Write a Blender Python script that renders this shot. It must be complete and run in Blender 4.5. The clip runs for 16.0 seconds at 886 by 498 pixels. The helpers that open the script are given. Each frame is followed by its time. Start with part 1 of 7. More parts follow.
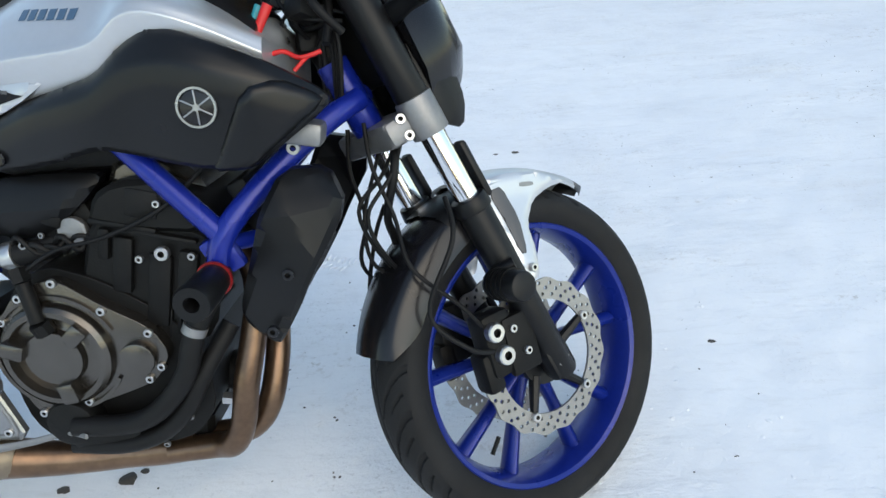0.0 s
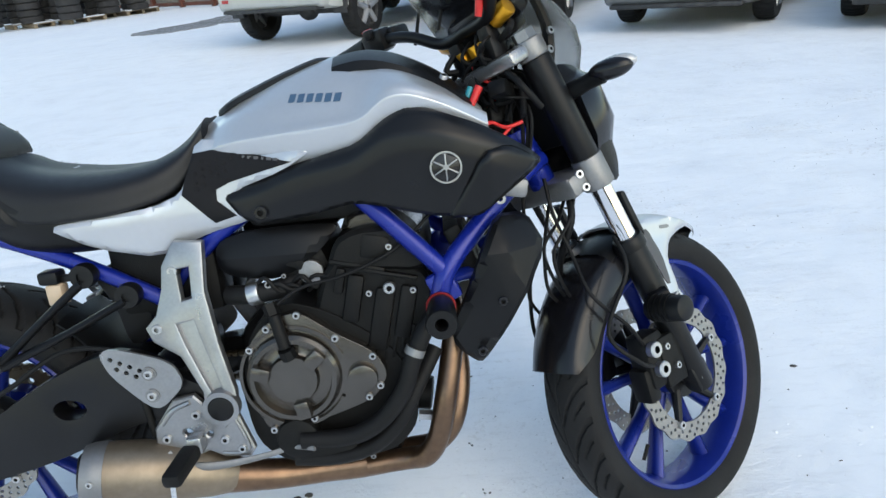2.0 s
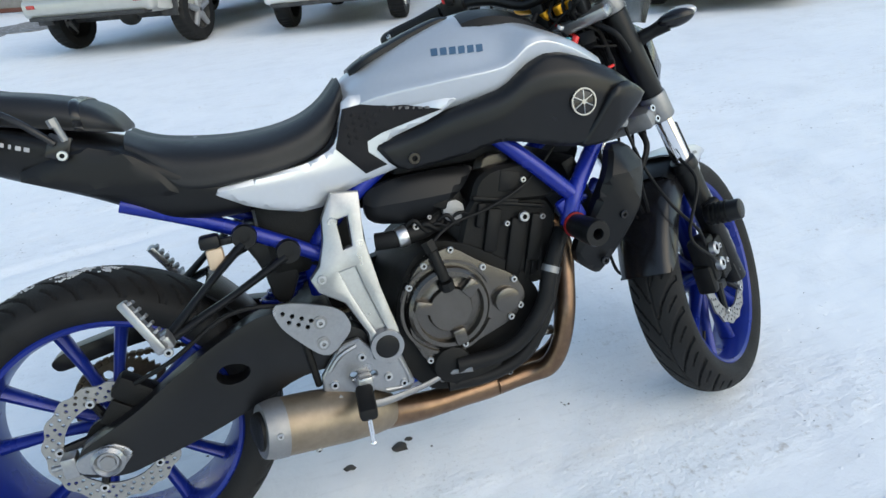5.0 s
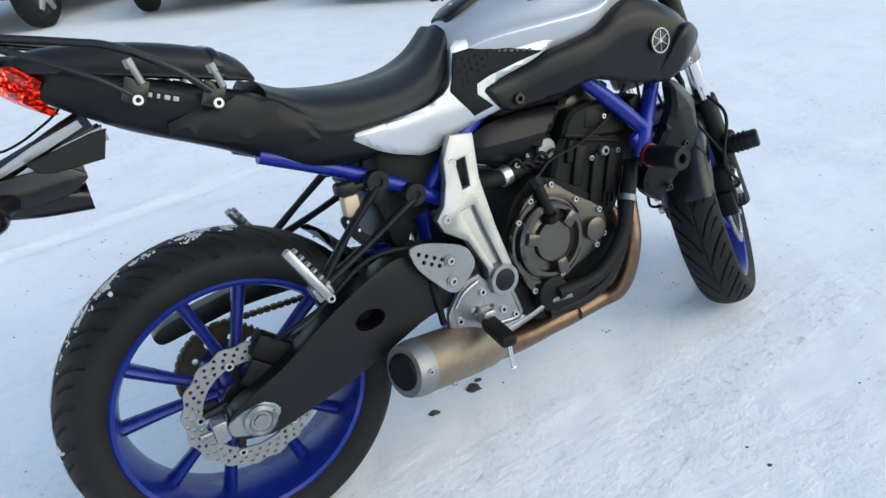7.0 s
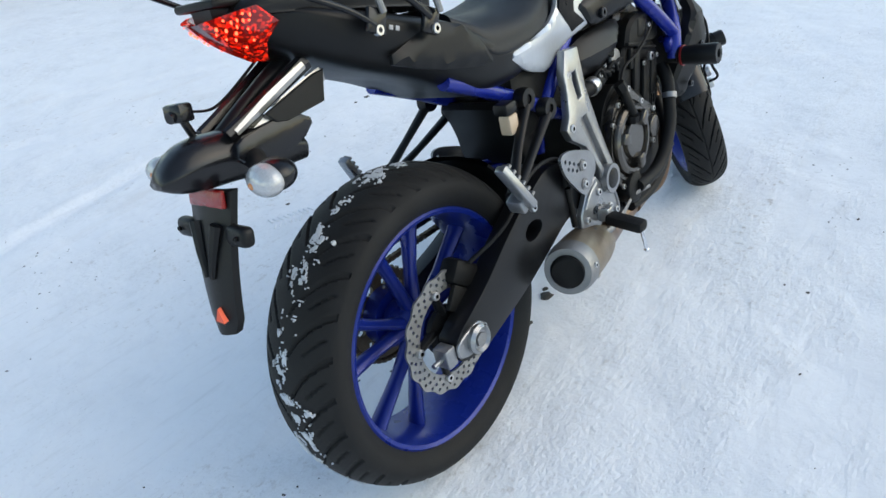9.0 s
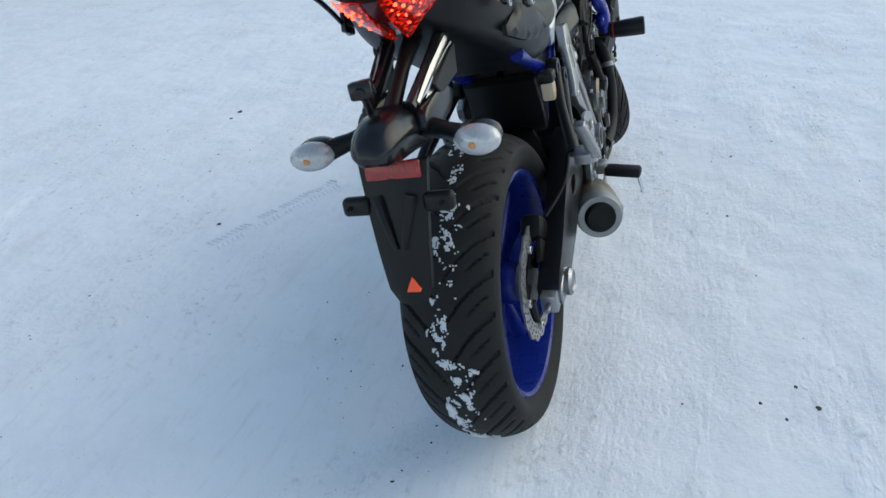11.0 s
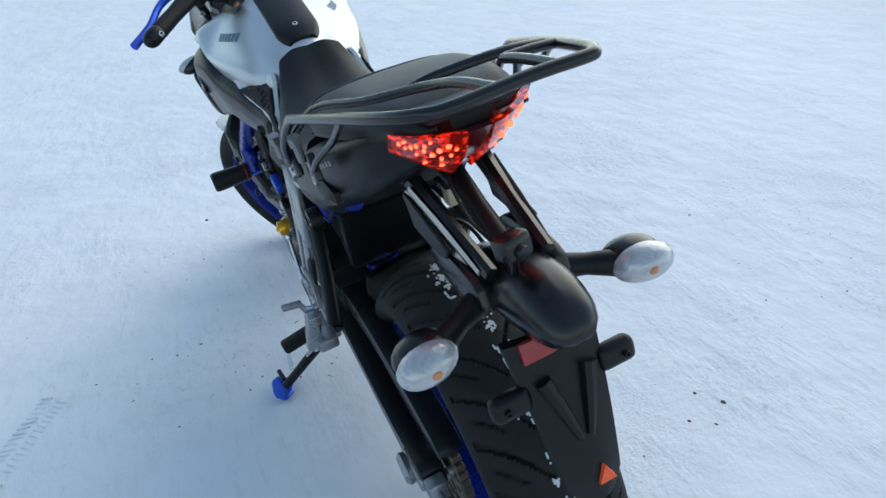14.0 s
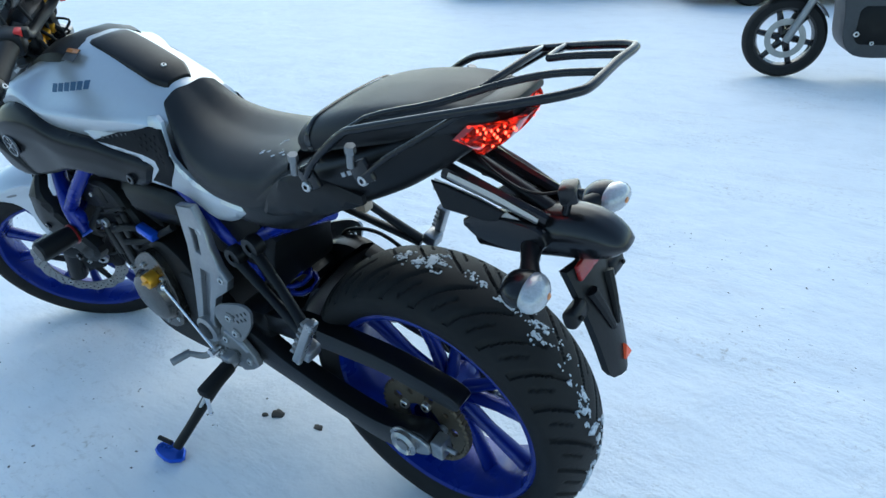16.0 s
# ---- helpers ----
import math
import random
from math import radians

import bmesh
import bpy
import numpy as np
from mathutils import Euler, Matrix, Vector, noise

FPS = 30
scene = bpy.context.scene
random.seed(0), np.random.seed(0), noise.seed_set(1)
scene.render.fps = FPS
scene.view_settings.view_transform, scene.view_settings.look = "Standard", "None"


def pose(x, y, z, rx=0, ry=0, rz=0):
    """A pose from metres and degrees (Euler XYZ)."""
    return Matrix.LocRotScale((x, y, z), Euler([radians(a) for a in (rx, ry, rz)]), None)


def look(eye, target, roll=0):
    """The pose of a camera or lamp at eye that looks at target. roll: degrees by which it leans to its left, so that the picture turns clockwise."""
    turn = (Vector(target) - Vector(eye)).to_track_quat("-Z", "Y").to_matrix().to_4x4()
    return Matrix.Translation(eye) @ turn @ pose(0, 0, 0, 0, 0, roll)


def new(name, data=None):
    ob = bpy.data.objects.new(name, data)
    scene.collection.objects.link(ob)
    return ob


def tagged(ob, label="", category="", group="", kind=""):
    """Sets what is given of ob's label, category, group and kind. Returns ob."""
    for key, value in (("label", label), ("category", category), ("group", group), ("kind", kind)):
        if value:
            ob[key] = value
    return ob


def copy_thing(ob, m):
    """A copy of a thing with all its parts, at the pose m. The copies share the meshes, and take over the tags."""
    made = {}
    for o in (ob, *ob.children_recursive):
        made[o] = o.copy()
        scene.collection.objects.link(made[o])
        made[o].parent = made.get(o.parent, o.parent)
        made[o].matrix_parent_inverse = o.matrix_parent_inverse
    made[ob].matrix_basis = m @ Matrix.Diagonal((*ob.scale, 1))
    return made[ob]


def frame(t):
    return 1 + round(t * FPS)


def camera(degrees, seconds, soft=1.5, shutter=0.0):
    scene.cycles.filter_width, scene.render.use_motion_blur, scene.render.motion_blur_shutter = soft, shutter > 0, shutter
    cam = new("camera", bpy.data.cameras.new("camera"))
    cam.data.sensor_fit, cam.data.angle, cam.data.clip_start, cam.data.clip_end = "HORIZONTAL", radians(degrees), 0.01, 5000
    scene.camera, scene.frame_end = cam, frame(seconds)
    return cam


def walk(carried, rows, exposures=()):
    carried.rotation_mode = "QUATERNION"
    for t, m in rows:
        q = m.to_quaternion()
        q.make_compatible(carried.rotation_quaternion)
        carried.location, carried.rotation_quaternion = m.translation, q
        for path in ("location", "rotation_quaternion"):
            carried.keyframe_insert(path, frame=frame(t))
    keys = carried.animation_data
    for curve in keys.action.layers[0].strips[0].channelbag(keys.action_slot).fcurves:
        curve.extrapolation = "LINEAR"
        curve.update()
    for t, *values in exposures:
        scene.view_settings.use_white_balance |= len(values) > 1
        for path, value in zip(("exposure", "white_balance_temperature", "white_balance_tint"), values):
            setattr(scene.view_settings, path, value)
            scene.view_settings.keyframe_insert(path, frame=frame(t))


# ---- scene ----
cam = camera(67.9, 16.0)
PATH = [
    (0, (1.302, -0.92, 1.046), (1.214, 0.809, 0.044), -6.0),
    (0.5, (1.246, -0.977, 1.059), (1.185, 0.736, 0.028), -6.5),
    (1, (1.154, -1.073, 1.108), (1.16, 0.695, 0.174), -6.8),
    (1.5, (1.076, -1.124, 1.13), (1.097, 0.664, 0.235), -6.1),
    (2, (0.966, -1.12, 1.135), (0.944, 0.696, 0.296), -6.4),
    (2.5, (0.844, -1.108, 1.155), (0.867, 0.716, 0.335), -7.1),
    (3, (0.768, -1.116, 1.161), (0.869, 0.701, 0.331), -7.1),
    (3.5, (0.673, -1.172, 1.138), (0.925, 0.61, 0.265), -6.4),
    (4, (0.587, -1.212, 1.136), (0.881, 0.564, 0.264), -6.2),
    (6.5, (-0.024, -1.151, 1.139), (0.793, 0.423, 0.217), -5.3),
    (7, (-0.13, -1.092, 1.124), (0.727, 0.443, 0.169), -5.3),
    (7.5, (-0.238, -0.975, 1.114), (0.754, 0.415, 0.074), -8.2),
    (8, (-0.368, -0.884, 1.123), (0.683, 0.458, 0.077), -7.6),
    (8.5, (-0.584, -0.808, 1.143), (0.592, 0.425, 0.095), -7.2),
    (9, (-0.719, -0.722, 1.137), (0.54, 0.384, 0.046), -6.5),
    (9.2, (-0.765, -0.658, 1.117), (0.515, 0.418, 0.02), -7.0),
    (11.3, (-1.099, -0.196, 1.149), (0.513, 0.274, 0.063), -5.0),
    (11.5, (-1.057, -0.138, 1.143), (0.578, 0.281, 0.071), -5.6),
    (12, (-0.95, -0.016, 1.139), (0.716, 0.221, 0.058), -5.7),
    (12.5, (-0.895, 0.066, 1.137), (0.774, 0.182, 0.042), -5.3),
    (13, (-0.865, 0.19, 1.142), (0.789, 0.025, 0.031), -4.2),
    (13.5, (-0.829, 0.29, 1.156), (0.819, -0.138, 0.106), -2.8),
    (14, (-0.775, 0.39, 1.141), (0.847, -0.281, 0.183), -3.3),
    (14.5, (-0.729, 0.518, 1.15), (0.768, -0.405, 0.197), -4.3),
    (15, (-0.696, 0.649, 1.158), (0.665, -0.451, 0.19), -2.1),
    (15.5, (-0.675, 0.809, 1.189), (0.551, -0.501, 0.307), -3.1),
    (16, (-0.625, 0.881, 1.163), (0.425, -0.569, 0.272), -1.5),
]
walk(cam, [(t, look(eye, target, roll)) for t, eye, target, roll in PATH],
     exposures=[(0.0, 0.97, 7580, 4), (0.5, 0.85, 7570, 4), (1.0, 0.82, 7570, 4), (2.5, 1.05, 7560, 4), (4.0, 0.98, 7560, 4), (9.0, 0.92, 7540, 4), (12.0, 0.58, 7300, 2), (13.5, 0.83, 7110, 1), (14.0, 0.75, 7060, 1), (15.0, 1.04, 6870, 0), (16.0, 0.87, 6280, -4)])

# ---- light ----
world = bpy.data.worlds.new("winter_sky")
scene.world = world
world.use_nodes = True
wn = world.node_tree.nodes
sky = wn.new("ShaderNodeTexSky")
sky.sky_type = "NISHITA"
sky.sun_disc = False
sky.sun_elevation, sky.sun_rotation = radians(38), radians(150)
sky.air_density, sky.dust_density = 1.0, 0.6
wn["Background"].inputs[1].default_value = 0.15
world.node_tree.links.new(sky.outputs[0], wn["Background"].inputs[0])
sun = new("sun", bpy.data.lights.new("sun", "SUN"))
sun.data.energy, sun.data.angle, sun.data.color = 0.55, radians(60), (1.0, 0.94, 0.86)
sun.matrix_world = look((0, 0, 30), (-19, 33, 0))
scene.view_settings.exposure = 0.0

# ---- materials ----
from mathutils.bvhtree import BVHTree
from mathutils.geometry import delaunay_2d_cdt


def material(name, colour, rough=0.5, metal=0.0, vary=0.15, scale=30.0, bump=0.0, bump_scale=200.0, coat=0.0, second=None, dirt=0.0, dirt_colour=(0.45, 0.43, 0.4), emit=None, alpha=None, spec=0.5):
    """A surface with coarse and fine variation, fine relief and, where wanted, dust in patches."""
    m = bpy.data.materials.new(name)
    m.use_nodes = True
    nt = m.node_tree
    n, l = nt.nodes, nt.links
    b = n["Principled BSDF"]
    tc = n.new("ShaderNodeTexCoord")
    coarse, fine = n.new("ShaderNodeTexNoise"), n.new("ShaderNodeTexNoise")
    coarse.inputs["Scale"].default_value, fine.inputs["Scale"].default_value = scale * 0.25, scale * 3
    coarse.inputs["Detail"].default_value = 5
    for t in (coarse, fine):
        l.new(tc.outputs["Object"], t.inputs["Vector"])
    add = n.new("ShaderNodeMath")
    add.operation = "MULTIPLY_ADD"
    l.new(fine.outputs["Fac"], add.inputs[0])
    add.inputs[1].default_value = 0.5
    l.new(coarse.outputs["Fac"], add.inputs[2])
    ramp = n.new("ShaderNodeMapRange")
    ramp.inputs["From Min"].default_value, ramp.inputs["From Max"].default_value = 0.45, 1.05
    l.new(add.outputs[0], ramp.inputs["Value"])
    mix = n.new("ShaderNodeMix")
    mix.data_type = "RGBA"
    other = second or tuple(c * (1 - vary) for c in colour)
    mix.inputs["A"].default_value, mix.inputs["B"].default_value = (*colour, 1), (*other, 1)
    l.new(ramp.outputs[0], mix.inputs["Factor"])
    out = mix.outputs["Result"]
    if dirt:
        spot = n.new("ShaderNodeTexNoise")
        spot.inputs["Scale"].default_value, spot.inputs["Detail"].default_value = 9, 9
        l.new(tc.outputs["Object"], spot.inputs["Vector"])
        cut = n.new("ShaderNodeMapRange")
        cut.inputs["From Min"].default_value, cut.inputs["From Max"].default_value = 0.5, 0.8
        cut.inputs["To Max"].default_value = dirt
        l.new(spot.outputs["Fac"], cut.inputs["Value"])
        over = n.new("ShaderNodeMix")
        over.data_type = "RGBA"
        l.new(cut.outputs[0], over.inputs["Factor"])
        l.new(out, over.inputs["A"])
        over.inputs["B"].default_value = (*dirt_colour, 1)
        out = over.outputs["Result"]
    l.new(out, b.inputs["Base Color"])
    rr = n.new("ShaderNodeMapRange")
    rr.inputs["To Min"].default_value, rr.inputs["To Max"].default_value = max(rough - 0.08, 0.02), min(rough + 0.1, 1)
    l.new(coarse.outputs["Fac"], rr.inputs["Value"])
    l.new(rr.outputs[0], b.inputs["Roughness"])
    b.inputs["Metallic"].default_value = metal
    b.inputs["Specular IOR Level"].default_value = spec
    b.inputs["Coat Weight"].default_value = coat
    b.inputs["Coat Roughness"].default_value = 0.12
    if bump:
        grain = n.new("ShaderNodeTexNoise")
        grain.inputs["Scale"].default_value, grain.inputs["Detail"].default_value = bump_scale, 3
        l.new(tc.outputs["Object"], grain.inputs["Vector"])
        bp = n.new("ShaderNodeBump")
        bp.inputs["Strength"].default_value, bp.inputs["Distance"].default_value = bump, 0.002
        l.new(grain.outputs["Fac"], bp.inputs["Height"])
        l.new(bp.outputs[0], b.inputs["Normal"])
    if emit:
        b.inputs["Emission Color"].default_value = (*emit[:3], 1)
        b.inputs["Emission Strength"].default_value = emit[3]
    if alpha is not None:
        b.inputs["Transmission Weight"].default_value = alpha
        b.inputs["IOR"].default_value = 1.2
    return m


SILVER = material("silver_paint", (0.56, 0.58, 0.61), 0.33, 0.62, 0.03, 400, coat=0.2)
PEARL = material("white_edge_paint", (0.74, 0.75, 0.76), 0.35, 0.2, 0.05, 60, coat=0.3)
BLACKP = material("matt_black_plastic", (0.0062, 0.0065, 0.0075), 0.38, 0.0, 0.3, 40, 0.10, 900, dirt=0.05, dirt_colour=(0.04, 0.04, 0.042), spec=0.26)
COVERM = material("satin_black_cover", (0.006, 0.0063, 0.0075), 0.30, 0.0, 0.3, 40, 0.05, 900, dirt=0.08, dirt_colour=(0.04, 0.04, 0.042), spec=0.32)
GLOSSB = material("gloss_black_plastic", (0.008, 0.008, 0.010), 0.24, 0.0, 0.3, 40, coat=0.15, dirt=0.05, dirt_colour=(0.08, 0.08, 0.08), spec=0.35)
SEATM = material("seat_vinyl", (0.010, 0.0105, 0.0125), 0.46, 0.0, 0.3, 40, 0.22, 1100, dirt=0.06, dirt_colour=(0.08, 0.08, 0.08), spec=0.36)
PADM = material("knee_pad_rubber", (0.008, 0.008, 0.010), 0.7, 0, 0.3, 60, 0.3, 700, spec=0.25)
BLUE = material("blue_frame_paint", (0.004, 0.018, 0.25), 0.26, 0.15, 0.2, 50, coat=0.2, dirt=0.05, dirt_colour=(0.1, 0.1, 0.16), spec=0.35)
RIMB = material("blue_wheel_paint", (0.004, 0.020, 0.22), 0.28, 0.15, 0.25, 50, coat=0.15, dirt=0.07, dirt_colour=(0.08, 0.09, 0.16), spec=0.35)
ALU = material("brushed_aluminium", (0.355, 0.36, 0.37), 0.29, 0.80, 0.25, 60, 0.06, 500, dirt=0.12)
DULLALU = material("dull_cast_aluminium", (0.28, 0.28, 0.285), 0.48, 0.8, 0.2, 60, 0.15, 500, dirt=0.15)
ENGINE = material("bronze_grey_engine_paint", (0.14, 0.128, 0.115), 0.24, 0.9, 0.3, 50, 0.08, 500, dirt=0.25, dirt_colour=(0.12, 0.11, 0.10))
ENGINEB = material("black_cast_engine", (0.006, 0.006, 0.006), 0.5, 0.0, 0.4, 50, 0.3, 350, dirt=0.25, dirt_colour=(0.028, 0.026, 0.024), spec=0.2)
EXHAUST = material("heat_stained_steel", (0.24, 0.15, 0.095), 0.32, 0.9, 0.3, 22, second=(0.095, 0.06, 0.045), dirt=0.35, dirt_colour=(0.10, 0.075, 0.06))
SILENCER = material("tan_stained_silencer", (0.30, 0.245, 0.185), 0.42, 0.8, 0.2, 25, second=(0.20, 0.155, 0.11), dirt=0.15, dirt_colour=(0.3, 0.26, 0.22))
STRIPM = material("satin_metal_strip", (0.52, 0.50, 0.47), 0.34, 0.8, 0.1, 40, dirt=0.1)
CHROME = material("chrome", (0.8, 0.8, 0.82), 0.08, 1.0, 0.03, 60)
STEEL = material("zinc_bolt_steel", (0.62, 0.62, 0.62), 0.32, 0.95, 0.25, 80)
DISC = material("brake_disc_steel", (0.33, 0.325, 0.315), 0.42, 0.75, 0.2, 80, 0.05, 800, dirt=0.1)
RUBBER = material("tyre_rubber", (0.008, 0.008, 0.0085), 0.68, 0.0, 0.35, 40, 0.3, 500, dirt=0.12, dirt_colour=(0.06, 0.06, 0.063), spec=0.3)
HOSE = material("rubber_hose", (0.007, 0.007, 0.0075), 0.55, 0, 0.3, 60, 0.15, 600, dirt=0.15, dirt_colour=(0.03, 0.03, 0.03), spec=0.22)
def lens_material():
    """A red lens over many small lit mirror facets."""
    m = material("tail_light_lens", (0.12, 0.004, 0.004), 0.12, 0.0, 0.3, 60, coat=0.6)
    nt = m.node_tree
    n, l = nt.nodes, nt.links
    tc, cell, lit, hot = n.new("ShaderNodeTexCoord"), n.new("ShaderNodeTexVoronoi"), n.new("ShaderNodeMapRange"), n.new("ShaderNodeMix")
    cell.inputs["Scale"].default_value = 210
    l.new(tc.outputs["Object"], cell.inputs["Vector"])
    split = n.new("ShaderNodeSeparateColor")
    l.new(cell.outputs["Color"], split.inputs[0])
    for k, x in zip(("From Min", "From Max", "To Min", "To Max"), (0.62, 1.0, 0.05, 0.75)):
        lit.inputs[k].default_value = x
    l.new(split.outputs[0], lit.inputs["Value"])
    hot.data_type = "RGBA"
    hot.inputs["A"].default_value, hot.inputs["B"].default_value = (1.0, 0.006, 0.004, 1), (1.0, 0.045, 0.016, 1)
    l.new(split.outputs[1], hot.inputs["Factor"])
    b = n["Principled BSDF"]
    l.new(hot.outputs["Result"], b.inputs["Emission Color"])
    l.new(lit.outputs[0], b.inputs["Emission Strength"])
    return m


REDL = lens_material()
REDDARK = material("tail_light_centre", (0.09, 0.006, 0.008), 0.15, 0.0, 0.2, 60, coat=0.6)
LED = material("tail_light_diode", (1, 0.2, 0.1), 0.3, 0, 0, 60, emit=(1.0, 0.05, 0.022, 3.4))
LAMPDARK = material("dark_red_anodised", (0.28, 0.012, 0.014), 0.35, 0.3, 0.2, 60)
REFL = material("red_reflector", (0.34, 0.012, 0.012), 0.25, 0, 0.3, 300, 0.3, 900, coat=0.4)
TRIM = material("orange_red_sticker", (0.95, 0.10, 0.03), 0.4, 0, 0.05, 60)
LENS = material("clear_signal_lens", (0.55, 0.55, 0.56), 0.10, 0.25, 0.35, 90, 0.5, 160, coat=0.7)
AMBER = material("amber_bulb", (0.60, 0.22, 0.07), 0.25, 0, 0.1, 60, coat=0.4)
DISPLAY = material("display_glass", (0.05, 0.075, 0.08), 0.12, 0, 0.2, 60, coat=0.5)
GOLD = material("gold_anodised", (0.80, 0.38, 0.03), 0.3, 0.75, 0.2, 60)
ANOBLUE = material("blue_anodised", (0.02, 0.10, 0.62), 0.28, 0.6, 0.2, 60)
REDW = material("red_insulation", (0.65, 0.02, 0.02), 0.4, 0, 0.1, 60)
TEAL = material("teal_insulation", (0.02, 0.28, 0.34), 0.4, 0, 0.1, 60)
CHAINM = material("oily_chain_steel", (0.16, 0.13, 0.09), 0.5, 0.8, 0.5, 60, dirt=0.4, dirt_colour=(0.05, 0.045, 0.04))
TAN = material("fluid_reservoir_plastic", (0.55, 0.42, 0.30), 0.35, 0, 0.1, 60)
LETTER = material("blue_grey_decal", (0.06, 0.12, 0.20), 0.4, 0.2, 0.05, 60)
GREYLET = material("grey_decal", (0.085, 0.085, 0.09), 0.45, 0.2, 0.05, 60)
PALELET = material("pale_grey_decal", (0.40, 0.40, 0.42), 0.45, 0.2, 0.05, 60)
SNOWPATCH = material("snow_crust", (0.55, 0.575, 0.62), 0.7, 0, 0.12, 120, 0.6, 300)
GLASSM = material("tinted_screen", (0.50, 0.51, 0.50), 0.06, 0.0, 0.03, 60, alpha=0.82)
PEBBLE = material("dark_gravel", (0.075, 0.07, 0.065), 0.8, 0, 0.5, 60, 0.5, 200)


def snow_material():
    m = bpy.data.materials.new("packed_snow")
    m.use_nodes = True
    nt = m.node_tree
    n, l = nt.nodes, nt.links
    b = n["Principled BSDF"]
    tc = n.new("ShaderNodeTexCoord")

    def noise_at(scale, detail=6, rough=0.6, stretch=None):
        t = n.new("ShaderNodeTexNoise")
        t.inputs["Scale"].default_value, t.inputs["Detail"].default_value, t.inputs["Roughness"].default_value = scale, detail, rough
        if stretch:
            mp = n.new("ShaderNodeMapping")
            mp.inputs["Scale"].default_value = stretch
            mp.inputs["Rotation"].default_value = (0, 0, 0.5)
            l.new(tc.outputs["Object"], mp.inputs[0])
            l.new(mp.outputs[0], t.inputs["Vector"])
        else:
            l.new(tc.outputs["Object"], t.inputs["Vector"])
        return t.outputs["Fac"]

    def ranged(v, a, z, lo=0.0, hi=1.0):
        r = n.new("ShaderNodeMapRange")
        for k, x in zip(("From Min", "From Max", "To Min", "To Max"), (a, z, lo, hi)):
            r.inputs[k].default_value = x
        l.new(v, r.inputs["Value"])
        return r.outputs[0]

    def blend(fac, a, colour):
        x = n.new("ShaderNodeMix")
        x.data_type = "RGBA"
        l.new(fac, x.inputs["Factor"])
        if isinstance(a, tuple):
            x.inputs["A"].default_value = (*a, 1)
        else:
            l.new(a, x.inputs["A"])
        x.inputs["B"].default_value = (*colour, 1)
        return x.outputs["Result"]

    def times(p, q):
        x = n.new("ShaderNodeMath")
        x.operation = "MULTIPLY"
        l.new(p, x.inputs[0])
        l.new(q, x.inputs[1])
        return x.outputs[0]

    rough_area = ranged(noise_at(1.3, 5, 0.6), 0.44, 0.60)
    trodden = ranged(noise_at(0.9, 6, 0.65, (1, 3.5, 1)), 0.50, 0.64)
    col = blend(ranged(noise_at(0.5), 0.35, 0.7), (0.86, 0.88, 0.905), (0.81, 0.835, 0.875))
    col = blend(ranged(noise_at(3.2, 9, 0.66), 0.48, 0.74, 0, 0.42), col, (0.68, 0.70, 0.735))
    col = blend(ranged(noise_at(7, 6, 0.65, (1, 6, 1)), 0.54, 0.76, 0, 0.38), col, (0.62, 0.63, 0.645))
    col = blend(ranged(noise_at(1.1, 5, 0.6, (1, 5, 1)), 0.60, 0.76, 0, 0.30), col, (0.68, 0.645, 0.61))
    col = blend(times(trodden, ranged(noise_at(38, 5, 0.7), 0.56, 0.68, 0, 0.75)), col, (0.47, 0.445, 0.42))
    col = blend(times(rough_area, ranged(noise_at(110, 3, 0.6), 0.60, 0.70, 0, 0.6)), col, (0.58, 0.585, 0.60))
    col = blend(ranged(noise_at(46, 4, 0.7), 0.70, 0.78, 0, 0.5), col, (0.42, 0.41, 0.40))
    l.new(col, b.inputs["Base Color"])
    b.inputs["Roughness"].default_value = 0.62
    b.inputs["Specular IOR Level"].default_value = 0.12

    def heap(p, k, q):
        x = n.new("ShaderNodeMath")
        x.operation = "MULTIPLY_ADD"
        l.new(p, x.inputs[0])
        x.inputs[1].default_value = k
        l.new(q, x.inputs[2])
        return x.outputs[0]

    h = heap(times(noise_at(60, 5, 0.65), rough_area), 0.30, noise_at(4, 7, 0.55))
    h = heap(times(noise_at(24, 7, 0.72), trodden), 0.34, h)
    h = heap(noise_at(150, 3, 0.6), 0.035, h)
    bp = n.new("ShaderNodeBump")
    bp.inputs["Strength"].default_value, bp.inputs["Distance"].default_value = 0.62, 0.03
    l.new(h, bp.inputs["Height"])
    l.new(bp.outputs[0], b.inputs["Normal"])
    return m


SNOW = snow_material()


# ---- shape helpers ----
def finish(name, mesh, mat, parent=None, label="", angle=38):
    mesh.materials.append(mat)
    mesh.polygons.foreach_set("use_smooth", [True] * len(mesh.polygons))
    mesh.set_sharp_from_angle(angle=radians(angle))
    ob = new(name, mesh)
    ob.parent = parent
    if label:
        tagged(ob, label=label)
    return ob


def part(name, bm, mat, parent, label="", angle=38, turn=None):
    bmesh.ops.recalc_face_normals(bm, faces=bm.faces)
    if turn is not None:
        bmesh.ops.transform(bm, matrix=turn, verts=bm.verts)
    mesh = bpy.data.meshes.new(name)
    bm.to_mesh(mesh)
    bm.free()
    return finish(name, mesh, mat, parent, label, angle)


def join(*parts):
    whole = bmesh.new()
    for bm in parts:
        mesh = bpy.data.meshes.new("joined")
        bm.to_mesh(mesh)
        bm.free()
        whole.from_mesh(mesh)
        bpy.data.meshes.remove(mesh)
    return whole


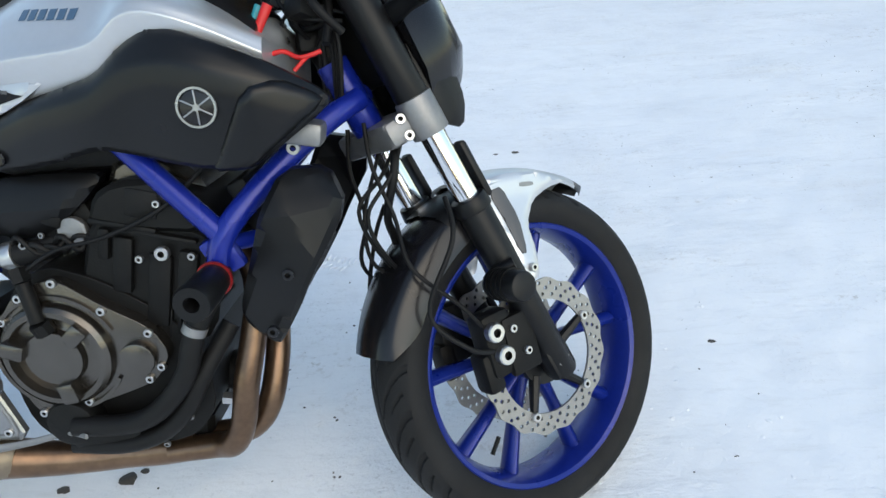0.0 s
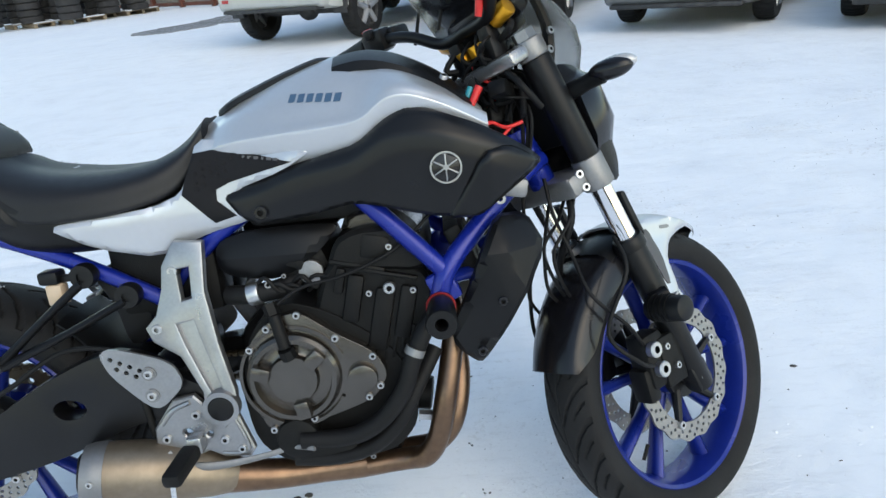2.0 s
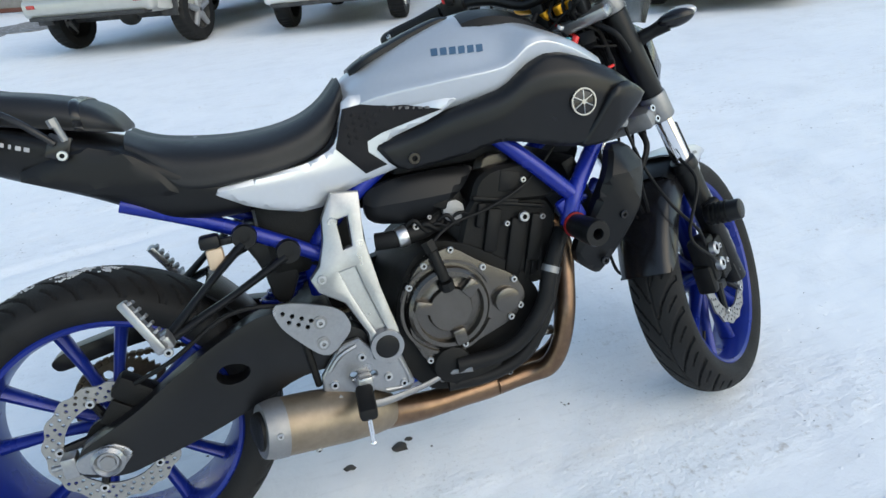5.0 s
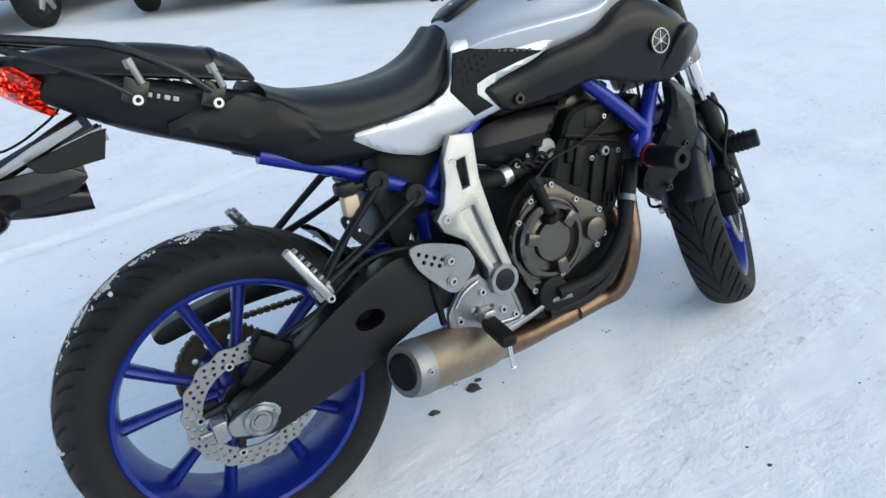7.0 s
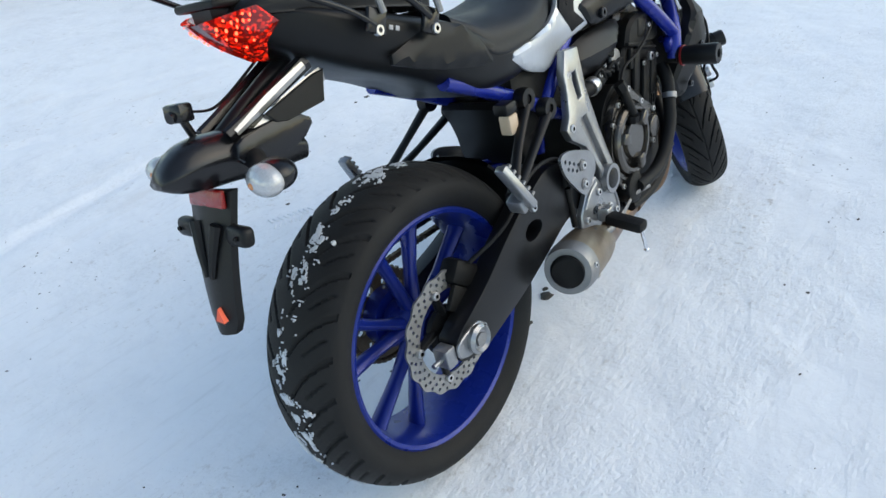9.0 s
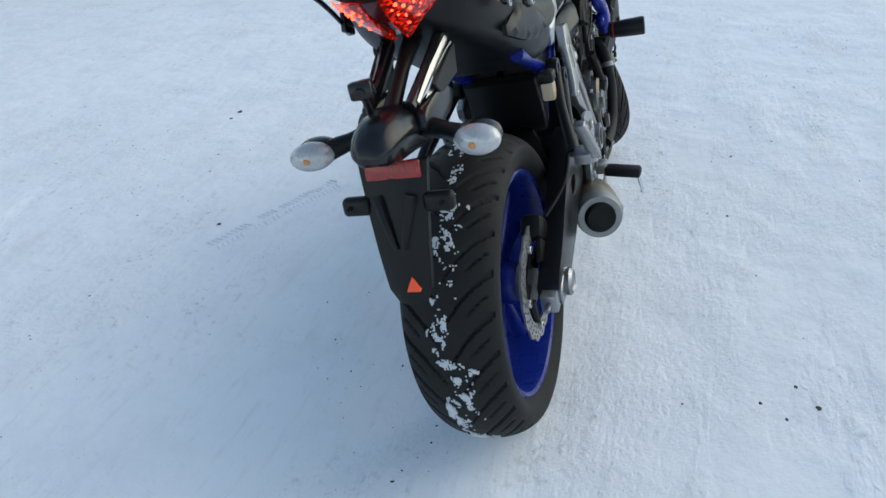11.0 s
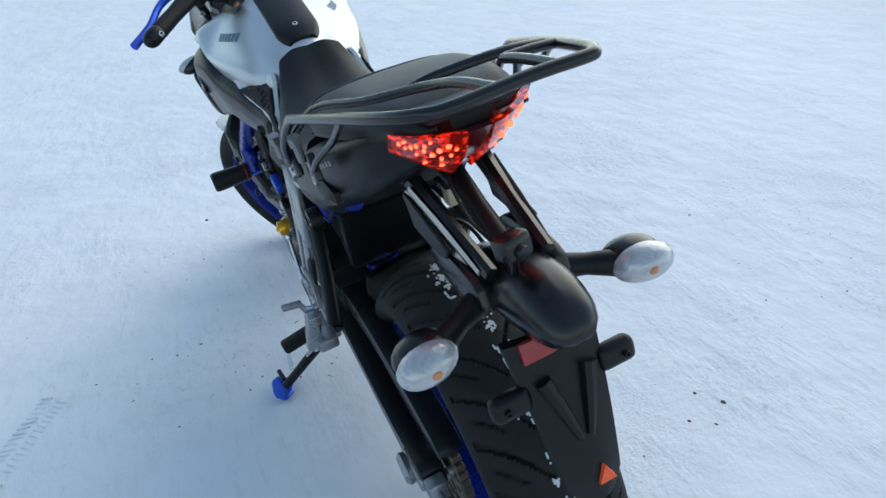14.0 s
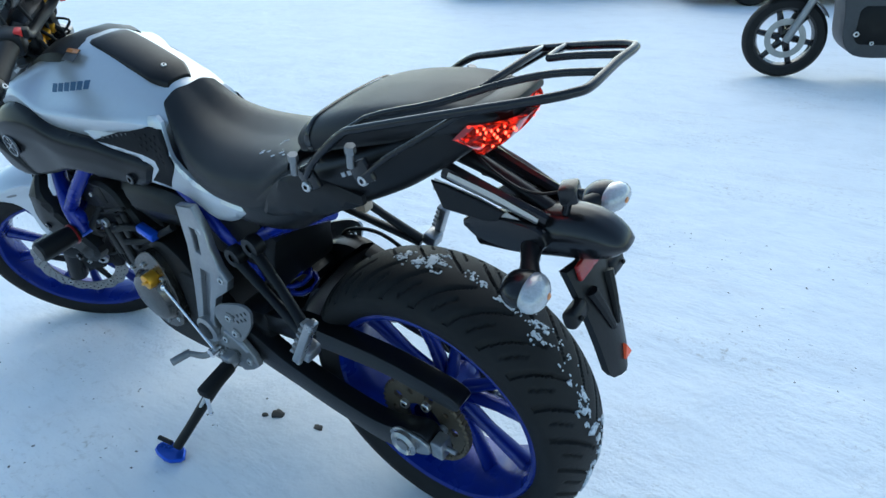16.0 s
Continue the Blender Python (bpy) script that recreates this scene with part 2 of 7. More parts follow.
def spline(points, samples=6):
    pts = [Vector(p) for p in points]
    if len(pts) < 3 or samples < 2:
        return pts
    out = []
    for i in range(len(pts) - 1):
        p0, p1, p2, p3 = pts[max(i - 1, 0)], pts[i], pts[i + 1], pts[min(i + 2, len(pts) - 1)]
        for k in range(samples):
            t = k / samples
            out.append(0.5 * (2 * p1 + (p2 - p0) * t + (2 * p0 - 5 * p1 + 4 * p2 - p3) * t * t + (3 * p1 - p0 - 3 * p2 + p3) * t**3))
    return out + [pts[-1]]


def loft(rings, cap=True):
    bm = bmesh.new()
    rows = [[bm.verts.new(p) for p in ring] for ring in rings]
    k = len(rows[0])
    for a, b in zip(rows, rows[1:]):
        for i in range(k):
            bm.faces.new((a[i], a[(i + 1) % k], b[(i + 1) % k], b[i]))
    if cap:
        bm.faces.new(rows[0])
        bm.faces.new(list(reversed(rows[-1])))
    return bm


def tube(points, r, seg=12, samples=6, flat=1.0):
    """A round bar along a smooth line; r is one radius or one for each point; flat squeezes it sideways."""
    path = spline(points, samples)
    n = len(points)
    radii = r if isinstance(r, (list, tuple)) else [r] * n
    rings, side = [], None
    for i, p in enumerate(path):
        d = (path[min(i + 1, len(path) - 1)] - path[max(i - 1, 0)]).normalized()
        if side is None:
            side = d.orthogonal().normalized() if abs(d.y) > 0.8 else Vector((0, 1, 0))
        side = (side - d * side.dot(d)).normalized()
        up = d.cross(side)
        s = i / (len(path) - 1) * (n - 1)
        k = min(int(s), n - 2)
        rad = radii[k] + (radii[k + 1] - radii[k]) * (s - k)
        rings.append([p + (side * math.cos(a) * flat + up * math.sin(a)) * rad for a in (2 * math.pi * j / seg for j in range(seg))])
    return loft(rings)


def rounded_box(centre, size, bevel=0.004, turn=(0, 0, 0), segments=2):
    bm = bmesh.new()
    bmesh.ops.create_cube(bm, size=1.0)
    bmesh.ops.scale(bm, vec=size, verts=bm.verts)
    bmesh.ops.bevel(bm, geom=bm.edges[:], offset=min(bevel, min(size) * 0.45), segments=segments, affect="EDGES", profile=0.5)
    bmesh.ops.transform(bm, matrix=pose(*centre, *turn), verts=bm.verts)
    return bm


def rod(a, b, r, r2=None, seg=20, bevel=0.0):
    a, b = Vector(a), Vector(b)
    bm = bmesh.new()
    bmesh.ops.create_cone(bm, cap_ends=True, segments=seg, radius1=r, radius2=r if r2 is None else r2, depth=(b - a).length)
    if bevel:
        rim = [e for e in bm.edges if any(len(f.verts) > 4 for f in e.link_faces)]
        bmesh.ops.bevel(bm, geom=rim, offset=bevel, segments=2, affect="EDGES", profile=0.5)
    m = Matrix.Translation((a + b) / 2) @ (b - a).to_track_quat("Z", "Y").to_matrix().to_4x4()
    bmesh.ops.transform(bm, matrix=m, verts=bm.verts)
    return bm


def ball(centre, size, turn=(0, 0, 0), u=20, v=12):
    bm = bmesh.new()
    bmesh.ops.create_uvsphere(bm, u_segments=u, v_segments=v, radius=1.0)
    bmesh.ops.scale(bm, vec=size, verts=bm.verts)
    bmesh.ops.transform(bm, matrix=pose(*centre, *turn), verts=bm.verts)
    return bm


def lathe(profile, centre, seg=64, start=0.0, end=360.0, dent=None):
    """Profile of (radius, y) turned about the y axis through centre (x, y, z); dent(angle, i) lowers a radius."""
    whole = abs(end - start) >= 360
    count = seg if whole else seg + 1
    bm = bmesh.new()
    rows = []
    for j in range(count):
        a = radians(start + (end - start) * j / seg)
        row = []
        for i, (r, y) in enumerate(profile):
            q = r - (dent(a, i) if dent else 0)
            row.append(bm.verts.new((centre[0] + q * math.cos(a), centre[1] + y, centre[2] + q * math.sin(a))))
        rows.append(row)
    k = len(profile)
    for j in range(seg):
        a, b = rows[j], rows[(j + 1) % count]
        for i in range(k - 1 if not whole or profile[0] != profile[-1] else k - 1):
            bm.faces.new((a[i], a[i + 1], b[i + 1], b[i]))
    return bm


def smooth_outline(outline, rounds=2):
    pts = [Vector(p) for p in outline]
    for _ in range(rounds):
        out = []
        for a, b in zip(pts, pts[1:] + pts[:1]):
            out += [a * 0.8 + b * 0.2, a * 0.2 + b * 0.8]
        pts = out
    return pts


def circle(x, z, r, n=10):
    return [(x + r * math.cos(2 * math.pi * i / n), z + r * math.sin(2 * math.pi * i / n)) for i in range(n)]


def slab(outline, y0, y1, holes=(), bevel=0.003, rounds=1, seg=1):
    """A plate with holes, cut from an outline of (x, z), between two values of y."""
    loops = [smooth_outline(outline, rounds) if rounds else [Vector(p) for p in outline]] + [[Vector(p) for p in h] for h in holes]
    verts, edges = [], []
    for loop in loops:
        base = len(verts)
        verts += [Vector((p[0], p[1])) for p in loop]
        edges += [(base + i, base + (i + 1) % len(loop)) for i in range(len(loop))]
    co, ed, faces, *_ = delaunay_2d_cdt(verts, edges, [], 2 if holes else 1, 1e-6)
    if holes:
        def inside(p, loop):
            hit = False
            for a, b in zip(loop, loop[1:] + loop[:1]):
                if (a[1] > p[1]) != (b[1] > p[1]) and p[0] < (b[0] - a[0]) * (p[1] - a[1]) / (b[1] - a[1]) + a[0]:
                    hit = not hit
            return hit
        keep = []
        for f in faces:
            mid = sum((co[i] for i in f), Vector((0, 0))) / len(f)
            if inside(mid, loops[0]) and not any(inside(mid, h) for h in loops[1:]):
                keep.append(f)
        faces = keep
    bm = bmesh.new()
    vs = [bm.verts.new((p[0], y0, p[1])) for p in co]
    for f in faces:
        try:
            bm.faces.new([vs[i] for i in f])
        except ValueError:
            pass
    bmesh.ops.delete(bm, geom=[v for v in bm.verts if not v.link_faces], context="VERTS")
    rim = [e for e in bm.edges if len(e.link_faces) == 1]
    grown = bmesh.ops.extrude_face_region(bm, geom=bm.faces[:])
    moved = [g for g in grown["geom"] if isinstance(g, bmesh.types.BMVert)]
    for v in moved:
        v.co.y = y1
    bmesh.ops.recalc_face_normals(bm, faces=bm.faces)
    if bevel:
        sharp = [e for e in bm.edges if len(e.link_faces) == 2 and e.calc_face_angle(0) > 1.0 and abs(e.verts[0].co.y - e.verts[1].co.y) < 1e-6]
        bmesh.ops.bevel(bm, geom=sharp, offset=bevel, segments=seg, affect="EDGES", profile=0.5, clamp_overlap=True)
    return bm


def panel(outline, surface, side, thick=0.008, step=0.012, roll=0.006, edge=0.014, rounds=2):
    """A bent shell cut from an outline of (x, z): its outer face lies at y = side * surface(x, z), its rim is rolled in."""
    loop = smooth_outline(outline, rounds)
    fine = []
    for a, b in zip(loop, loop[1:] + loop[:1]):
        k = max(1, int((b - a).length / step))
        fine += [a + (b - a) * i / k for i in range(k)]
    m = len(fine)
    xs, zs = [p[0] for p in fine], [p[1] for p in fine]
    ax, az = np.array(xs), np.array(zs)
    pts = [Vector((p[0], p[1])) for p in fine]
    z, row = min(zs), 0
    while z < max(zs):
        x = min(xs) + (step / 2 if row % 2 else 0)
        while x < max(xs):
            if np.min((ax - x) ** 2 + (az - z) ** 2) > (step * 0.55) ** 2:
                pts.append(Vector((x, z)))
            x += step
        z += step * 0.87
        row += 1
    co, ed, faces, *_ = delaunay_2d_cdt(pts, [(i, (i + 1) % m) for i in range(m)], [], 1, 1e-7)
    bm = bmesh.new()
    vs = []
    for p in co:
        d = math.sqrt(np.min((ax - p[0]) ** 2 + (az - p[1]) ** 2))
        fall = roll * (1 - min(d / edge, 1)) ** 2
        vs.append(bm.verts.new((p[0], side * (surface(p[0], p[1]) - fall), p[1])))
    for f in faces:
        bm.faces.new([vs[i] for i in f])
    bmesh.ops.delete(bm, geom=[v for v in bm.verts if not v.link_faces], context="VERTS")
    grown = bmesh.ops.extrude_face_region(bm, geom=bm.faces[:])
    for g in grown["geom"]:
        if isinstance(g, bmesh.types.BMVert):
            g.co.y -= side * thick
    return bm


def along(table):
    """A smooth curve through (x, value) pairs."""
    xs, vs = np.array([t[0] for t in table], float), np.array([t[1] for t in table], float)

    def value(x):
        if x <= xs[0]:
            return float(vs[0])
        if x >= xs[-1]:
            return float(vs[-1])
        i = int(np.searchsorted(xs, x)) - 1
        t = (x - xs[i]) / (xs[i + 1] - xs[i])
        m0 = (vs[i + 1] - vs[max(i - 1, 0)]) / (xs[i + 1] - xs[max(i - 1, 0)])
        j = min(i + 2, len(xs) - 1)
        m1 = (vs[j] - vs[i]) / (xs[j] - xs[i])
        h = xs[i + 1] - xs[i]
        return float((2 * t**3 - 3 * t * t + 1) * vs[i] + (t**3 - 2 * t * t + t) * h * m0 + (-2 * t**3 + 3 * t * t) * vs[i + 1] + (t**3 - t * t) * h * m1)

    return value


def ring_body(xs, half, smooth=3):
    """A body along x, mirrored in y: half(x) gives (y, z) points from the top middle to the bottom middle."""
    rings = []
    for x in xs:
        pts = [Vector((0, y, z)) for y, z in half(x)]
        line = spline(pts, smooth)
        ring = [(x, p.y, p.z) for p in line] + [(x, -p.y, p.z) for p in reversed(line[1:-1])]
        rings.append(ring)
    return loft(rings)


def bolt_mesh():
    """A socket-head bolt of unit radius along +z."""
    rings = []
    for r, z in ((1, 0), (1, 0.75), (0.88, 0.9), (0.46, 0.9)):
        rings.append([(r * math.cos(a), r * math.sin(a), z) for a in (math.pi / 6 * i for i in range(12))])
    rings.append([(0.46 * math.cos(a), 0.46 * math.sin(a), 0.3) for a in (math.pi / 6 * i for i in range(12))])
    bm = loft(rings)
    bmesh.ops.recalc_face_normals(bm, faces=bm.faces)
    mesh = bpy.data.meshes.new("bolt")
    bm.to_mesh(mesh)
    bm.free()
    return mesh


BOLTS = {}


def bolt(parent, place, axis=(0, -1, 0), r=0.006, mat=None, turn=None, name="bolt"):
    mat = mat or STEEL
    if mat.name not in BOLTS:
        mesh = bolt_mesh()
        mesh.materials.append(mat)
        # The socket recess is coloured black, its shade painted in.
        mesh.materials.append(ENGINEB)
        for f in mesh.polygons:
            if f.center.z < 0.89 and math.hypot(f.center.x, f.center.y) < 0.47 and f.center.z > 0.1:
                f.material_index = 1
        mesh.polygons.foreach_set("use_smooth", [True] * len(mesh.polygons))
        mesh.set_sharp_from_angle(angle=radians(35))
        BOLTS[mat.name] = mesh
    ob = new(name, BOLTS[mat.name])
    ob.parent = parent
    m = Matrix.Translation(place) @ Vector(axis).to_track_quat("Z", "Y").to_matrix().to_4x4() @ Matrix.Scale(r, 4)
    ob.matrix_local = (turn @ m) if turn is not None else m
    return ob


# ---- ground ----
def ground_height(x, y):
    near = math.exp(-((x - 0.5) ** 2 + y**2) / 30)
    h = 0.010 * noise.noise((x * 1.3, y * 1.3, 0)) + 0.006 * noise.noise((x * 5, y * 5, 3)) * near + 0.0045 * noise.noise((x * 17, y * 17, 9)) * near
    # shallow furrows left by tyres
    d = (y - 1.77) - 0.196 * (x + 0.5)
    ends = max(0.0, 1 - ((x + 0.9) / 1.7) ** 4)
    h -= 0.018 * math.exp(-(d / 0.04) ** 2) * (0.7 + 0.3 * noise.noise((x * 3, 0, 5))) * ends
    h += 0.005 * math.exp(-((d - 0.07) / 0.03) ** 2) * ends
    for y0, slope in ((3.04, -0.736), (3.92, -0.69)):
        d = (y - y0 - slope * x) * 0.81
        fade = max(0.0, 1 - ((x - 0.2) / 1.5) ** 4)
        h -= 0.012 * math.exp(-(d / 0.05) ** 2) * fade * (0.6 + 0.6 * noise.noise((x * 2.5, y0, 5)))
        h += 0.005 * math.exp(-((d - 0.09) / 0.04) ** 2) * fade
    return h - 0.004


def build_ground():
    ax = sorted(set([round(-3 + 0.03 * i, 3) for i in range(234)] + [-400, -150, -60, -30, -18, -12, -9, -7, -5.5, -4.5, -3.7, 4.6, 5.4, 6.4, 7.6, 9, 12, 18, 30, 60, 150, 400]))
    ay = sorted(set([round(-2.4 + 0.03 * i, 3) for i in range(200)] + [-400, -150, -60, -30, -18, -12, -9, -7.5, -6, -5, -4.2, -3.5, -2.9, 4.2, 5, 5.8, 6.8, 8, 9.5, 11, 14, 18, 24, 32, 60, 150, 400]))
    verts = [(x, y, ground_height(x, y)) for y in ay for x in ax]
    k = len(ax)
    faces = [(j * k + i, j * k + i + 1, (j + 1) * k + i + 1, (j + 1) * k + i) for j in range(len(ay) - 1) for i in range(k - 1)]
    mesh = bpy.data.meshes.new("ground")
    mesh.from_pydata(verts, [], faces)
    ob = finish("ground", mesh, SNOW, None, angle=80)
    return tagged(ob, "packed bluish white snow with faint dirt and tyre marks", "snowy ground", kind="structure")


build_ground()

# ---- the motorcycle: x ahead, y to its own left, z up, leaning on its stand ----
LEANING = pose(0, -0.0518, 0, -10.0, 0, 0)
bike = new("motorcycle")
bike.matrix_world = LEANING
tagged(bike, "silver and black naked motorcycle with blue wheels on its side stand", "motorcycle")

REAR = (0.0, 0.0, 0.3155)
RAKE, STEER = radians(23.5), radians(38)
HEAD = Vector((1.350, 0, 0.266))
UPAXIS = Vector((-math.sin(RAKE), 0, math.cos(RAKE)))
AHEAD = Vector((math.cos(RAKE), 0, math.sin(RAKE)))
TURNED = Matrix.Translation(HEAD) @ Matrix.Rotation(STEER, 4, UPAXIS) @ Matrix.Translation(-HEAD)
FRONT = HEAD + AHEAD * 0.044


def on_axis(up, ahead=0.0, side=0.0):
    """A place beside the steering axis, before the bars are turned."""
    return HEAD + UPAXIS * up + AHEAD * ahead + Vector((0, side, 0))


def tyre(centre, radius, width, parent, turn, lugs):
    """A road tyre with slanting grooves cut into its crown."""
    n = 56
    half = width / 2
    prof = []
    for i in range(n + 1):
        u = -1 + 2 * i / n
        if abs(u) < 0.78:
            a = u / 0.78
            y, r = half * a * 0.985, radius - (radius - 0.245) * 0.52 * (1 - math.sqrt(max(0.0, 1 - (abs(a) * 0.93) ** 2))) / 0.632
        else:
            b = (abs(u) - 0.78) / 0.22
            top = radius - (radius - 0.245) * 0.52
            y = math.copysign(half * (0.985 + 0.05 * math.sin(b * math.pi) - 0.27 * b * b), u)
            r = top + (0.227 - top) * b
        prof.append((r, y))
    def cut(a, i):
        u = -1 + 2 * i / n
        v = abs(u) / 0.78
        if v > 0.93:
            return 0.0
        sgn = 1 if u > 0 else 0
        phase = (a / (2 * math.pi) * lugs + sgn * 0.5 + 1.9 * v - 0.55 * v * v) % 1.0
        deep = 0.0
        if 0.06 < v < 0.92 and abs(phase - 0.5) < 0.03 + 0.055 * v:
            deep = 0.0055
        if 0.50 < v < 0.86 and abs(phase - 0.98) < 0.05:
            deep = 0.0045
        if v < 0.035 and width < 0.15:
            deep = 0.003
        return deep
    bm = lathe(prof, centre, 720, dent=cut)
    return part("tyre", bm, RUBBER, parent, "black road tyre with slanting grooves", 50, turn)


def wheel(name, centre, radius, width, rim_half, turn, label, lugs):
    hub = new(name)
    hub.parent = bike
    tagged(hub, label)
    tyre(centre, radius, width, hub, turn, lugs)
    h = rim_half
    prof = [(0.224, -h), (0.231, -h - 0.004), (0.236, -h), (0.233, -h + 0.006), (0.227, -h + 0.014), (0.222, 0), (0.227, h - 0.014), (0.233, h - 0.006), (0.236, h), (0.231, h + 0.004), (0.224, h), (0.217, h * 0.7), (0.212, 0), (0.217, -h * 0.7), (0.224, -h)]
    part("rim", lathe(prof, centre, 120), RIMB, hub, "glossy blue cast rim", 30, turn)
    part("hub", join(lathe([(0.0, -0.055), (0.038, -0.055), (0.046, -0.04), (0.046, 0.04), (0.038, 0.055), (0.0, 0.055)], centre, 32)), RIMB, hub, "", 30, turn)
    for k in range(10):
        a = 2 * math.pi * (k // 2) / 5 + (0.19 if k % 2 else -0.19) + 0.32
        b = 2 * math.pi * (k // 2) / 5 + (0.27 if k % 2 else -0.27) + 0.32
        p0 = Vector(centre) + Vector((0.04 * math.cos(a), 0, 0.04 * math.sin(a)))
        p1 = Vector(centre) + Vector((0.115 * math.cos((a + b) / 2), 0, 0.115 * math.sin((a + b) / 2)))
        p2 = Vector(centre) + Vector((0.215 * math.cos(b), 0, 0.215 * math.sin(b)))
        part("spoke", tube([p0, p1, p2], [0.0135, 0.0105, 0.014], 10, 5, 1.5), RIMB, hub, "", 50, turn)
    return hub


def brake_disc(parent, centre, y, outer, inner, turn, petals=16, carrier=BLACKP):
    cx, cz = centre[0], centre[2]
    rim = []
    for i in range(192):
        a = 2 * math.pi * i / 192
        r = outer - 0.0052 * (0.5 + 0.5 * math.cos(a * petals))
        rim.append((cx + r * math.cos(a), cz + r * math.sin(a)))
    holes = [circle(cx, cz, inner, 48)]
    for i in range(petals * 2):
        for j, f in enumerate((0.22, 0.5, 0.74)):
            a = 2 * math.pi * (i + (0.5, 0.15, 0.75)[j]) / (petals * 2)
            r = inner + (outer - inner) * f
            holes.append(circle(cx + r * math.cos(a), cz + r * math.sin(a), 0.0036, 8))
    part("brake_disc", slab(rim, y - 0.0022, y + 0.0022, holes, 0, 0), DISC, parent, "drilled wave-edged steel brake disc", 30, turn)
    s = 0.010 if y < 0 else -0.010
    arms = []
    for i in range(5):
        a = 2 * math.pi * i / 5 + 0.3
        arms.append(tube([(cx + 0.04 * math.cos(a), y + s, cz + 0.04 * math.sin(a)), (cx + (inner + 0.006) * math.cos(a + 0.2), y, cz + (inner + 0.006) * math.sin(a + 0.2))], [0.011, 0.007], 8, 1))
    part("disc_carrier", join(lathe([(0.0, y + s - 0.006), (0.05, y + s - 0.006), (0.05, y + s + 0.006), (0.0, y + s + 0.006)], (cx, centre[1], cz), 32), *arms), carrier, parent, "", 30, turn)
    for i in range(5):
        a = 2 * math.pi * i / 5 + 0.5
        bolt(parent, (cx + (inner + 0.006) * math.cos(a), y - 0.003 if y < 0 else y + 0.003, cz + (inner + 0.006) * math.sin(a)), (0, -1 if y < 0 else 1, 0), 0.0085, STEEL, turn, "rivet")


rear_wheel = wheel("rear_wheel", REAR, 0.316, 0.184, 0.074, None, "wide rear tyre on a blue cast wheel, snow stuck in its tread", 26)
brake_disc(rear_wheel, REAR, -0.088, 0.1225, 0.085, None)
front_wheel = wheel("front_wheel", FRONT, 0.300, 0.122, 0.047, TURNED, "front tyre on a blue cast wheel turned to the left", 24)
brake_disc(front_wheel, FRONT, -0.060, 0.138, 0.100, TURNED)
brake_disc(front_wheel, FRONT, 0.060, 0.138, 0.100, TURNED)
part("axle_nut", join(rod(FRONT + Vector((0, -0.108, 0)), FRONT + Vector((0, -0.085, 0)), 0.013, seg=6), rod(FRONT + Vector((0, -0.09, 0)), FRONT + Vector((0, 0.10, 0)), 0.018)), DULLALU, front_wheel, "", 30, TURNED)
part("valve", rod(FRONT + Vector((-0.11, -0.01, -0.155)), FRONT + Vector((-0.092, -0.012, -0.128)), 0.004), ENGINEB, front_wheel, "", 30, TURNED)

# Snow caught in the rear tread: ragged patches along the crown.
crust = bmesh.new()
STEP = 0.0026
cells = {}
for i in range(int(radians(215) * 0.316 / STEP)):
    a = radians(75) + i * STEP / 0.316
    for j in range(-22, 23):
        y = j * STEP
        v = noise.noise((a * 5.5, y * 28, 1.0)) + 0.75 * noise.noise((a * 17, y * 75, 4.0)) + 0.55 * noise.noise((a * 60, y * 260, 7.0))
        mid = -0.006 + 0.016 * noise.noise((a * 3.1, 0.0, 2.0))
        if v > 0.17 + 520 * (y - mid) ** 2:
            cells[i, j] = 0.0012 + 0.0025 * min(1.0, v - 0.3)
corners = {}


def crust_corner(i, j, up):
    if (i, j, up) not in corners:
        a, y = radians(75) + (i - 0.5) * STEP / 0.316, (j - 0.5) * STEP
        lift = max([cells.get((i + p, j + q), 0.0) for p in (0, -1) for q in (0, -1)]) if up else -0.004
        r = 0.316 - 0.0584 * (1 - math.sqrt(1 - (y / 0.0906 * 0.93) ** 2)) + lift
        corners[i, j, up] = crust.verts.new((REAR[0] + r * math.cos(a), y, REAR[2] + r * math.sin(a)))
    return corners[i, j, up]


for i, j in cells:
    ring = ((i, j), (i + 1, j), (i + 1, j + 1), (i, j + 1))
    crust.faces.new([crust_corner(p, q, 1) for p, q in ring])
    for (e, g), near in zip(zip(ring, ring[1:] + ring[:1]), ((i, j - 1), (i + 1, j), (i, j + 1), (i - 1, j))):
        if near not in cells:
            crust.faces.new([crust_corner(*e, 1), crust_corner(*e, 0), crust_corner(*g, 0), crust_corner(*g, 1)])
tagged(part("snow_crust", crust, SNOWPATCH, rear_wheel, "white snow stuck in the tread", 70), kind="stuff")

# ---- tank ----
tank_top = along([(0.545, 0.888), (0.60, 0.922), (0.66, 0.946), (0.72, 0.966), (0.78, 0.982), (0.83, 0.986), (0.89, 0.978), (0.95, 0.952), (1.0, 0.918), (1.05, 0.868)])
tank_edge = along([(0.545, 0.840), (0.60, 0.858), (0.72, 0.868), (0.82, 0.874), (0.85, 0.882), (0.885, 0.906), (0.92, 0.910), (0.98, 0.888), (1.05, 0.848)])
tank_half = along([(0.545, 0.082), (0.60, 0.112), (0.66, 0.134), (0.72, 0.152), (0.80, 0.170), (0.88, 0.181), (0.95, 0.182), (1.0, 0.170), (1.05, 0.150)])


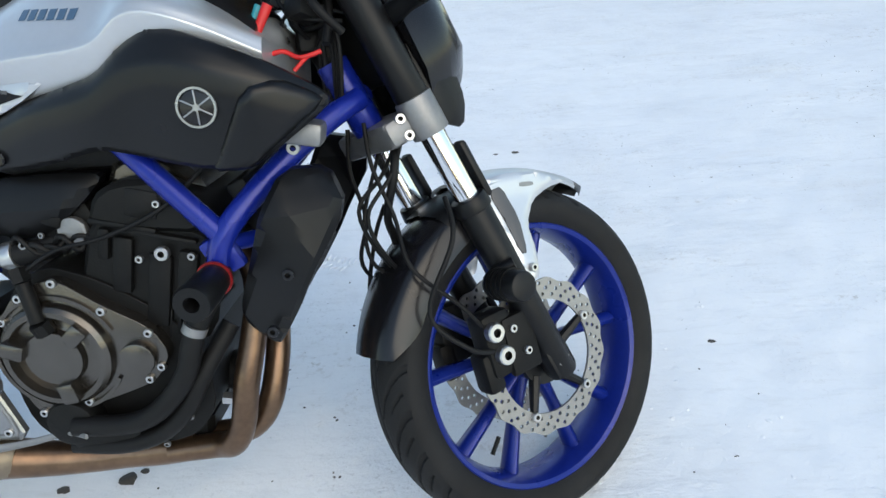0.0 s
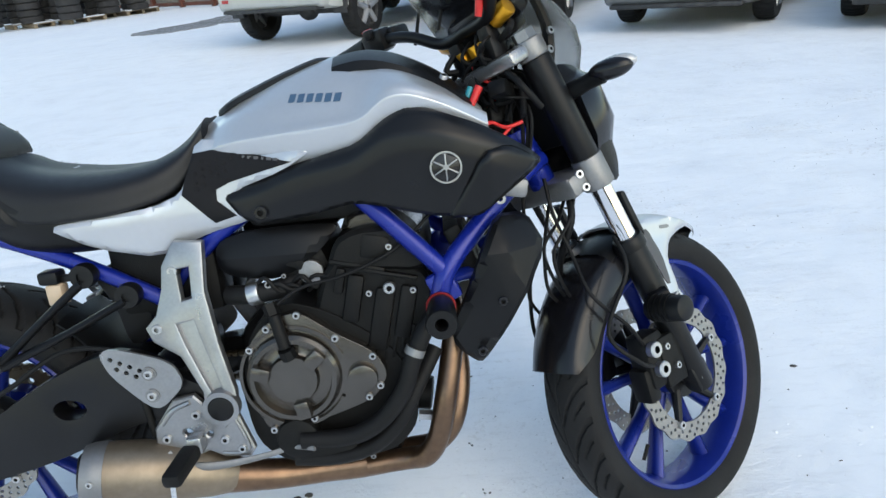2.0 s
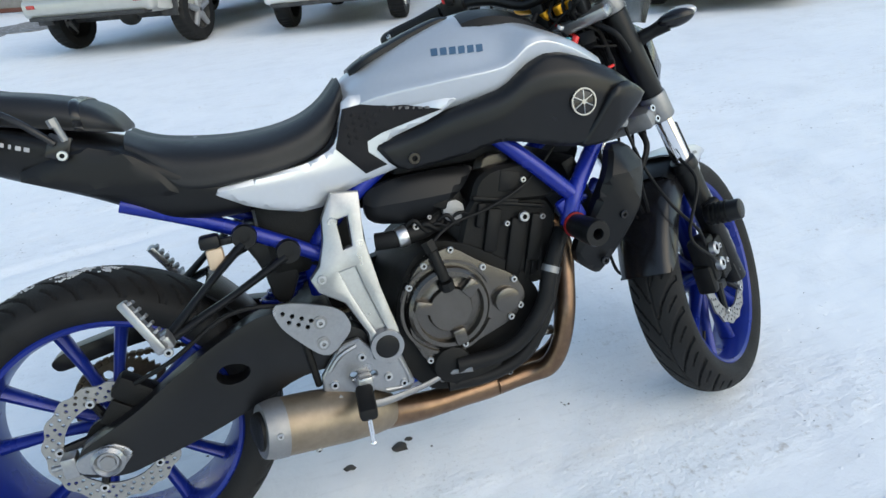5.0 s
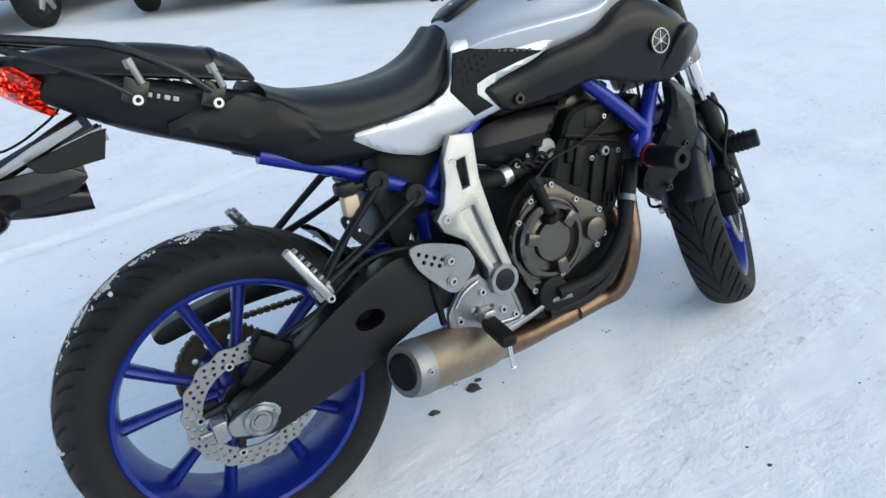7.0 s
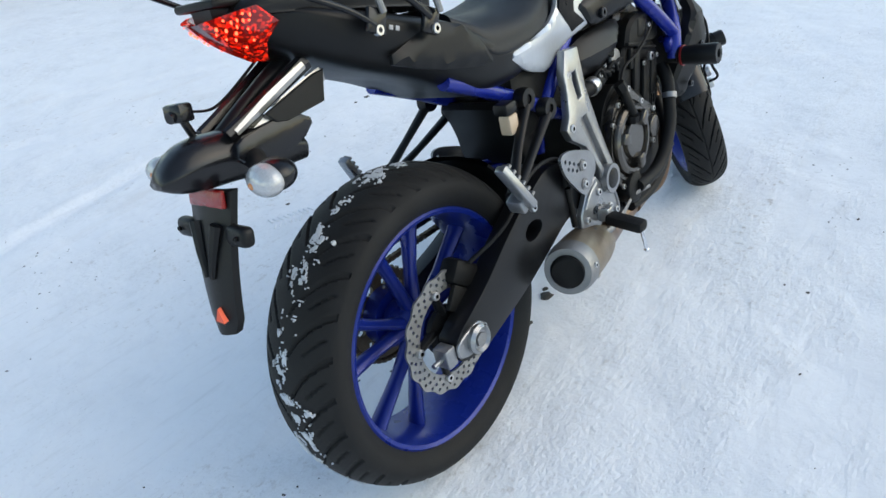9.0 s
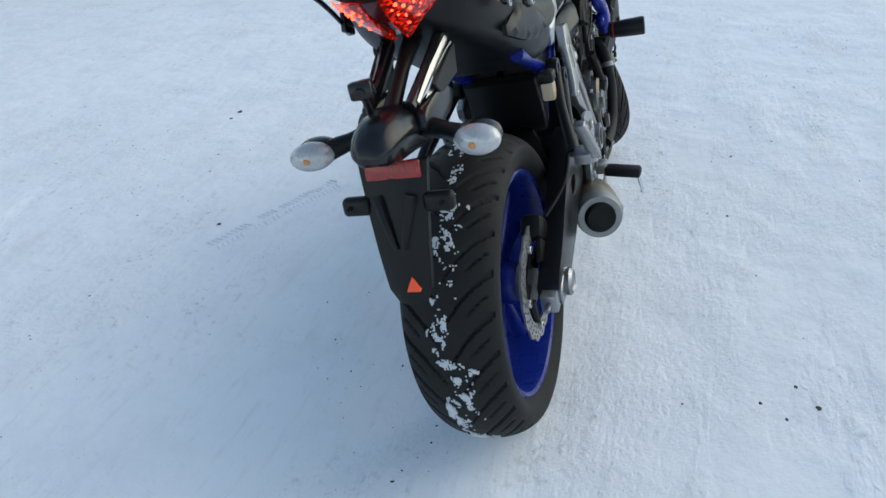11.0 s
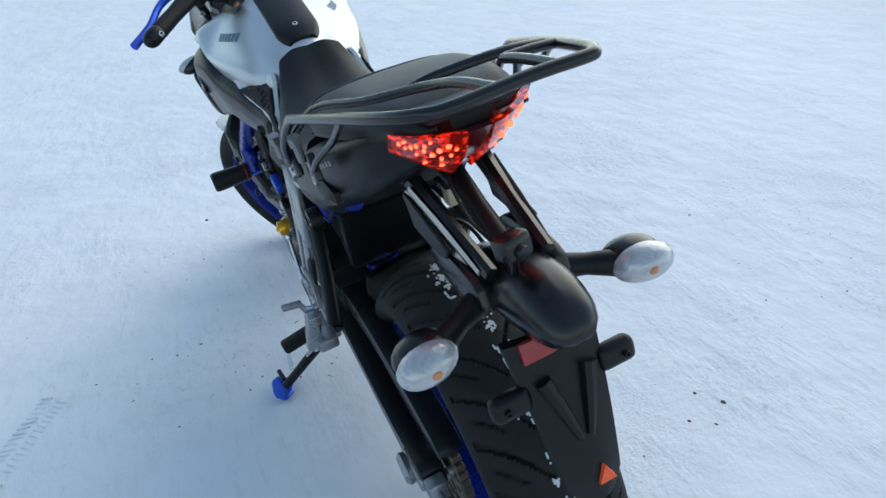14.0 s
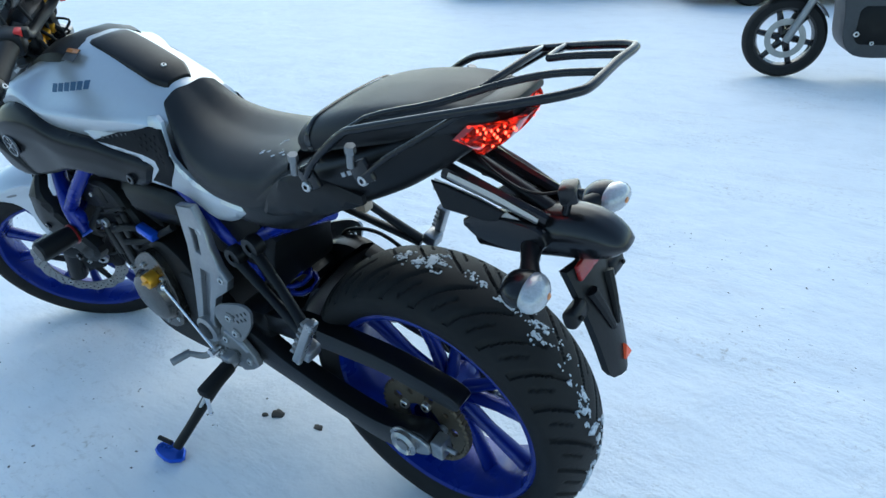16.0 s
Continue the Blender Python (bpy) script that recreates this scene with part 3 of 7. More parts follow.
def tank_section(x):
    zt, zc, w = tank_top(x), tank_edge(x), tank_half(x)
    k = w / 0.18
    mid = zc + (zt - zc) * 0.58
    return [(0, zt), (0.040 * k, zt - 0.003), (0.072 * k, zt - 0.016), (0.122 * k, mid - 0.004), (w - 0.016, zc + 0.016), (w - 0.002, zc + 0.002), (w - 0.001, zc - 0.008), (w - 0.020, zc - 0.050), (w - 0.045, zc - 0.09), (w * 0.5, 0.735), (0, 0.73)]


fuel_tank = part("fuel_tank", ring_body([0.545 + 0.505 * i / 42 for i in range(43)], tank_section, 4), SILVER, bike, "matt silver fuel tank with sharp side crease", 50)


tank_tree = BVHTree.FromPolygons([v.co[:] for v in fuel_tank.data.vertices], [f.vertices[:] for f in fuel_tank.data.polygons])


def decal_bar(parent, tree, s, x, z, w, h, slant, mat):
    """A slanted printed bar laid on a skin seen from the side s."""
    bm = bmesh.new()
    rows = []
    for j in range(4):
        row = []
        for i in range(4):
            q = Vector((x + w * (i / 3 - 0.5) + slant * (j / 3 - 0.5), s * 0.5, z + h * (j / 3 - 0.5)))
            spot, normal, *_ = tree.ray_cast(q, Vector((0, -s, 0)))
            row.append(bm.verts.new(spot + Vector((0, s * 0.0008, 0.0004))))
        rows.append(row)
    for r0, r1 in zip(rows, rows[1:]):
        for i in range(3):
            bm.faces.new((r0[i], r0[i + 1], r1[i + 1], r1[i]))
    grown = bmesh.ops.extrude_face_region(bm, geom=bm.faces[:])
    for g in grown["geom"]:
        if isinstance(g, bmesh.types.BMVert):
            g.co.y -= s * 0.0012
    return part("decal_bar", bm, mat, parent, "", 30)


pad_centre = []
for x in [0.575 + 0.225 * i / 14 for i in range(15)]:
    w = 0.045 if x > 0.60 else 0.028 + (x - 0.575) * 0.68
    if x > 0.78:
        w -= (x - 0.78) * 0.6
    z = tank_top(x) - 0.25 * max(0.0, x - 0.765)
    pad_centre.append([(x, -w, z - 0.010), (x, -w * 0.98, z + 0.000), (x, -w * 0.8, z + 0.0045), (x, 0, z + 0.006), (x, w * 0.8, z + 0.0045), (x, w * 0.98, z + 0.000), (x, w, z - 0.010)])
part("tank_pad", loft(pad_centre), BLACKP, fuel_tank, "black tank pad with a key screw", 40)
bolt(fuel_tank, (0.612, 0, tank_top(0.612) + 0.003), (-0.45, 0, 1), 0.0055, STEEL)
shroud = []
for x in [0.797 + 0.233 * i / 16 for i in range(17)]:
    z, w = tank_top(x) - 0.006 * max(0, 1 - (x - 0.797) / 0.05) - 0.009, 0.090 + 0.02 * math.sin((x - 0.80) * 11)
    shroud.append([(x, -w, z - 0.022), (x, -w * 0.92, z - 0.006), (x, -w * 0.5, z + 0.011), (x, 0, z + 0.014), (x, w * 0.5, z + 0.011), (x, w * 0.92, z - 0.006), (x, w, z - 0.022)])
part("tank_cap_cover", loft(shroud), BLACKP, fuel_tank, "black cover round the filler cap", 40)
for s in (-1, 1):
    bolt(fuel_tank, (0.985, s * 0.118, 0.926), (0.3, s * 0.5, 1), 0.007, STEEL)
    # the maker's word as plain slanted bars lying on the skin
    for k in range(6):
        decal_bar(fuel_tank, tank_tree, s, 0.728 + 0.0160 * k, 0.9195 - 0.065 * (0.016 * k), 0.0118, 0.0135, 0.004, LETTER)
part("warning_label", join(rounded_box((0.79, 0.0835, 0.967), (0.046, 0.0016, 0.030), 0.0006, (58, 0, 0))), GREYLET, fuel_tank, "small dark warning label with an orange edge", 30)
part("warning_strip", join(rounded_box((0.79, 0.0775, 0.9735), (0.042, 0.0018, 0.010), 0.0006, (58, 0, 0))), AMBER, fuel_tank, "orange strip", 30)

# ---- side skins ----
skin_half = along([(0.26, 0.140), (0.34, 0.136), (0.42, 0.126), (0.50, 0.112), (0.56, 0.110), (0.60, 0.116), (0.66, 0.131), (0.72, 0.150), (0.80, 0.168)])


def skin(x, z):
    lift = max(0.0, z - 0.80)
    return skin_half(x) + 0.002 - 0.22 * max(0, 0.74 - z) - 0.30 * lift + 0.0


cover_half = along([(0.56, 0.122), (0.65, 0.136), (0.72, 0.156), (0.80, 0.178), (0.88, 0.195), (0.95, 0.207), (1.0, 0.209), (1.06, 0.197), (1.12, 0.168)])
cover_crease = along([(0.56, 0.755), (0.65, 0.772), (0.72, 0.795), (0.82, 0.815), (0.88, 0.845), (0.95, 0.848), (1.02, 0.828), (1.12, 0.79)])


def cover_face(x, z):
    d = z - cover_crease(x)
    soft = 0.5 * (d + math.sqrt(d * d + 0.000008))
    low = 0.5 * (-d - 0.03 + math.sqrt((d + 0.03) ** 2 + 0.00002))
    return cover_half(x) - 0.62 * soft - 0.20 * low


COVER = [(0.581, 0.772), (0.62, 0.783), (0.668, 0.795), (0.715, 0.812), (0.775, 0.825), (0.831, 0.838), (0.874, 0.869), (0.912, 0.890), (0.946, 0.887), (1.028, 0.853), (1.072, 0.828), (1.116, 0.798), (1.134, 0.780), (1.112, 0.760), (1.06, 0.726), (1.019, 0.699), (0.936, 0.709), (0.837, 0.738), (0.807, 0.740), (0.735, 0.724), (0.645, 0.712), (0.612, 0.726)]
SKIN = [(0.274, 0.751), (0.377, 0.757), (0.461, 0.763), (0.508, 0.780), (0.528, 0.815), (0.545, 0.868), (0.60, 0.864), (0.70, 0.848), (0.76, 0.838), (0.70, 0.805), (0.60, 0.775), (0.64, 0.738), (0.625, 0.722), (0.535, 0.702), (0.451, 0.669), (0.350, 0.701)]
PAD = [(0.540, 0.846), (0.585, 0.850), (0.65, 0.836), (0.716, 0.818), (0.66, 0.806), (0.60, 0.792), (0.573, 0.781), (0.571, 0.762), (0.602, 0.733), (0.560, 0.722), (0.512, 0.778)]
SCOOP = [(0.965, 0.702), (0.995, 0.745), (1.035, 0.808), (1.075, 0.815), (1.110, 0.796), (1.128, 0.780), (1.05, 0.724), (1.02, 0.702)]
for s in (-1, 1):
    cover = part("side_cover", panel(COVER, cover_face, s, 0.010, 0.0065, 0.007, 0.011, 1), COVERM, bike, "matt black air-duct side cover with a round emblem", 24)
    part("duct_scoop", panel(SCOOP, lambda x, z: cover_face(x, z) + 0.004 + 0.012 * max(0.0, min(1.0, (x - 0.985) / 0.06)), s, 0.010, 0.007, 0.006, 0.008, 1), COVERM, cover, "", 50)
    bolt(cover, (0.650, s * (cover_face(0.65, 0.737) - 0.003), 0.737), (0, s, 0), 0.012, GLOSSB, name="screw")
    part("emblem_disc", rod((0.973, s * 0.200, 0.790), (0.973, s * 0.2085, 0.790), 0.0225, seg=32, bevel=0.001), GLOSSB, cover, "", 30)
    ring = lathe([(0.0228, -0.002), (0.0228, 0.002), (0.0258, 0.002), (0.0258, -0.002), (0.0228, -0.002)], (0.973, s * 0.2085, 0.790), 40)
    bars = [rounded_box((0.973, s * 0.2092, 0.790), (0.044, 0.002, 0.0024), 0.0008, (0, a, 0)) for a in (30, 90, 150)]
    part("emblem", join(ring, *bars, rod((0.973, s * 0.208, 0.79), (0.973, s * 0.2105, 0.79), 0.0045)), ALU, cover, "chrome ring emblem", 30)
    side_skin = part("side_skin", panel(SKIN, skin, s, 0.008, 0.009, 0.005, 0.010, 1), SILVER, bike, "silver side panel under the seat", 26)
    pad = part("knee_pad", panel(PAD, lambda x, z: skin(x, z) + 0.0045, s, 0.006, 0.009, 0.003, 0.006, 0), PADM, side_skin, "black dimpled rubber knee pad", 26)
    for i in range(9):
        for j in range(9):
            x, z = 0.528 + 0.0135 * i, 0.738 + 0.0135 * j + (0.0067 if i % 2 else 0)
            if z < 0.835 and x < 0.565 + (z - 0.79) * 1.4 and x > 0.53 + abs(z - 0.785) * 0.35 and not (x > 0.565 and z < 0.80):
                part("stud", rounded_box((x, s * (skin(x, z) + 0.0046), z), (0.0075, 0.0026, 0.0075), 0.001, (0, 45, 0), 1), PADM, pad, "", 30)
    for k, wd in enumerate((0.005, 0.008, 0.008, 0.004, 0.008, 0.008)):
        x, z = 0.632 + 0.0115 * k, 0.833 - 0.0016 * k
        part("decal_bar", rounded_box((x, s * (skin(x, z) + 0.0041), z), (wd, 0.0012, 0.005), 0.0003, (0, 8, 0)), GREYLET, pad, "", 30)

# ---- seats and tail ----
seat_top = along([(0.165, 0.868), (0.185, 0.856), (0.22, 0.843), (0.28, 0.832), (0.34, 0.826), (0.40, 0.827), (0.45, 0.835), (0.49, 0.850), (0.52, 0.870), (0.55, 0.900)])
seat_half = along([(0.165, 0.118), (0.22, 0.136), (0.30, 0.141), (0.38, 0.134), (0.45, 0.116), (0.50, 0.096), (0.53, 0.080), (0.55, 0.066)])
seat_low = along([(0.165, 0.828), (0.20, 0.80), (0.24, 0.762), (0.34, 0.756), (0.44, 0.765), (0.50, 0.787), (0.53, 0.825), (0.55, 0.865)])


def seat_section(x):
    t, w, b = seat_top(x), seat_half(x), seat_low(x)
    d = t - b
    return [(0, t), (w * 0.45, t + 0.002), (w * 0.78, t - 0.010 * min(1, d / 0.06)), (w * 0.96, t - d * 0.38), (w, t - d * 0.72), (w * 0.97, b), (w * 0.5, b - 0.004), (0, b - 0.006)]


seat = part("seat", ring_body([0.165 + 0.385 * i / 34 for i in range(35)], seat_section, 4), SEATM, bike, "black vinyl rider seat curved up to the tank", 50)
pil_top = along([(-0.190, 0.956), (-0.17, 0.970), (-0.13, 0.977), (-0.06, 0.973), (0.02, 0.960), (0.09, 0.941), (0.13, 0.923), (0.153, 0.902), (0.164, 0.882)])
pil_low = along([(-0.190, 0.948), (-0.17, 0.945), (0.0, 0.908), (0.13, 0.878), (0.164, 0.870)])
pil_half = along([(-0.190, 0.050), (-0.17, 0.070), (-0.10, 0.090), (0.0, 0.106), (0.09, 0.112), (0.13, 0.106), (0.153, 0.09), (0.164, 0.075)])


def pillion_section(x):
    t, w, b = pil_top(x), pil_half(x), pil_low(x)
    d = t - b
    return [(0, t), (w * 0.5, t - 0.002), (w * 0.82, t - d * 0.14), (w, t - d * 0.5), (w * 0.98, b + d * 0.1), (w * 0.9, b), (0, b)]


pillion = part("pillion_seat", ring_body([-0.190 + 0.354 * i / 30 for i in range(31)], pillion_section, 4), SEATM, bike, "black vinyl passenger seat with a strap across", 50)
flecks = []
rnd = random.Random(6)
for k in range(16):
    x, u = rnd.uniform(0.20, 0.30), rnd.uniform(0.15, 0.6)
    y = seat_half(x) * u
    flecks.append(ball((x, y, seat_top(x) + 0.0012 - 0.006 * max(0.0, u - 0.45)), (rnd.uniform(0.003, 0.009), rnd.uniform(0.0015, 0.003), 0.0009), (0, 0, rnd.uniform(50, 80)), 8, 6))
tagged(part("snow_flecks", join(*flecks), SNOWPATCH, seat, "thin flecks of snow", 60), kind="stuff")
strap = []
for x, lift in ((0.098, 0.001), (0.101, 0.0035), (0.109, 0.0035), (0.112, 0.001)):
    ring = [(x, y * 1.01, z + lift) for y, z in [(p.y, p.z) for p in spline([Vector((0, a, b)) for a, b in pillion_section(x)], 4)]]
    strap.append(ring + [(a, -y, z) for a, y, z in reversed(ring[1:-1])])
part("seat_strap", loft(strap, False), GLOSSB, pillion, "", 50)

tail_top = along([(-0.225, 0.974), (-0.18, 0.964), (-0.10, 0.940), (0.0, 0.906), (0.1, 0.872), (0.18, 0.840), (0.26, 0.790), (0.34, 0.745)])
tail_low = along([(-0.225, 0.958), (-0.18, 0.925), (-0.14, 0.893), (-0.10, 0.866), (-0.045, 0.832), (0.075, 0.775), (0.16, 0.728), (0.21, 0.700), (0.30, 0.690), (0.34, 0.690)])
tail_half = along([(-0.205, 0.024), (-0.18, 0.040), (-0.14, 0.067), (-0.10, 0.097), (0.0, 0.124), (0.1, 0.132), (0.2, 0.137), (0.28, 0.138), (0.34, 0.126)])


def tail_section(x):
    t, w, b = tail_top(x), tail_half(x), tail_low(x)
    d = t - b
    return [(0, t), (w * 0.7, t), (w * 0.97, t - d * 0.1), (w, t - d * 0.32), (w * 0.93, t - d * 0.7), (w * 0.72, b + d * 0.05), (w * 0.4, b), (0, b)]


tail = part("tail_fairing", ring_body([-0.205 + 0.545 * i / 34 for i in range(35)], tail_section, 3), BLACKP, bike, "matt black pointed tail fairing", 40)
for s in (-1, 1):
    for k, wd in enumerate((0.008, 0.008, 0.004, 0.008, 0.008)):
        x, z = -0.020 + 0.0115 * k, 0.888 - 0.0045 * k
        part("decal_bar", rounded_box((x, s * (tail_half(x) * 1.004), z), (wd, 0.0022, 0.007), 0.0004, (0, 22, 0)), PALELET, tail, "", 30)
    wing = [(-0.02, 0.83), (0.09, 0.785), (0.20, 0.757), (0.245, 0.752), (0.21, 0.80), (0.17, 0.838), (0.10, 0.862)]
    part("tail_side_panel", panel(wing, lambda x, z: tail_half(x) + 0.006 - 0.1 * max(0, 0.79 - z), s, 0.008, 0.014, 0.006, 0.012, 1), BLACKP, tail, "", 26)

tail_light = new("tail_light")
tail_light.parent = bike
tagged(tail_light, "lit red tail light in two slanting lobes")


def light_shell(rows):
    bm = bmesh.new()
    grid = [[bm.verts.new(p) for p in row] for row in rows]
    for a, b in zip(grid, grid[1:]):
        for i in range(len(a) - 1):
            bm.faces.new((a[i], a[i + 1], b[i + 1], b[i]))
    grown = bmesh.ops.extrude_face_region(bm, geom=bm.faces[:])
    for g in grown["geom"]:
        if isinstance(g, bmesh.types.BMVert):
            g.co.x += 0.012
    return bm


def lobe_point(s, u, v):
    """u: from the middle (0) to the outer corner (1); v: from top (0) to the lower tip (1)."""
    drop = v * (0.074 - 0.046 * u)
    y = (0.014 + 0.066 * u) * (1 - v) + (0.012 + 0.064 * u) * v
    z = 0.957 - 0.006 * (1 - u) - drop
    x = -0.224 + 0.042 * u * u + 1.08 * drop - 0.010 * math.sin(math.pi * v) * (1 - u)
    return Vector((x, s * y, z))


for s in (-1, 1):
    lobe = part("lobe", light_shell([[lobe_point(s, u / 8, v / 8) for u in range(9)] for v in range(9)]), REDL, tail_light, "glowing red lens", 40)
    for i, (u, v) in enumerate(((0.30, 0.22), (0.55, 0.12), (0.72, 0.26), (0.86, 0.14), (0.62, 0.40), (0.84, 0.42), (0.42, 0.34), (0.70, 0.60), (0.36, 0.58), (0.55, 0.84), (0.92, 0.27), (0.18, 0.30), (0.50, 0.50), (0.24, 0.46), (0.78, 0.34), (0.30, 0.78), (0.62, 0.24))):
        p = lobe_point(s, u, v) + Vector((-0.001, 0, 0))
        part("diode", ball(p, (0.0012, 0.0022 if i % 3 else 0.0036, 0.0018 if i % 2 else 0.0030), (0, 0, 0), 8, 6), LED, lobe, "", 60)
part("centre_lens", light_shell([[Vector((-0.2215 + 0.080 * v / 4 - 0.01 * math.sin(math.pi * v / 4), y * (1 - 0.35 * v / 4), 0.950 - 0.066 * v / 4)) for y in (-0.016, -0.008, 0, 0.008, 0.016)] for v in range(5)]), REDDARK, tail_light, "dark red ribbed middle lens", 40)
part("lamp_hood", rounded_box((-0.185, 0, 0.968), (0.060, 0.10, 0.012), 0.005, (0, 8, 0)), BLACKP, tail_light, "", 40)

# ---- luggage rack ----
rack = new("luggage_rack")
rack.parent = bike
tagged(rack, "black tubular steel luggage rack, chipped at the ends")
RR = 0.0058
part("outer_bar", tube([(0.075, 0.155, 0.872), (0.045, 0.158, 0.905), (-0.01, 0.150, 0.950), (-0.05, 0.147, 0.964), (-0.20, 0.128, 1.000), (-0.285, 0.112, 1.018), (-0.325, 0.093, 1.025), (-0.336, 0.070, 1.026), (-0.336, 0.0, 1.028), (-0.337, -0.050, 1.027), (-0.330, -0.062, 1.026), (-0.30, -0.074, 1.021), (-0.20, -0.100, 1.0), (-0.09, -0.122, 0.974), (-0.035, -0.135, 0.957), (0.03, -0.152, 0.915), (0.075, -0.155, 0.872)], RR, 12, 5), GLOSSB, rack, "", 50)
part("cross_bar", tube([(-0.178, 0.050, 0.996), (-0.190, 0.020, 1.004), (-0.195, -0.05, 1.006), (-0.185, -0.102, 0.997)], RR * 0.9, 10, 4), GLOSSB, rack, "", 50)
part("cross_bar", tube([(-0.232, -0.030, 1.012), (-0.228, -0.06, 1.010), (-0.225, -0.092, 1.006)], RR * 0.9, 10, 4), GLOSSB, rack, "", 50)
part("long_bar", tube([(-0.334, -0.028, 1.027), (-0.27, -0.030, 1.019), (-0.232, -0.030, 1.012)], RR * 0.85, 10, 4), GLOSSB, rack, "", 50)
part("long_bar", tube([(-0.334, 0.030, 1.027), (-0.27, 0.034, 1.019), (-0.205, 0.044, 1.003), (-0.13, 0.085, 0.984), (-0.03, 0.118, 0.962), (0.03, 0.146, 0.918)], RR * 0.85, 10, 4), GLOSSB, rack, "", 50)
for s in (-1, 1):
    part("stay_bar", tube([(-0.033, s * 0.145, 0.888), (-0.07, s * 0.140, 0.918), (-0.13, s * 0.128 if s > 0 else -0.122, 0.955), (-0.20, s * 0.126 if s > 0 else -0.100, 0.998)], RR * 0.75, 10, 5), GLOSSB, rack, "", 50)
    part("lug", rounded_box((0.077, s * 0.150, 0.866), (0.034, 0.010, 0.040), 0.003, (0, 25, 0)), GLOSSB, rack, "", 40)
    part("lug", rounded_box((-0.028, s * 0.142, 0.893), (0.036, 0.010, 0.036), 0.003, (0, 25, 0)), GLOSSB, rack, "", 40)
    for x, y, z in ((0.080, 0.152, 0.853), (-0.028, 0.140, 0.880)):
        bolt(rack, (x, s * y, z), (0, s, 0), 0.0085, STEEL)
        part("bolt_shank", join(rod((x + 0.012, s * (y + 0.010), z + 0.022), (x + 0.004, s * (y + 0.012), z + 0.052), 0.0055, seg=10), rod((x + 0.004, s * (y + 0.012), z + 0.046), (x + 0.001, s * (y + 0.013), z + 0.058), 0.0080, seg=6)), DULLALU, rack, "dull zinc bolt", 30)

# ---- rear mudguard ----
guard = new("rear_mudguard")
guard.parent = bike
tagged(guard, "black rear mudguard with number plate holder and red reflector")
for s in (-1, 1):
    part("stay", tube([(-0.098, s * 0.046, 0.862), (-0.17, s * 0.040, 0.835), (-0.255, s * 0.034, 0.806)], [0.015, 0.012, 0.011], 8, 4, 0.8), GLOSSB, guard, "", 35)
    part("stay_trim", tube([(-0.080, s * 0.054, 0.838), (-0.15, s * 0.049, 0.818), (-0.232, s * 0.044, 0.788)], [0.011, 0.013, 0.009], 4, 4, 0.35), STRIPM, guard, "grey metal strip", 30)
    part("stay_trim", tube([(-0.110, s * 0.057, 0.860), (-0.18, s * 0.050, 0.834), (-0.245, s * 0.044, 0.808)], [0.006, 0.008, 0.005], 4, 4, 0.35), STRIPM, guard, "grey metal strip", 30)
    fin = [(-0.077, 0.845), (-0.100, 0.843), (-0.200, 0.818), (-0.186, 0.801), (-0.166, 0.796), (-0.093, 0.800)]
    part("fin", slab(fin, s * 0.052, s * 0.058, (), 0.0015, 0), BLACKP, guard, "", 30)
part("stay_core", tube([(-0.10, 0, 0.866), (-0.17, 0, 0.84), (-0.25, 0, 0.80)], [0.014, 0.010, 0.012], 10, 4, 1.2), BLACKP, guard, "", 50)
stub_top = along([(-0.362, 0.783), (-0.345, 0.801), (-0.31, 0.816), (-0.26, 0.815), (-0.20, 0.800), (-0.13, 0.766)])
stub_low = along([(-0.362, 0.772), (-0.345, 0.760), (-0.31, 0.750), (-0.26, 0.742), (-0.20, 0.730), (-0.13, 0.722)])
stub_half = along([(-0.362, 0.016), (-0.345, 0.030), (-0.31, 0.039), (-0.26, 0.042), (-0.20, 0.040), (-0.13, 0.032)])


def stub_section(x):
    t, b, w = stub_top(x), stub_low(x), stub_half(x)
    m = (t + b) / 2
    return [(0, t), (w * 0.6, t - (t - b) * 0.08), (w, m + (t - b) * 0.1), (w * 0.92, m - (t - b) * 0.2), (w * 0.6, b), (0, b)]


part("lamp_housing", ring_body([-0.362 + 0.232 * i / 20 for i in range(21)], stub_section, 4), GLOSSB, guard, "rounded black plate-lamp housing", 50)
for s in (-1, 1):
    wing = [(-0.118, 0.782), (-0.150, 0.804), (-0.200, 0.806), (-0.255, 0.800), (-0.266, 0.772), (-0.215, 0.752), (-0.150, 0.758)]
    part("side_wing", slab(wing, s * 0.037, s * 0.056, (), 0.005, 1, 2), GLOSSB, guard, "", 35)
part("reflector", rounded_box((-0.3035, -0.003, 0.7335), (0.008, 0.088, 0.026), 0.003, (0, 15, 0)), REFL, guard, "red rectangular reflector", 35)
plate = bmesh.new()
rows = []
for t in [i / 10 for i in range(11)]:
    z = 0.742 - 0.205 * t
    x = -0.297 - 0.062 * t - 0.006 * math.sin(math.pi * t)
    w = 0.055 - 0.022 * t
    if t > 0.94:
        w -= 0.010
    rows.append([plate.verts.new((x + (0.004 if abs(k) == 2 else -0.003 * (2 - abs(k))), w * k / 2, z)) for k in (-2, -1, 0, 1, 2)])
for a, b in zip(rows, rows[1:]):
    for i in range(4):
        plate.faces.new((a[i], a[i + 1], b[i + 1], b[i]))
grown = bmesh.ops.extrude_face_region(plate, geom=plate.faces[:])
for g in grown["geom"]:
    if isinstance(g, bmesh.types.BMVert):
        g.co.x += 0.012
part("plate_flap", plate, BLACKP, guard, "long black plastic flap", 30)
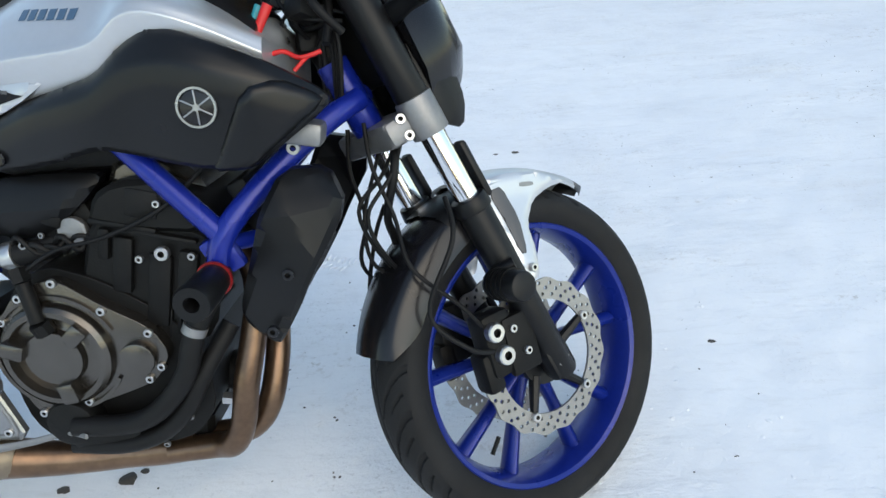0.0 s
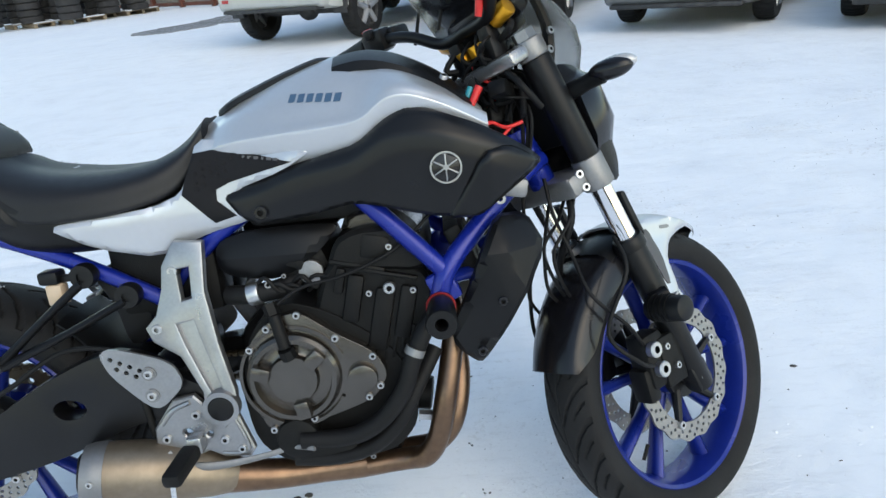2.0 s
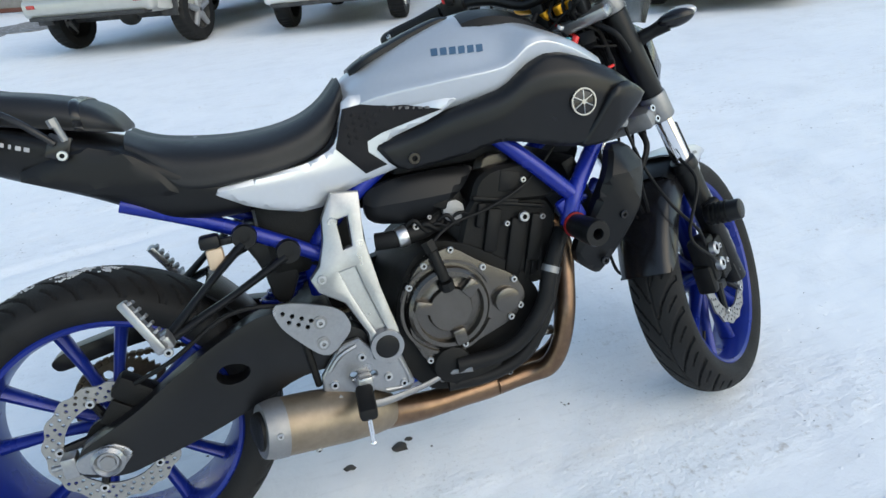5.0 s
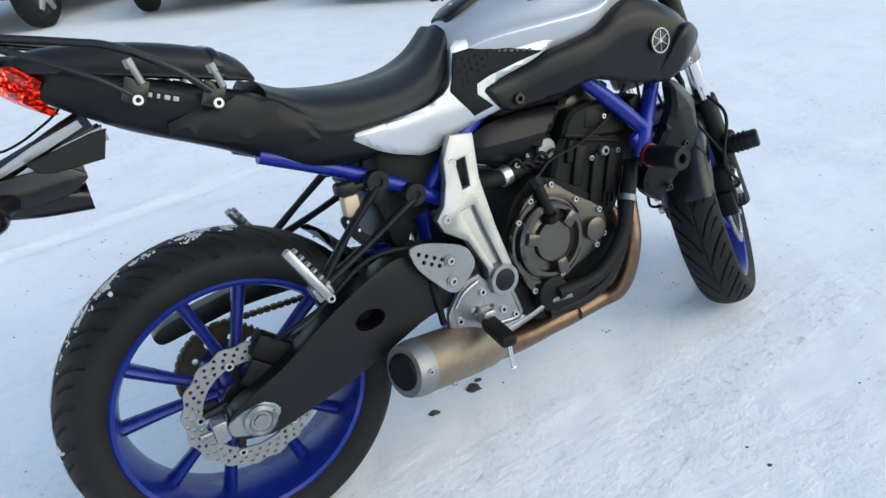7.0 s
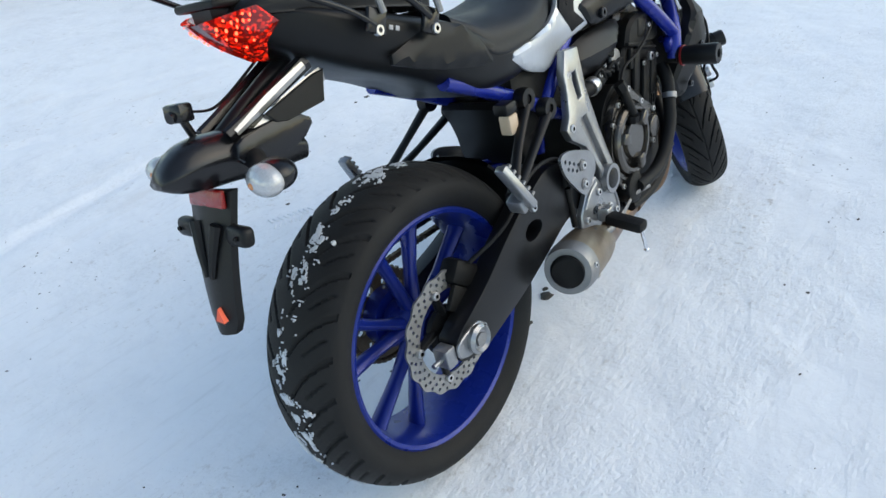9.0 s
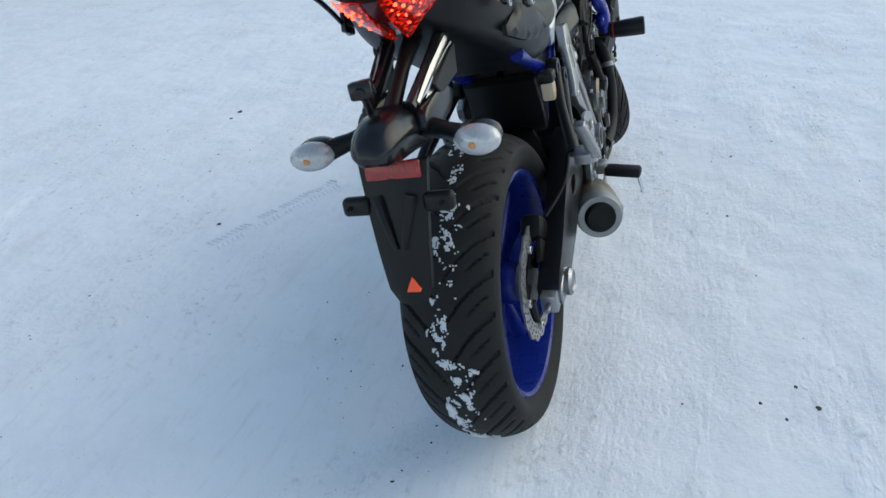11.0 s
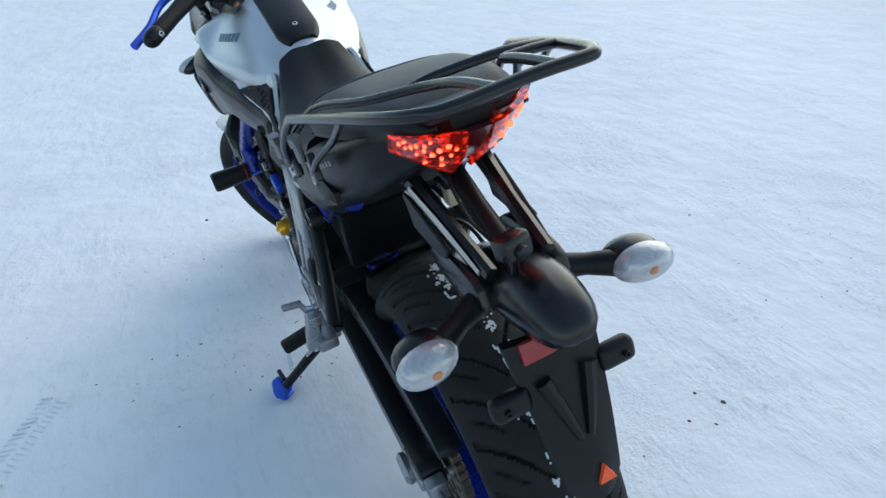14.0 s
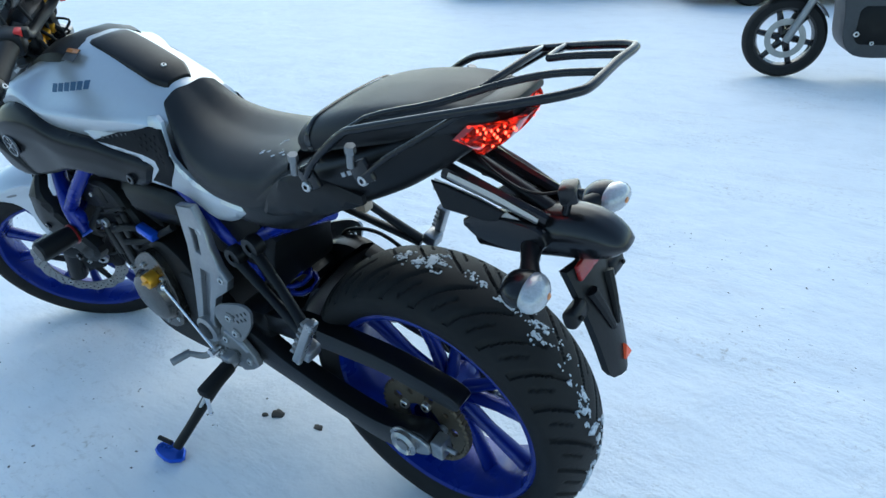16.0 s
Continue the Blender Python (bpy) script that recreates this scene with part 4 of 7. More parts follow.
for s in (-1, 1):
    part("plate_rib", tube([(-0.318, s * 0.028, 0.70), (-0.334, s * 0.016, 0.66), (-0.345, s * 0.006, 0.625)], [0.010, 0.008, 0.005], 8, 3), BLACKP, guard, "", 40)
    ear = rounded_box((-0.311, s * 0.066, 0.684), (0.022, 0.048, 0.030), 0.009, (0, 14, 0), 3)
    part("plate_ear", ear, BLACKP, guard, "", 40)
    bolt(guard, (-0.323, s * 0.074, 0.686), (-1, 0, 0.2), 0.004, ENGINEB, name="screw")
tri = bmesh.new()
front = [tri.verts.new(p) for p in ((-0.3640, -0.021, 0.561), (-0.3640, 0.001, 0.561), (-0.3595, -0.010, 0.582))]
tri.faces.new(front)
grown = bmesh.ops.extrude_face_region(tri, geom=tri.faces[:])
for g in grown["geom"]:
    if isinstance(g, bmesh.types.BMVert):
        g.co.x += 0.010
part("triangle_mark", tri, TRIM, guard, "orange-red triangle sticker", 30)
for s in (-1, 1):
    signal = new("turn_signal")
    signal.parent = bike
    tagged(signal, "clear oval turn signal on a black stalk")
    part("stalk", tube([(-0.235, s * 0.045, 0.768), (-0.25, s * 0.080, 0.764), (-0.268, s * 0.112, 0.760)], [0.017, 0.013, 0.017], 12, 4), BLACKP, signal, "", 50)
    part("housing", ball((-0.266, s * 0.130, 0.760), (0.030, 0.035, 0.0220), (0, 0, s * 12)), GLOSSB, signal, "", 60)
    lens = part("lens", ball((-0.283, s * 0.132, 0.7595), (0.0225, 0.036, 0.0225), (0, 0, s * 12)), LENS, signal, "clear ribbed lens over an amber bulb", 60)
    part("bulb", ball((-0.3045, s * 0.131, 0.760), (0.003, 0.006, 0.005)), AMBER, lens, "", 60)
part("rear_camera", join(rounded_box((-0.282, 0.018, 0.850), (0.026, 0.034, 0.026), 0.005, (0, 10, 15)), rod((-0.275, 0.018, 0.815), (-0.281, 0.018, 0.842), 0.006), rod((-0.300, 0.014, 0.848), (-0.292, 0.016, 0.849), 0.008)), GLOSSB, guard, "small black camera with a thin cable", 40)
part("camera_cable", tube([(-0.27, 0.018, 0.848), (-0.235, 0.02, 0.838), (-0.20, 0.024, 0.845), (-0.15, 0.02, 0.870), (-0.13, 0.01, 0.885)], 0.0022, 6, 5), HOSE, guard, "", 60)

# ---- frame ----
frame_root = new("frame")
frame_root.parent = bike
tagged(frame_root, "blue painted tubular steel frame")
part("head_tube", rod(on_axis(0.48), on_axis(0.60), 0.026, bevel=0.003), BLUE, frame_root, "", 40)
for s in (-1, 1):
    part("frame_tube", tube([(0.80, s * 0.124, 0.765), (0.830, s * 0.132, 0.735), (0.89, s * 0.150, 0.674), (0.955, s * 0.166, 0.606)], 0.0165, 14, 4), BLUE, frame_root, "", 50)
    part("frame_tube", tube([(0.936, s * 0.168, 0.548), (0.955, s * 0.166, 0.606), (1.000, s * 0.140, 0.655), (1.055, s * 0.104, 0.703), (1.11, s * 0.062, 0.742), (1.15, s * 0.022, 0.762)], 0.0175, 14, 5), BLUE, frame_root, "", 50)
    part("frame_lug", rounded_box((0.948, s * 0.160, 0.578), (0.048, 0.022, 0.060), 0.008, (0, -25, 0)), BLUE, frame_root, "", 40)
    part("frame_tube", tube([(0.952, s * 0.155, 0.590), (1.03, s * 0.09, 0.585), (1.06, s * 0.07, 0.60)], 0.013, 10, 3), BLUE, frame_root, "", 50)
    part("subframe_tube", tube([(0.13, s * 0.090 - 0.010, 0.752), (0.25, s * 0.088 - 0.008, 0.697), (0.36, s * 0.088 - 0.012, 0.638), (0.47, s * 0.092 - 0.012, 0.572)], 0.0145, 12, 3), BLUE, frame_root, "", 50)
    part("subframe_tube", tube([(0.62, s * 0.080, 0.740), (0.53, s * 0.084, 0.682), (0.46, s * 0.088, 0.622), (0.43, s * 0.070, 0.57), (0.43, s * 0.060, 0.50)], 0.0165, 12, 4), BLUE, frame_root, "", 50)
    bolt(frame_root, (1.062, s * 0.114, 0.713), (0, s, 0), 0.010)
    bolt(frame_root, (1.085, s * 0.100, 0.722), (0, s, 0), 0.007)
    part("inner_box", rounded_box((0.44, s * 0.045, 0.635), (0.20, 0.085, 0.17), 0.02), ENGINEB, frame_root, "black electrics box under the seat", 40)

# ---- engine ----
engine = new("engine")
engine.parent = bike
tagged(engine, "dark bronze-grey twin-cylinder engine, dusty")
CASE = [(0.555, 0.44), (0.60, 0.535), (0.66, 0.575), (0.74, 0.545), (0.84, 0.47), (0.875, 0.40), (0.875, 0.31), (0.82, 0.25), (0.63, 0.245), (0.565, 0.30)]
part("crankcase", slab(CASE, -0.135, 0.130, (), 0.012, 2), ENGINEB, engine, "black crankcase", 30)
part("oil_pan", slab([(0.64, 0.26), (0.84, 0.27), (0.83, 0.215), (0.78, 0.195), (0.68, 0.20)], -0.085, 0.085, (), 0.01), ENGINEB, engine, "", 30)
CYL = [(0.705, 0.53), (0.745, 0.635), (0.80, 0.640), (0.91, 0.612), (0.935, 0.57), (0.895, 0.43), (0.83, 0.43)]
part("cylinder_block", slab(CYL, -0.130, 0.130, (), 0.008), ENGINEB, engine, "", 30)
HEADP = [(0.745, 0.625), (0.765, 0.672), (0.80, 0.690), (0.875, 0.690), (0.925, 0.650), (0.93, 0.60)]
part("cylinder_head", slab(HEADP, -0.138, 0.138, (), 0.008), ENGINEB, engine, "", 30)
part("cam_cover", slab([(0.770, 0.675), (0.79, 0.718), (0.86, 0.722), (0.905, 0.69), (0.92, 0.655)], -0.105, 0.105, (), 0.012), ENGINE, engine, "bronze cam cover", 30)
for s in (-1, 1):
    for (x, z, w, h) in ((0.83, 0.52, 0.035, 0.12), (0.875, 0.53, 0.03, 0.10), (0.785, 0.565, 0.03, 0.09), (0.80, 0.625, 0.10, 0.010), (0.85, 0.605, 0.11, 0.008), (0.835, 0.655, 0.05, 0.045), (0.765, 0.60, 0.018, 0.05)):
        part("casting_rib", rounded_box((x, s * 0.134, z), (w, 0.014, h), 0.006, (0, 15, 0)), ENGINEB, engine, "", 30)
    for x, z, r in ((0.852, 0.581, 0.011), (0.815, 0.574, 0.006), (0.893, 0.572, 0.006), (0.86, 0.655, 0.006)):
        bolt(engine, (x, s * 0.141, z), (0, s, 0), r)
for k in range(7):
    part("fin", rounded_box((0.80 + 0.016 * k, 0, 0.452 + 0.028 * k * 0.2), (0.006, 0.272, 0.05), 0.002, (0, 15, 0)), ENGINEB, engine, "", 30)
CLUTCH = [(0.588, 0.50), (0.622, 0.540), (0.685, 0.562), (0.746, 0.512), (0.812, 0.470), (0.832, 0.425), (0.812, 0.392), (0.79, 0.374), (0.687, 0.342), (0.605, 0.326), (0.578, 0.40)]
clutch = part("clutch_cover", slab(CLUTCH, -0.130, -0.158, (), 0.008, 2, 3), ENGINE, engine, "round bronze-grey clutch cover with three ribs", 30)
CC = (0.664, 0.0, 0.438)
part("clutch_dome", lathe([(0.0, -0.176), (0.043, -0.176), (0.046, -0.165), (0.050, -0.163), (0.066, -0.163), (0.069, -0.176), (0.077, -0.176), (0.083, -0.170), (0.086, -0.155), (0.086, -0.14)], CC, 64), ENGINE, clutch, "", 28)
for a in (40, 160, 280):
    p = (CC[0] + 0.058 * math.cos(radians(a)), -0.1735, CC[2] + 0.058 * math.sin(radians(a)))
    part("clutch_rib", rounded_box(p, (0.034, 0.026, 0.026), 0.004, (0, -a, 0)), ENGINE, clutch, "", 30)
part("cover_ring", lathe([(0.092, -0.150), (0.092, -0.163), (0.098, -0.163), (0.098, -0.150)], CC, 64, 20, 330), ENGINE, clutch, "", 30)
part("cover_cap", rod((0.786, -0.150, 0.424), (0.786, -0.172, 0.424), 0.027, seg=40, bevel=0.003), ENGINE, clutch, "", 30)
for x, z in ((0.685, 0.553), (0.746, 0.503), (0.808, 0.462), (0.815, 0.404), (0.792, 0.384), (0.687, 0.352), (0.610, 0.337), (0.588, 0.422), (0.592, 0.497), (0.628, 0.533)):
    bolt(clutch, (x, -0.157, z), (0, -1, 0), 0.0068, STEEL)
part("sensor", join(rod((0.648, -0.166, 0.560), (0.661, -0.178, 0.500), 0.011, seg=14, bevel=0.002), rod((0.642, -0.160, 0.580), (0.648, -0.166, 0.560), 0.014, seg=6), rod((0.661, -0.178, 0.500), (0.665, -0.174, 0.482), 0.015, seg=8)), ENGINEB, engine, "", 30)
part("clutch_cable", tube([(0.652, -0.160, 0.575), (0.70, -0.150, 0.600), (0.78, -0.150, 0.615), (0.87, -0.145, 0.650), (0.94, -0.130, 0.705)], 0.0032, 8, 6), HOSE, engine, "", 60)
part("intake_clamp", join(rod((0.595, -0.112, 0.585), (0.617, -0.112, 0.588), 0.021, bevel=0.002)), STEEL, engine, "bright hose clamp", 30)
part("intake_hose", tube([(0.555, -0.10, 0.585), (0.60, -0.112, 0.586), (0.66, -0.105, 0.592), (0.72, -0.08, 0.62)], 0.018, 12, 4), HOSE, engine, "", 50)
part("throttle_body", rounded_box((0.70, 0.0, 0.630), (0.09, 0.22, 0.06), 0.012, (0, -20, 0)), ENGINEB, engine, "", 30)
for x, z, r in ((0.635, 0.602, 0.007), (0.665, 0.615, 0.0045), (0.705, 0.607, 0.0045), (0.73, 0.625, 0.006), (0.745, 0.60, 0.004)):
    bolt(engine, (x, -0.118, z), (0, -1, 0.2), r, DULLALU)
for k in range(6):
    q = random.Random(k + 40)
    part("injector_lead", tube([(0.60 + 0.02 * k, -0.10, 0.575 + 0.01 * q.random()), (0.63 + 0.022 * k, -0.125, 0.60 + 0.02 * q.random()), (0.66 + 0.02 * k, -0.12, 0.585 + 0.03 * q.random()), (0.70 + 0.012 * k, -0.10, 0.63)], 0.0035 + 0.002 * q.random(), 8, 5), HOSE, engine, "", 60)
part("injector_plug", rounded_box((0.69, -0.118, 0.640), (0.03, 0.02, 0.022), 0.004, (0, 25, 0)), ENGINEB, engine, "", 40)
part("throttle_pulley", rod((0.715, -0.112, 0.618), (0.715, -0.124, 0.618), 0.022, seg=24, bevel=0.002), DULLALU, engine, "grey throttle pulley", 30)
part("water_pump", join(rod((0.652, -0.130, 0.318), (0.652, -0.172, 0.318), 0.040, seg=32, bevel=0.008), rounded_box((0.70, -0.15, 0.285), (0.12, 0.04, 0.05), 0.012)), ENGINEB, engine, "", 30)
part("coolant_hose", tube([(0.935, -0.135, 0.530), (0.905, -0.160, 0.500), (0.878, -0.172, 0.450), (0.862, -0.176, 0.405), (0.83, -0.177, 0.362), (0.79, -0.176, 0.330), (0.74, -0.173, 0.314), (0.66, -0.170, 0.316)], 0.0165, 14, 5), HOSE, engine, "thick black coolant hose", 50)
part("coolant_hose", tube([(0.92, -0.12, 0.45), (0.875, -0.158, 0.385), (0.84, -0.165, 0.330), (0.79, -0.165, 0.288), (0.72, -0.162, 0.270), (0.64, -0.155, 0.272)], 0.0145, 12, 5), HOSE, engine, "", 50)
part("hose_clamp", rod((0.888, -0.170, 0.474), (0.882, -0.172, 0.462), 0.0185), DULLALU, engine, "", 40)
for x, y, z in ((0.76, -0.165, 0.268), (0.70, -0.15, 0.258), (0.63, -0.15, 0.285), (0.83, -0.14, 0.30), (0.78, -0.14, 0.252)):
    bolt(engine, (x, y, z), (0, -1, -0.3), 0.0055, DULLALU)
part("drain_bolt", rod((0.905, -0.10, 0.300), (0.872, -0.10, 0.305), 0.011, seg=6), STEEL, engine, "", 30)
part("oil_filter", rod((0.90, -0.035, 0.315), (0.84, -0.03, 0.325), 0.034, bevel=0.004), ENGINEB, engine, "", 30)
ALT = [(0.655, 0.44), (0.675, 0.525), (0.71, 0.545), (0.765, 0.515), (0.815, 0.465), (0.835, 0.39), (0.805, 0.315), (0.74, 0.30), (0.67, 0.34)]
alt = part("alternator_cover", slab(ALT, 0.125, 0.150, (), 0.008, 2), ENGINE, engine, "bronze-grey alternator cover", 30)
part("alternator_dome", lathe([(0.0, 0.172), (0.045, 0.172), (0.062, 0.167), (0.072, 0.152), (0.074, 0.14)], (0.748, 0, 0.405), 48), ENGINE, alt, "", 30)
for k in range(8):
    a = 2 * math.pi * k / 8
    bolt(alt, (0.748 + 0.084 * math.cos(a), 0.150, 0.410 + 0.084 * math.sin(a)), (0, 1, 0), 0.0065)
part("oil_cap", join(rod((0.715, 0.145, 0.470), (0.715, 0.178, 0.470), 0.019, seg=20, bevel=0.003), rounded_box((0.715, 0.180, 0.470), (0.030, 0.008, 0.008), 0.003, (0, 30, 0))), GOLD, engine, "gold anodised oil filler cap", 30)
part("sprocket_cover", slab([(0.49, 0.44), (0.56, 0.50), (0.64, 0.50), (0.66, 0.38), (0.60, 0.30), (0.50, 0.34)], 0.10, 0.135, (), 0.01, 2), ENGINEB, engine, "", 30)
part("blue_connector", rounded_box((0.675, 0.142, 0.600), (0.055, 0.022, 0.022), 0.005, (0, -15, 0)), ANOBLUE, engine, "bright blue connector", 40)
for k, (a, b, c) in enumerate((((0.66, 0.13, 0.60), (0.74, 0.15, 0.60), (0.84, 0.14, 0.56)), ((0.60, 0.12, 0.62), (0.70, 0.14, 0.57), (0.78, 0.15, 0.55)), ((0.86, 0.13, 0.62), (0.93, 0.15, 0.55), (0.97, 0.12, 0.50)))):
    part("hose", tube([a, b, c], 0.008, 10, 5), HOSE, engine, "", 50)
airbox_half = along([(0.54, 0.104), (0.62, 0.118), (0.70, 0.124), (0.78, 0.12)])
for s in (-1, 1):
    part("air_box_cover", panel([(0.545, 0.684), (0.612, 0.702), (0.70, 0.704), (0.778, 0.698), (0.742, 0.660), (0.679, 0.616), (0.636, 0.606), (0.546, 0.622)], lambda x, z: airbox_half(x) + 0.010 - 0.35 * abs(z - 0.655), s, 0.02, 0.014, 0.010, 0.02, 2), BLACKP, bike, "smooth black plastic air box side", 26)
part("air_box", rounded_box((0.74, 0, 0.735), (0.26, 0.20, 0.07), 0.02), ENGINEB, bike, "", 40)

# ---- cooling and crash sliders ----
RADP = [(1.018, 0.640), (1.048, 0.690), (1.106, 0.684), (1.132, 0.630), (1.074, 0.540), (1.048, 0.492), (1.006, 0.428), (0.992, 0.428), (0.958, 0.458), (0.953, 0.490), (0.980, 0.548), (1.002, 0.60)]


def shroud_face(x, z):
    d = (x - 1.065) * 0.86 + (z - 0.63) * 0.3
    return 0.200 - 0.75 * max(0, d) - 0.30 * max(0, -d - 0.03) - 0.10 * max(0, 0.55 - z) - 0.7 * max(0.0, z - 0.640)


for s in (-1, 1):
    shroud_part = part("radiator_shroud", panel(RADP, shroud_face, s, 0.022, 0.012, 0.008, 0.012, 1), BLACKP, bike, "faceted black radiator side shroud", 18)
    bolt(shroud_part, (1.046, s * 0.194, 0.553), (0, s, 0), 0.009, GLOSSB, name="screw")
    bolt(shroud_part, (1.004, s * 0.178, 0.460), (0, s, 0), 0.009, GLOSSB, name="screw")
    part("relay_block", rounded_box((1.080, s * 0.120, 0.735), (0.060, 0.045, 0.034), 0.008, (0, 12, 0)), DULLALU if s < 0 else BLACKP, bike, "grey plastic connector block", 40)
    slider = new("crash_slider")
    slider.parent = bike
    tagged(slider, "black crash slider with a red ring")
    part("bobbin", lathe([(0.011, -0.052), (0.024, -0.052), (0.026, -0.046), (0.025, 0.0), (0.022, 0.045), (0.011, 0.052), (0.009, 0.046), (0.009, -0.045), (0.011, -0.052)] if s < 0 else [(0.0, 0.052), (0.022, 0.052), (0.026, 0.046), (0.025, 0.0), (0.022, -0.045), (0.0, -0.052)], (0.940, s * 0.228, 0.553), 32), BLACKP, slider, "", 30)
    part("ring", lathe([(0.021, -0.002), (0.0258, -0.002), (0.0258, 0.002), (0.021, 0.002)], (0.940, s * 0.192, 0.553), 32), LAMPDARK, slider, "red ring", 30)
    part("collar", rod((0.942, s * 0.150, 0.553), (0.940, s * 0.190, 0.553), 0.018), ANOBLUE if s > 0 else ENGINEB, slider, "", 30)
radiator = part("radiator", rounded_box((1.005, 0, 0.585), (0.032, 0.25, 0.19), 0.006, (0, -22, 0)), ENGINEB, bike, "black radiator core", 30)
for k in range(26):
    part("fin", rounded_box((1.022, -0.118 + 0.0094 * k, 0.582), (0.004, 0.0018, 0.165), 0.0006, (0, -22, 0), 1), GLOSSB, radiator, "", 30)

# ---- exhaust ----
exhaust = new("exhaust")
exhaust.parent = bike
tagged(exhaust, "bronze heat-stained steel exhaust with a short silencer")
for s in (-1, 1):
    o = 0.0 if s < 0 else 0.03
    part("header_pipe", tube([(0.905, s * 0.060, 0.565), (0.945, s * 0.062, 0.535), (0.958, s * 0.060 - 0.025, 0.485), (0.946 + o * 0.4, s * 0.052 - 0.055, 0.420), (0.928 + o, s * 0.040 - 0.090, 0.350), (0.908 + o, s * 0.026 - 0.102, 0.275), (0.880 + o * 0.6, s * 0.022 - 0.095, 0.228), (0.84, s * 0.018 - 0.08, 0.212), (0.76, s * 0.016 - 0.085, 0.208)], [0.019, 0.021, 0.021, 0.021, 0.021, 0.021, 0.022, 0.022, 0.021], 16, 6), EXHAUST, exhaust, "", 60)
part("collector", tube([(0.80, -0.082, 0.208), (0.74, -0.088, 0.206), (0.68, -0.094, 0.208), (0.62, -0.105, 0.212), (0.56, -0.118, 0.222), (0.50, -0.134, 0.240)], [0.029, 0.029, 0.028, 0.028, 0.030, 0.035], 20, 5), EXHAUST, exhaust, "", 60)
part("silencer", tube([(0.515, -0.130, 0.240), (0.48, -0.140, 0.253), (0.43, -0.152, 0.270), (0.36, -0.170, 0.288), (0.302, -0.184, 0.300)], [0.034, 0.046, 0.054, 0.056, 0.055], 24, 5), SILENCER, exhaust, "tan-stained round silencer", 60)
part("end_cap", join(tube([(0.305, -0.1835, 0.2995), (0.285, -0.188, 0.303), (0.266, -0.193, 0.307)], [0.0565, 0.0555, 0.050], 28, 3)), DULLALU, exhaust, "bare aluminium end cap", 40)
part("outlet", tube([(0.272, -0.1915, 0.306), (0.261, -0.194, 0.308), (0.258, -0.195, 0.3085)], [0.037, 0.036, 0.030], 20, 2), ENGINEB, exhaust, "", 40)
bolt(exhaust, (0.300, -0.238, 0.312), (0, -1, 0), 0.006)
bolt(exhaust, (0.36, -0.205, 0.245), (0, -1, -0.6), 0.006)

# ---- foot controls ----
ARM = [(0.484, 0.702), (0.536, 0.696), (0.528, 0.61), (0.540, 0.51), (0.557, 0.425), (0.554, 0.378), (0.528, 0.360), (0.498, 0.378), (0.498, 0.43), (0.468, 0.497), (0.424, 0.528), (0.414, 0.554), (0.436, 0.576), (0.452, 0.62), (0.458, 0.66)]
SLOT = [(0.484, 0.652), (0.506, 0.655), (0.503, 0.600), (0.486, 0.597)]
PLATE = [(0.396, 0.365), (0.424, 0.400), (0.440, 0.420), (0.478, 0.424), (0.505, 0.390), (0.526, 0.372), (0.550, 0.382), (0.571, 0.306), (0.560, 0.292), (0.514, 0.295), (0.486, 0.311), (0.453, 0.298), (0.420, 0.315), (0.393, 0.337)]
POCKET = [(0.470, 0.556), (0.501, 0.560), (0.511, 0.515), (0.534, 0.428), (0.516, 0.423), (0.505, 0.452), (0.480, 0.520)]
HEEL = [(0.333, 0.520), (0.345, 0.531), (0.375, 0.528), (0.456, 0.497), (0.473, 0.452), (0.424, 0.409), (0.400, 0.416), (0.346, 0.480)]
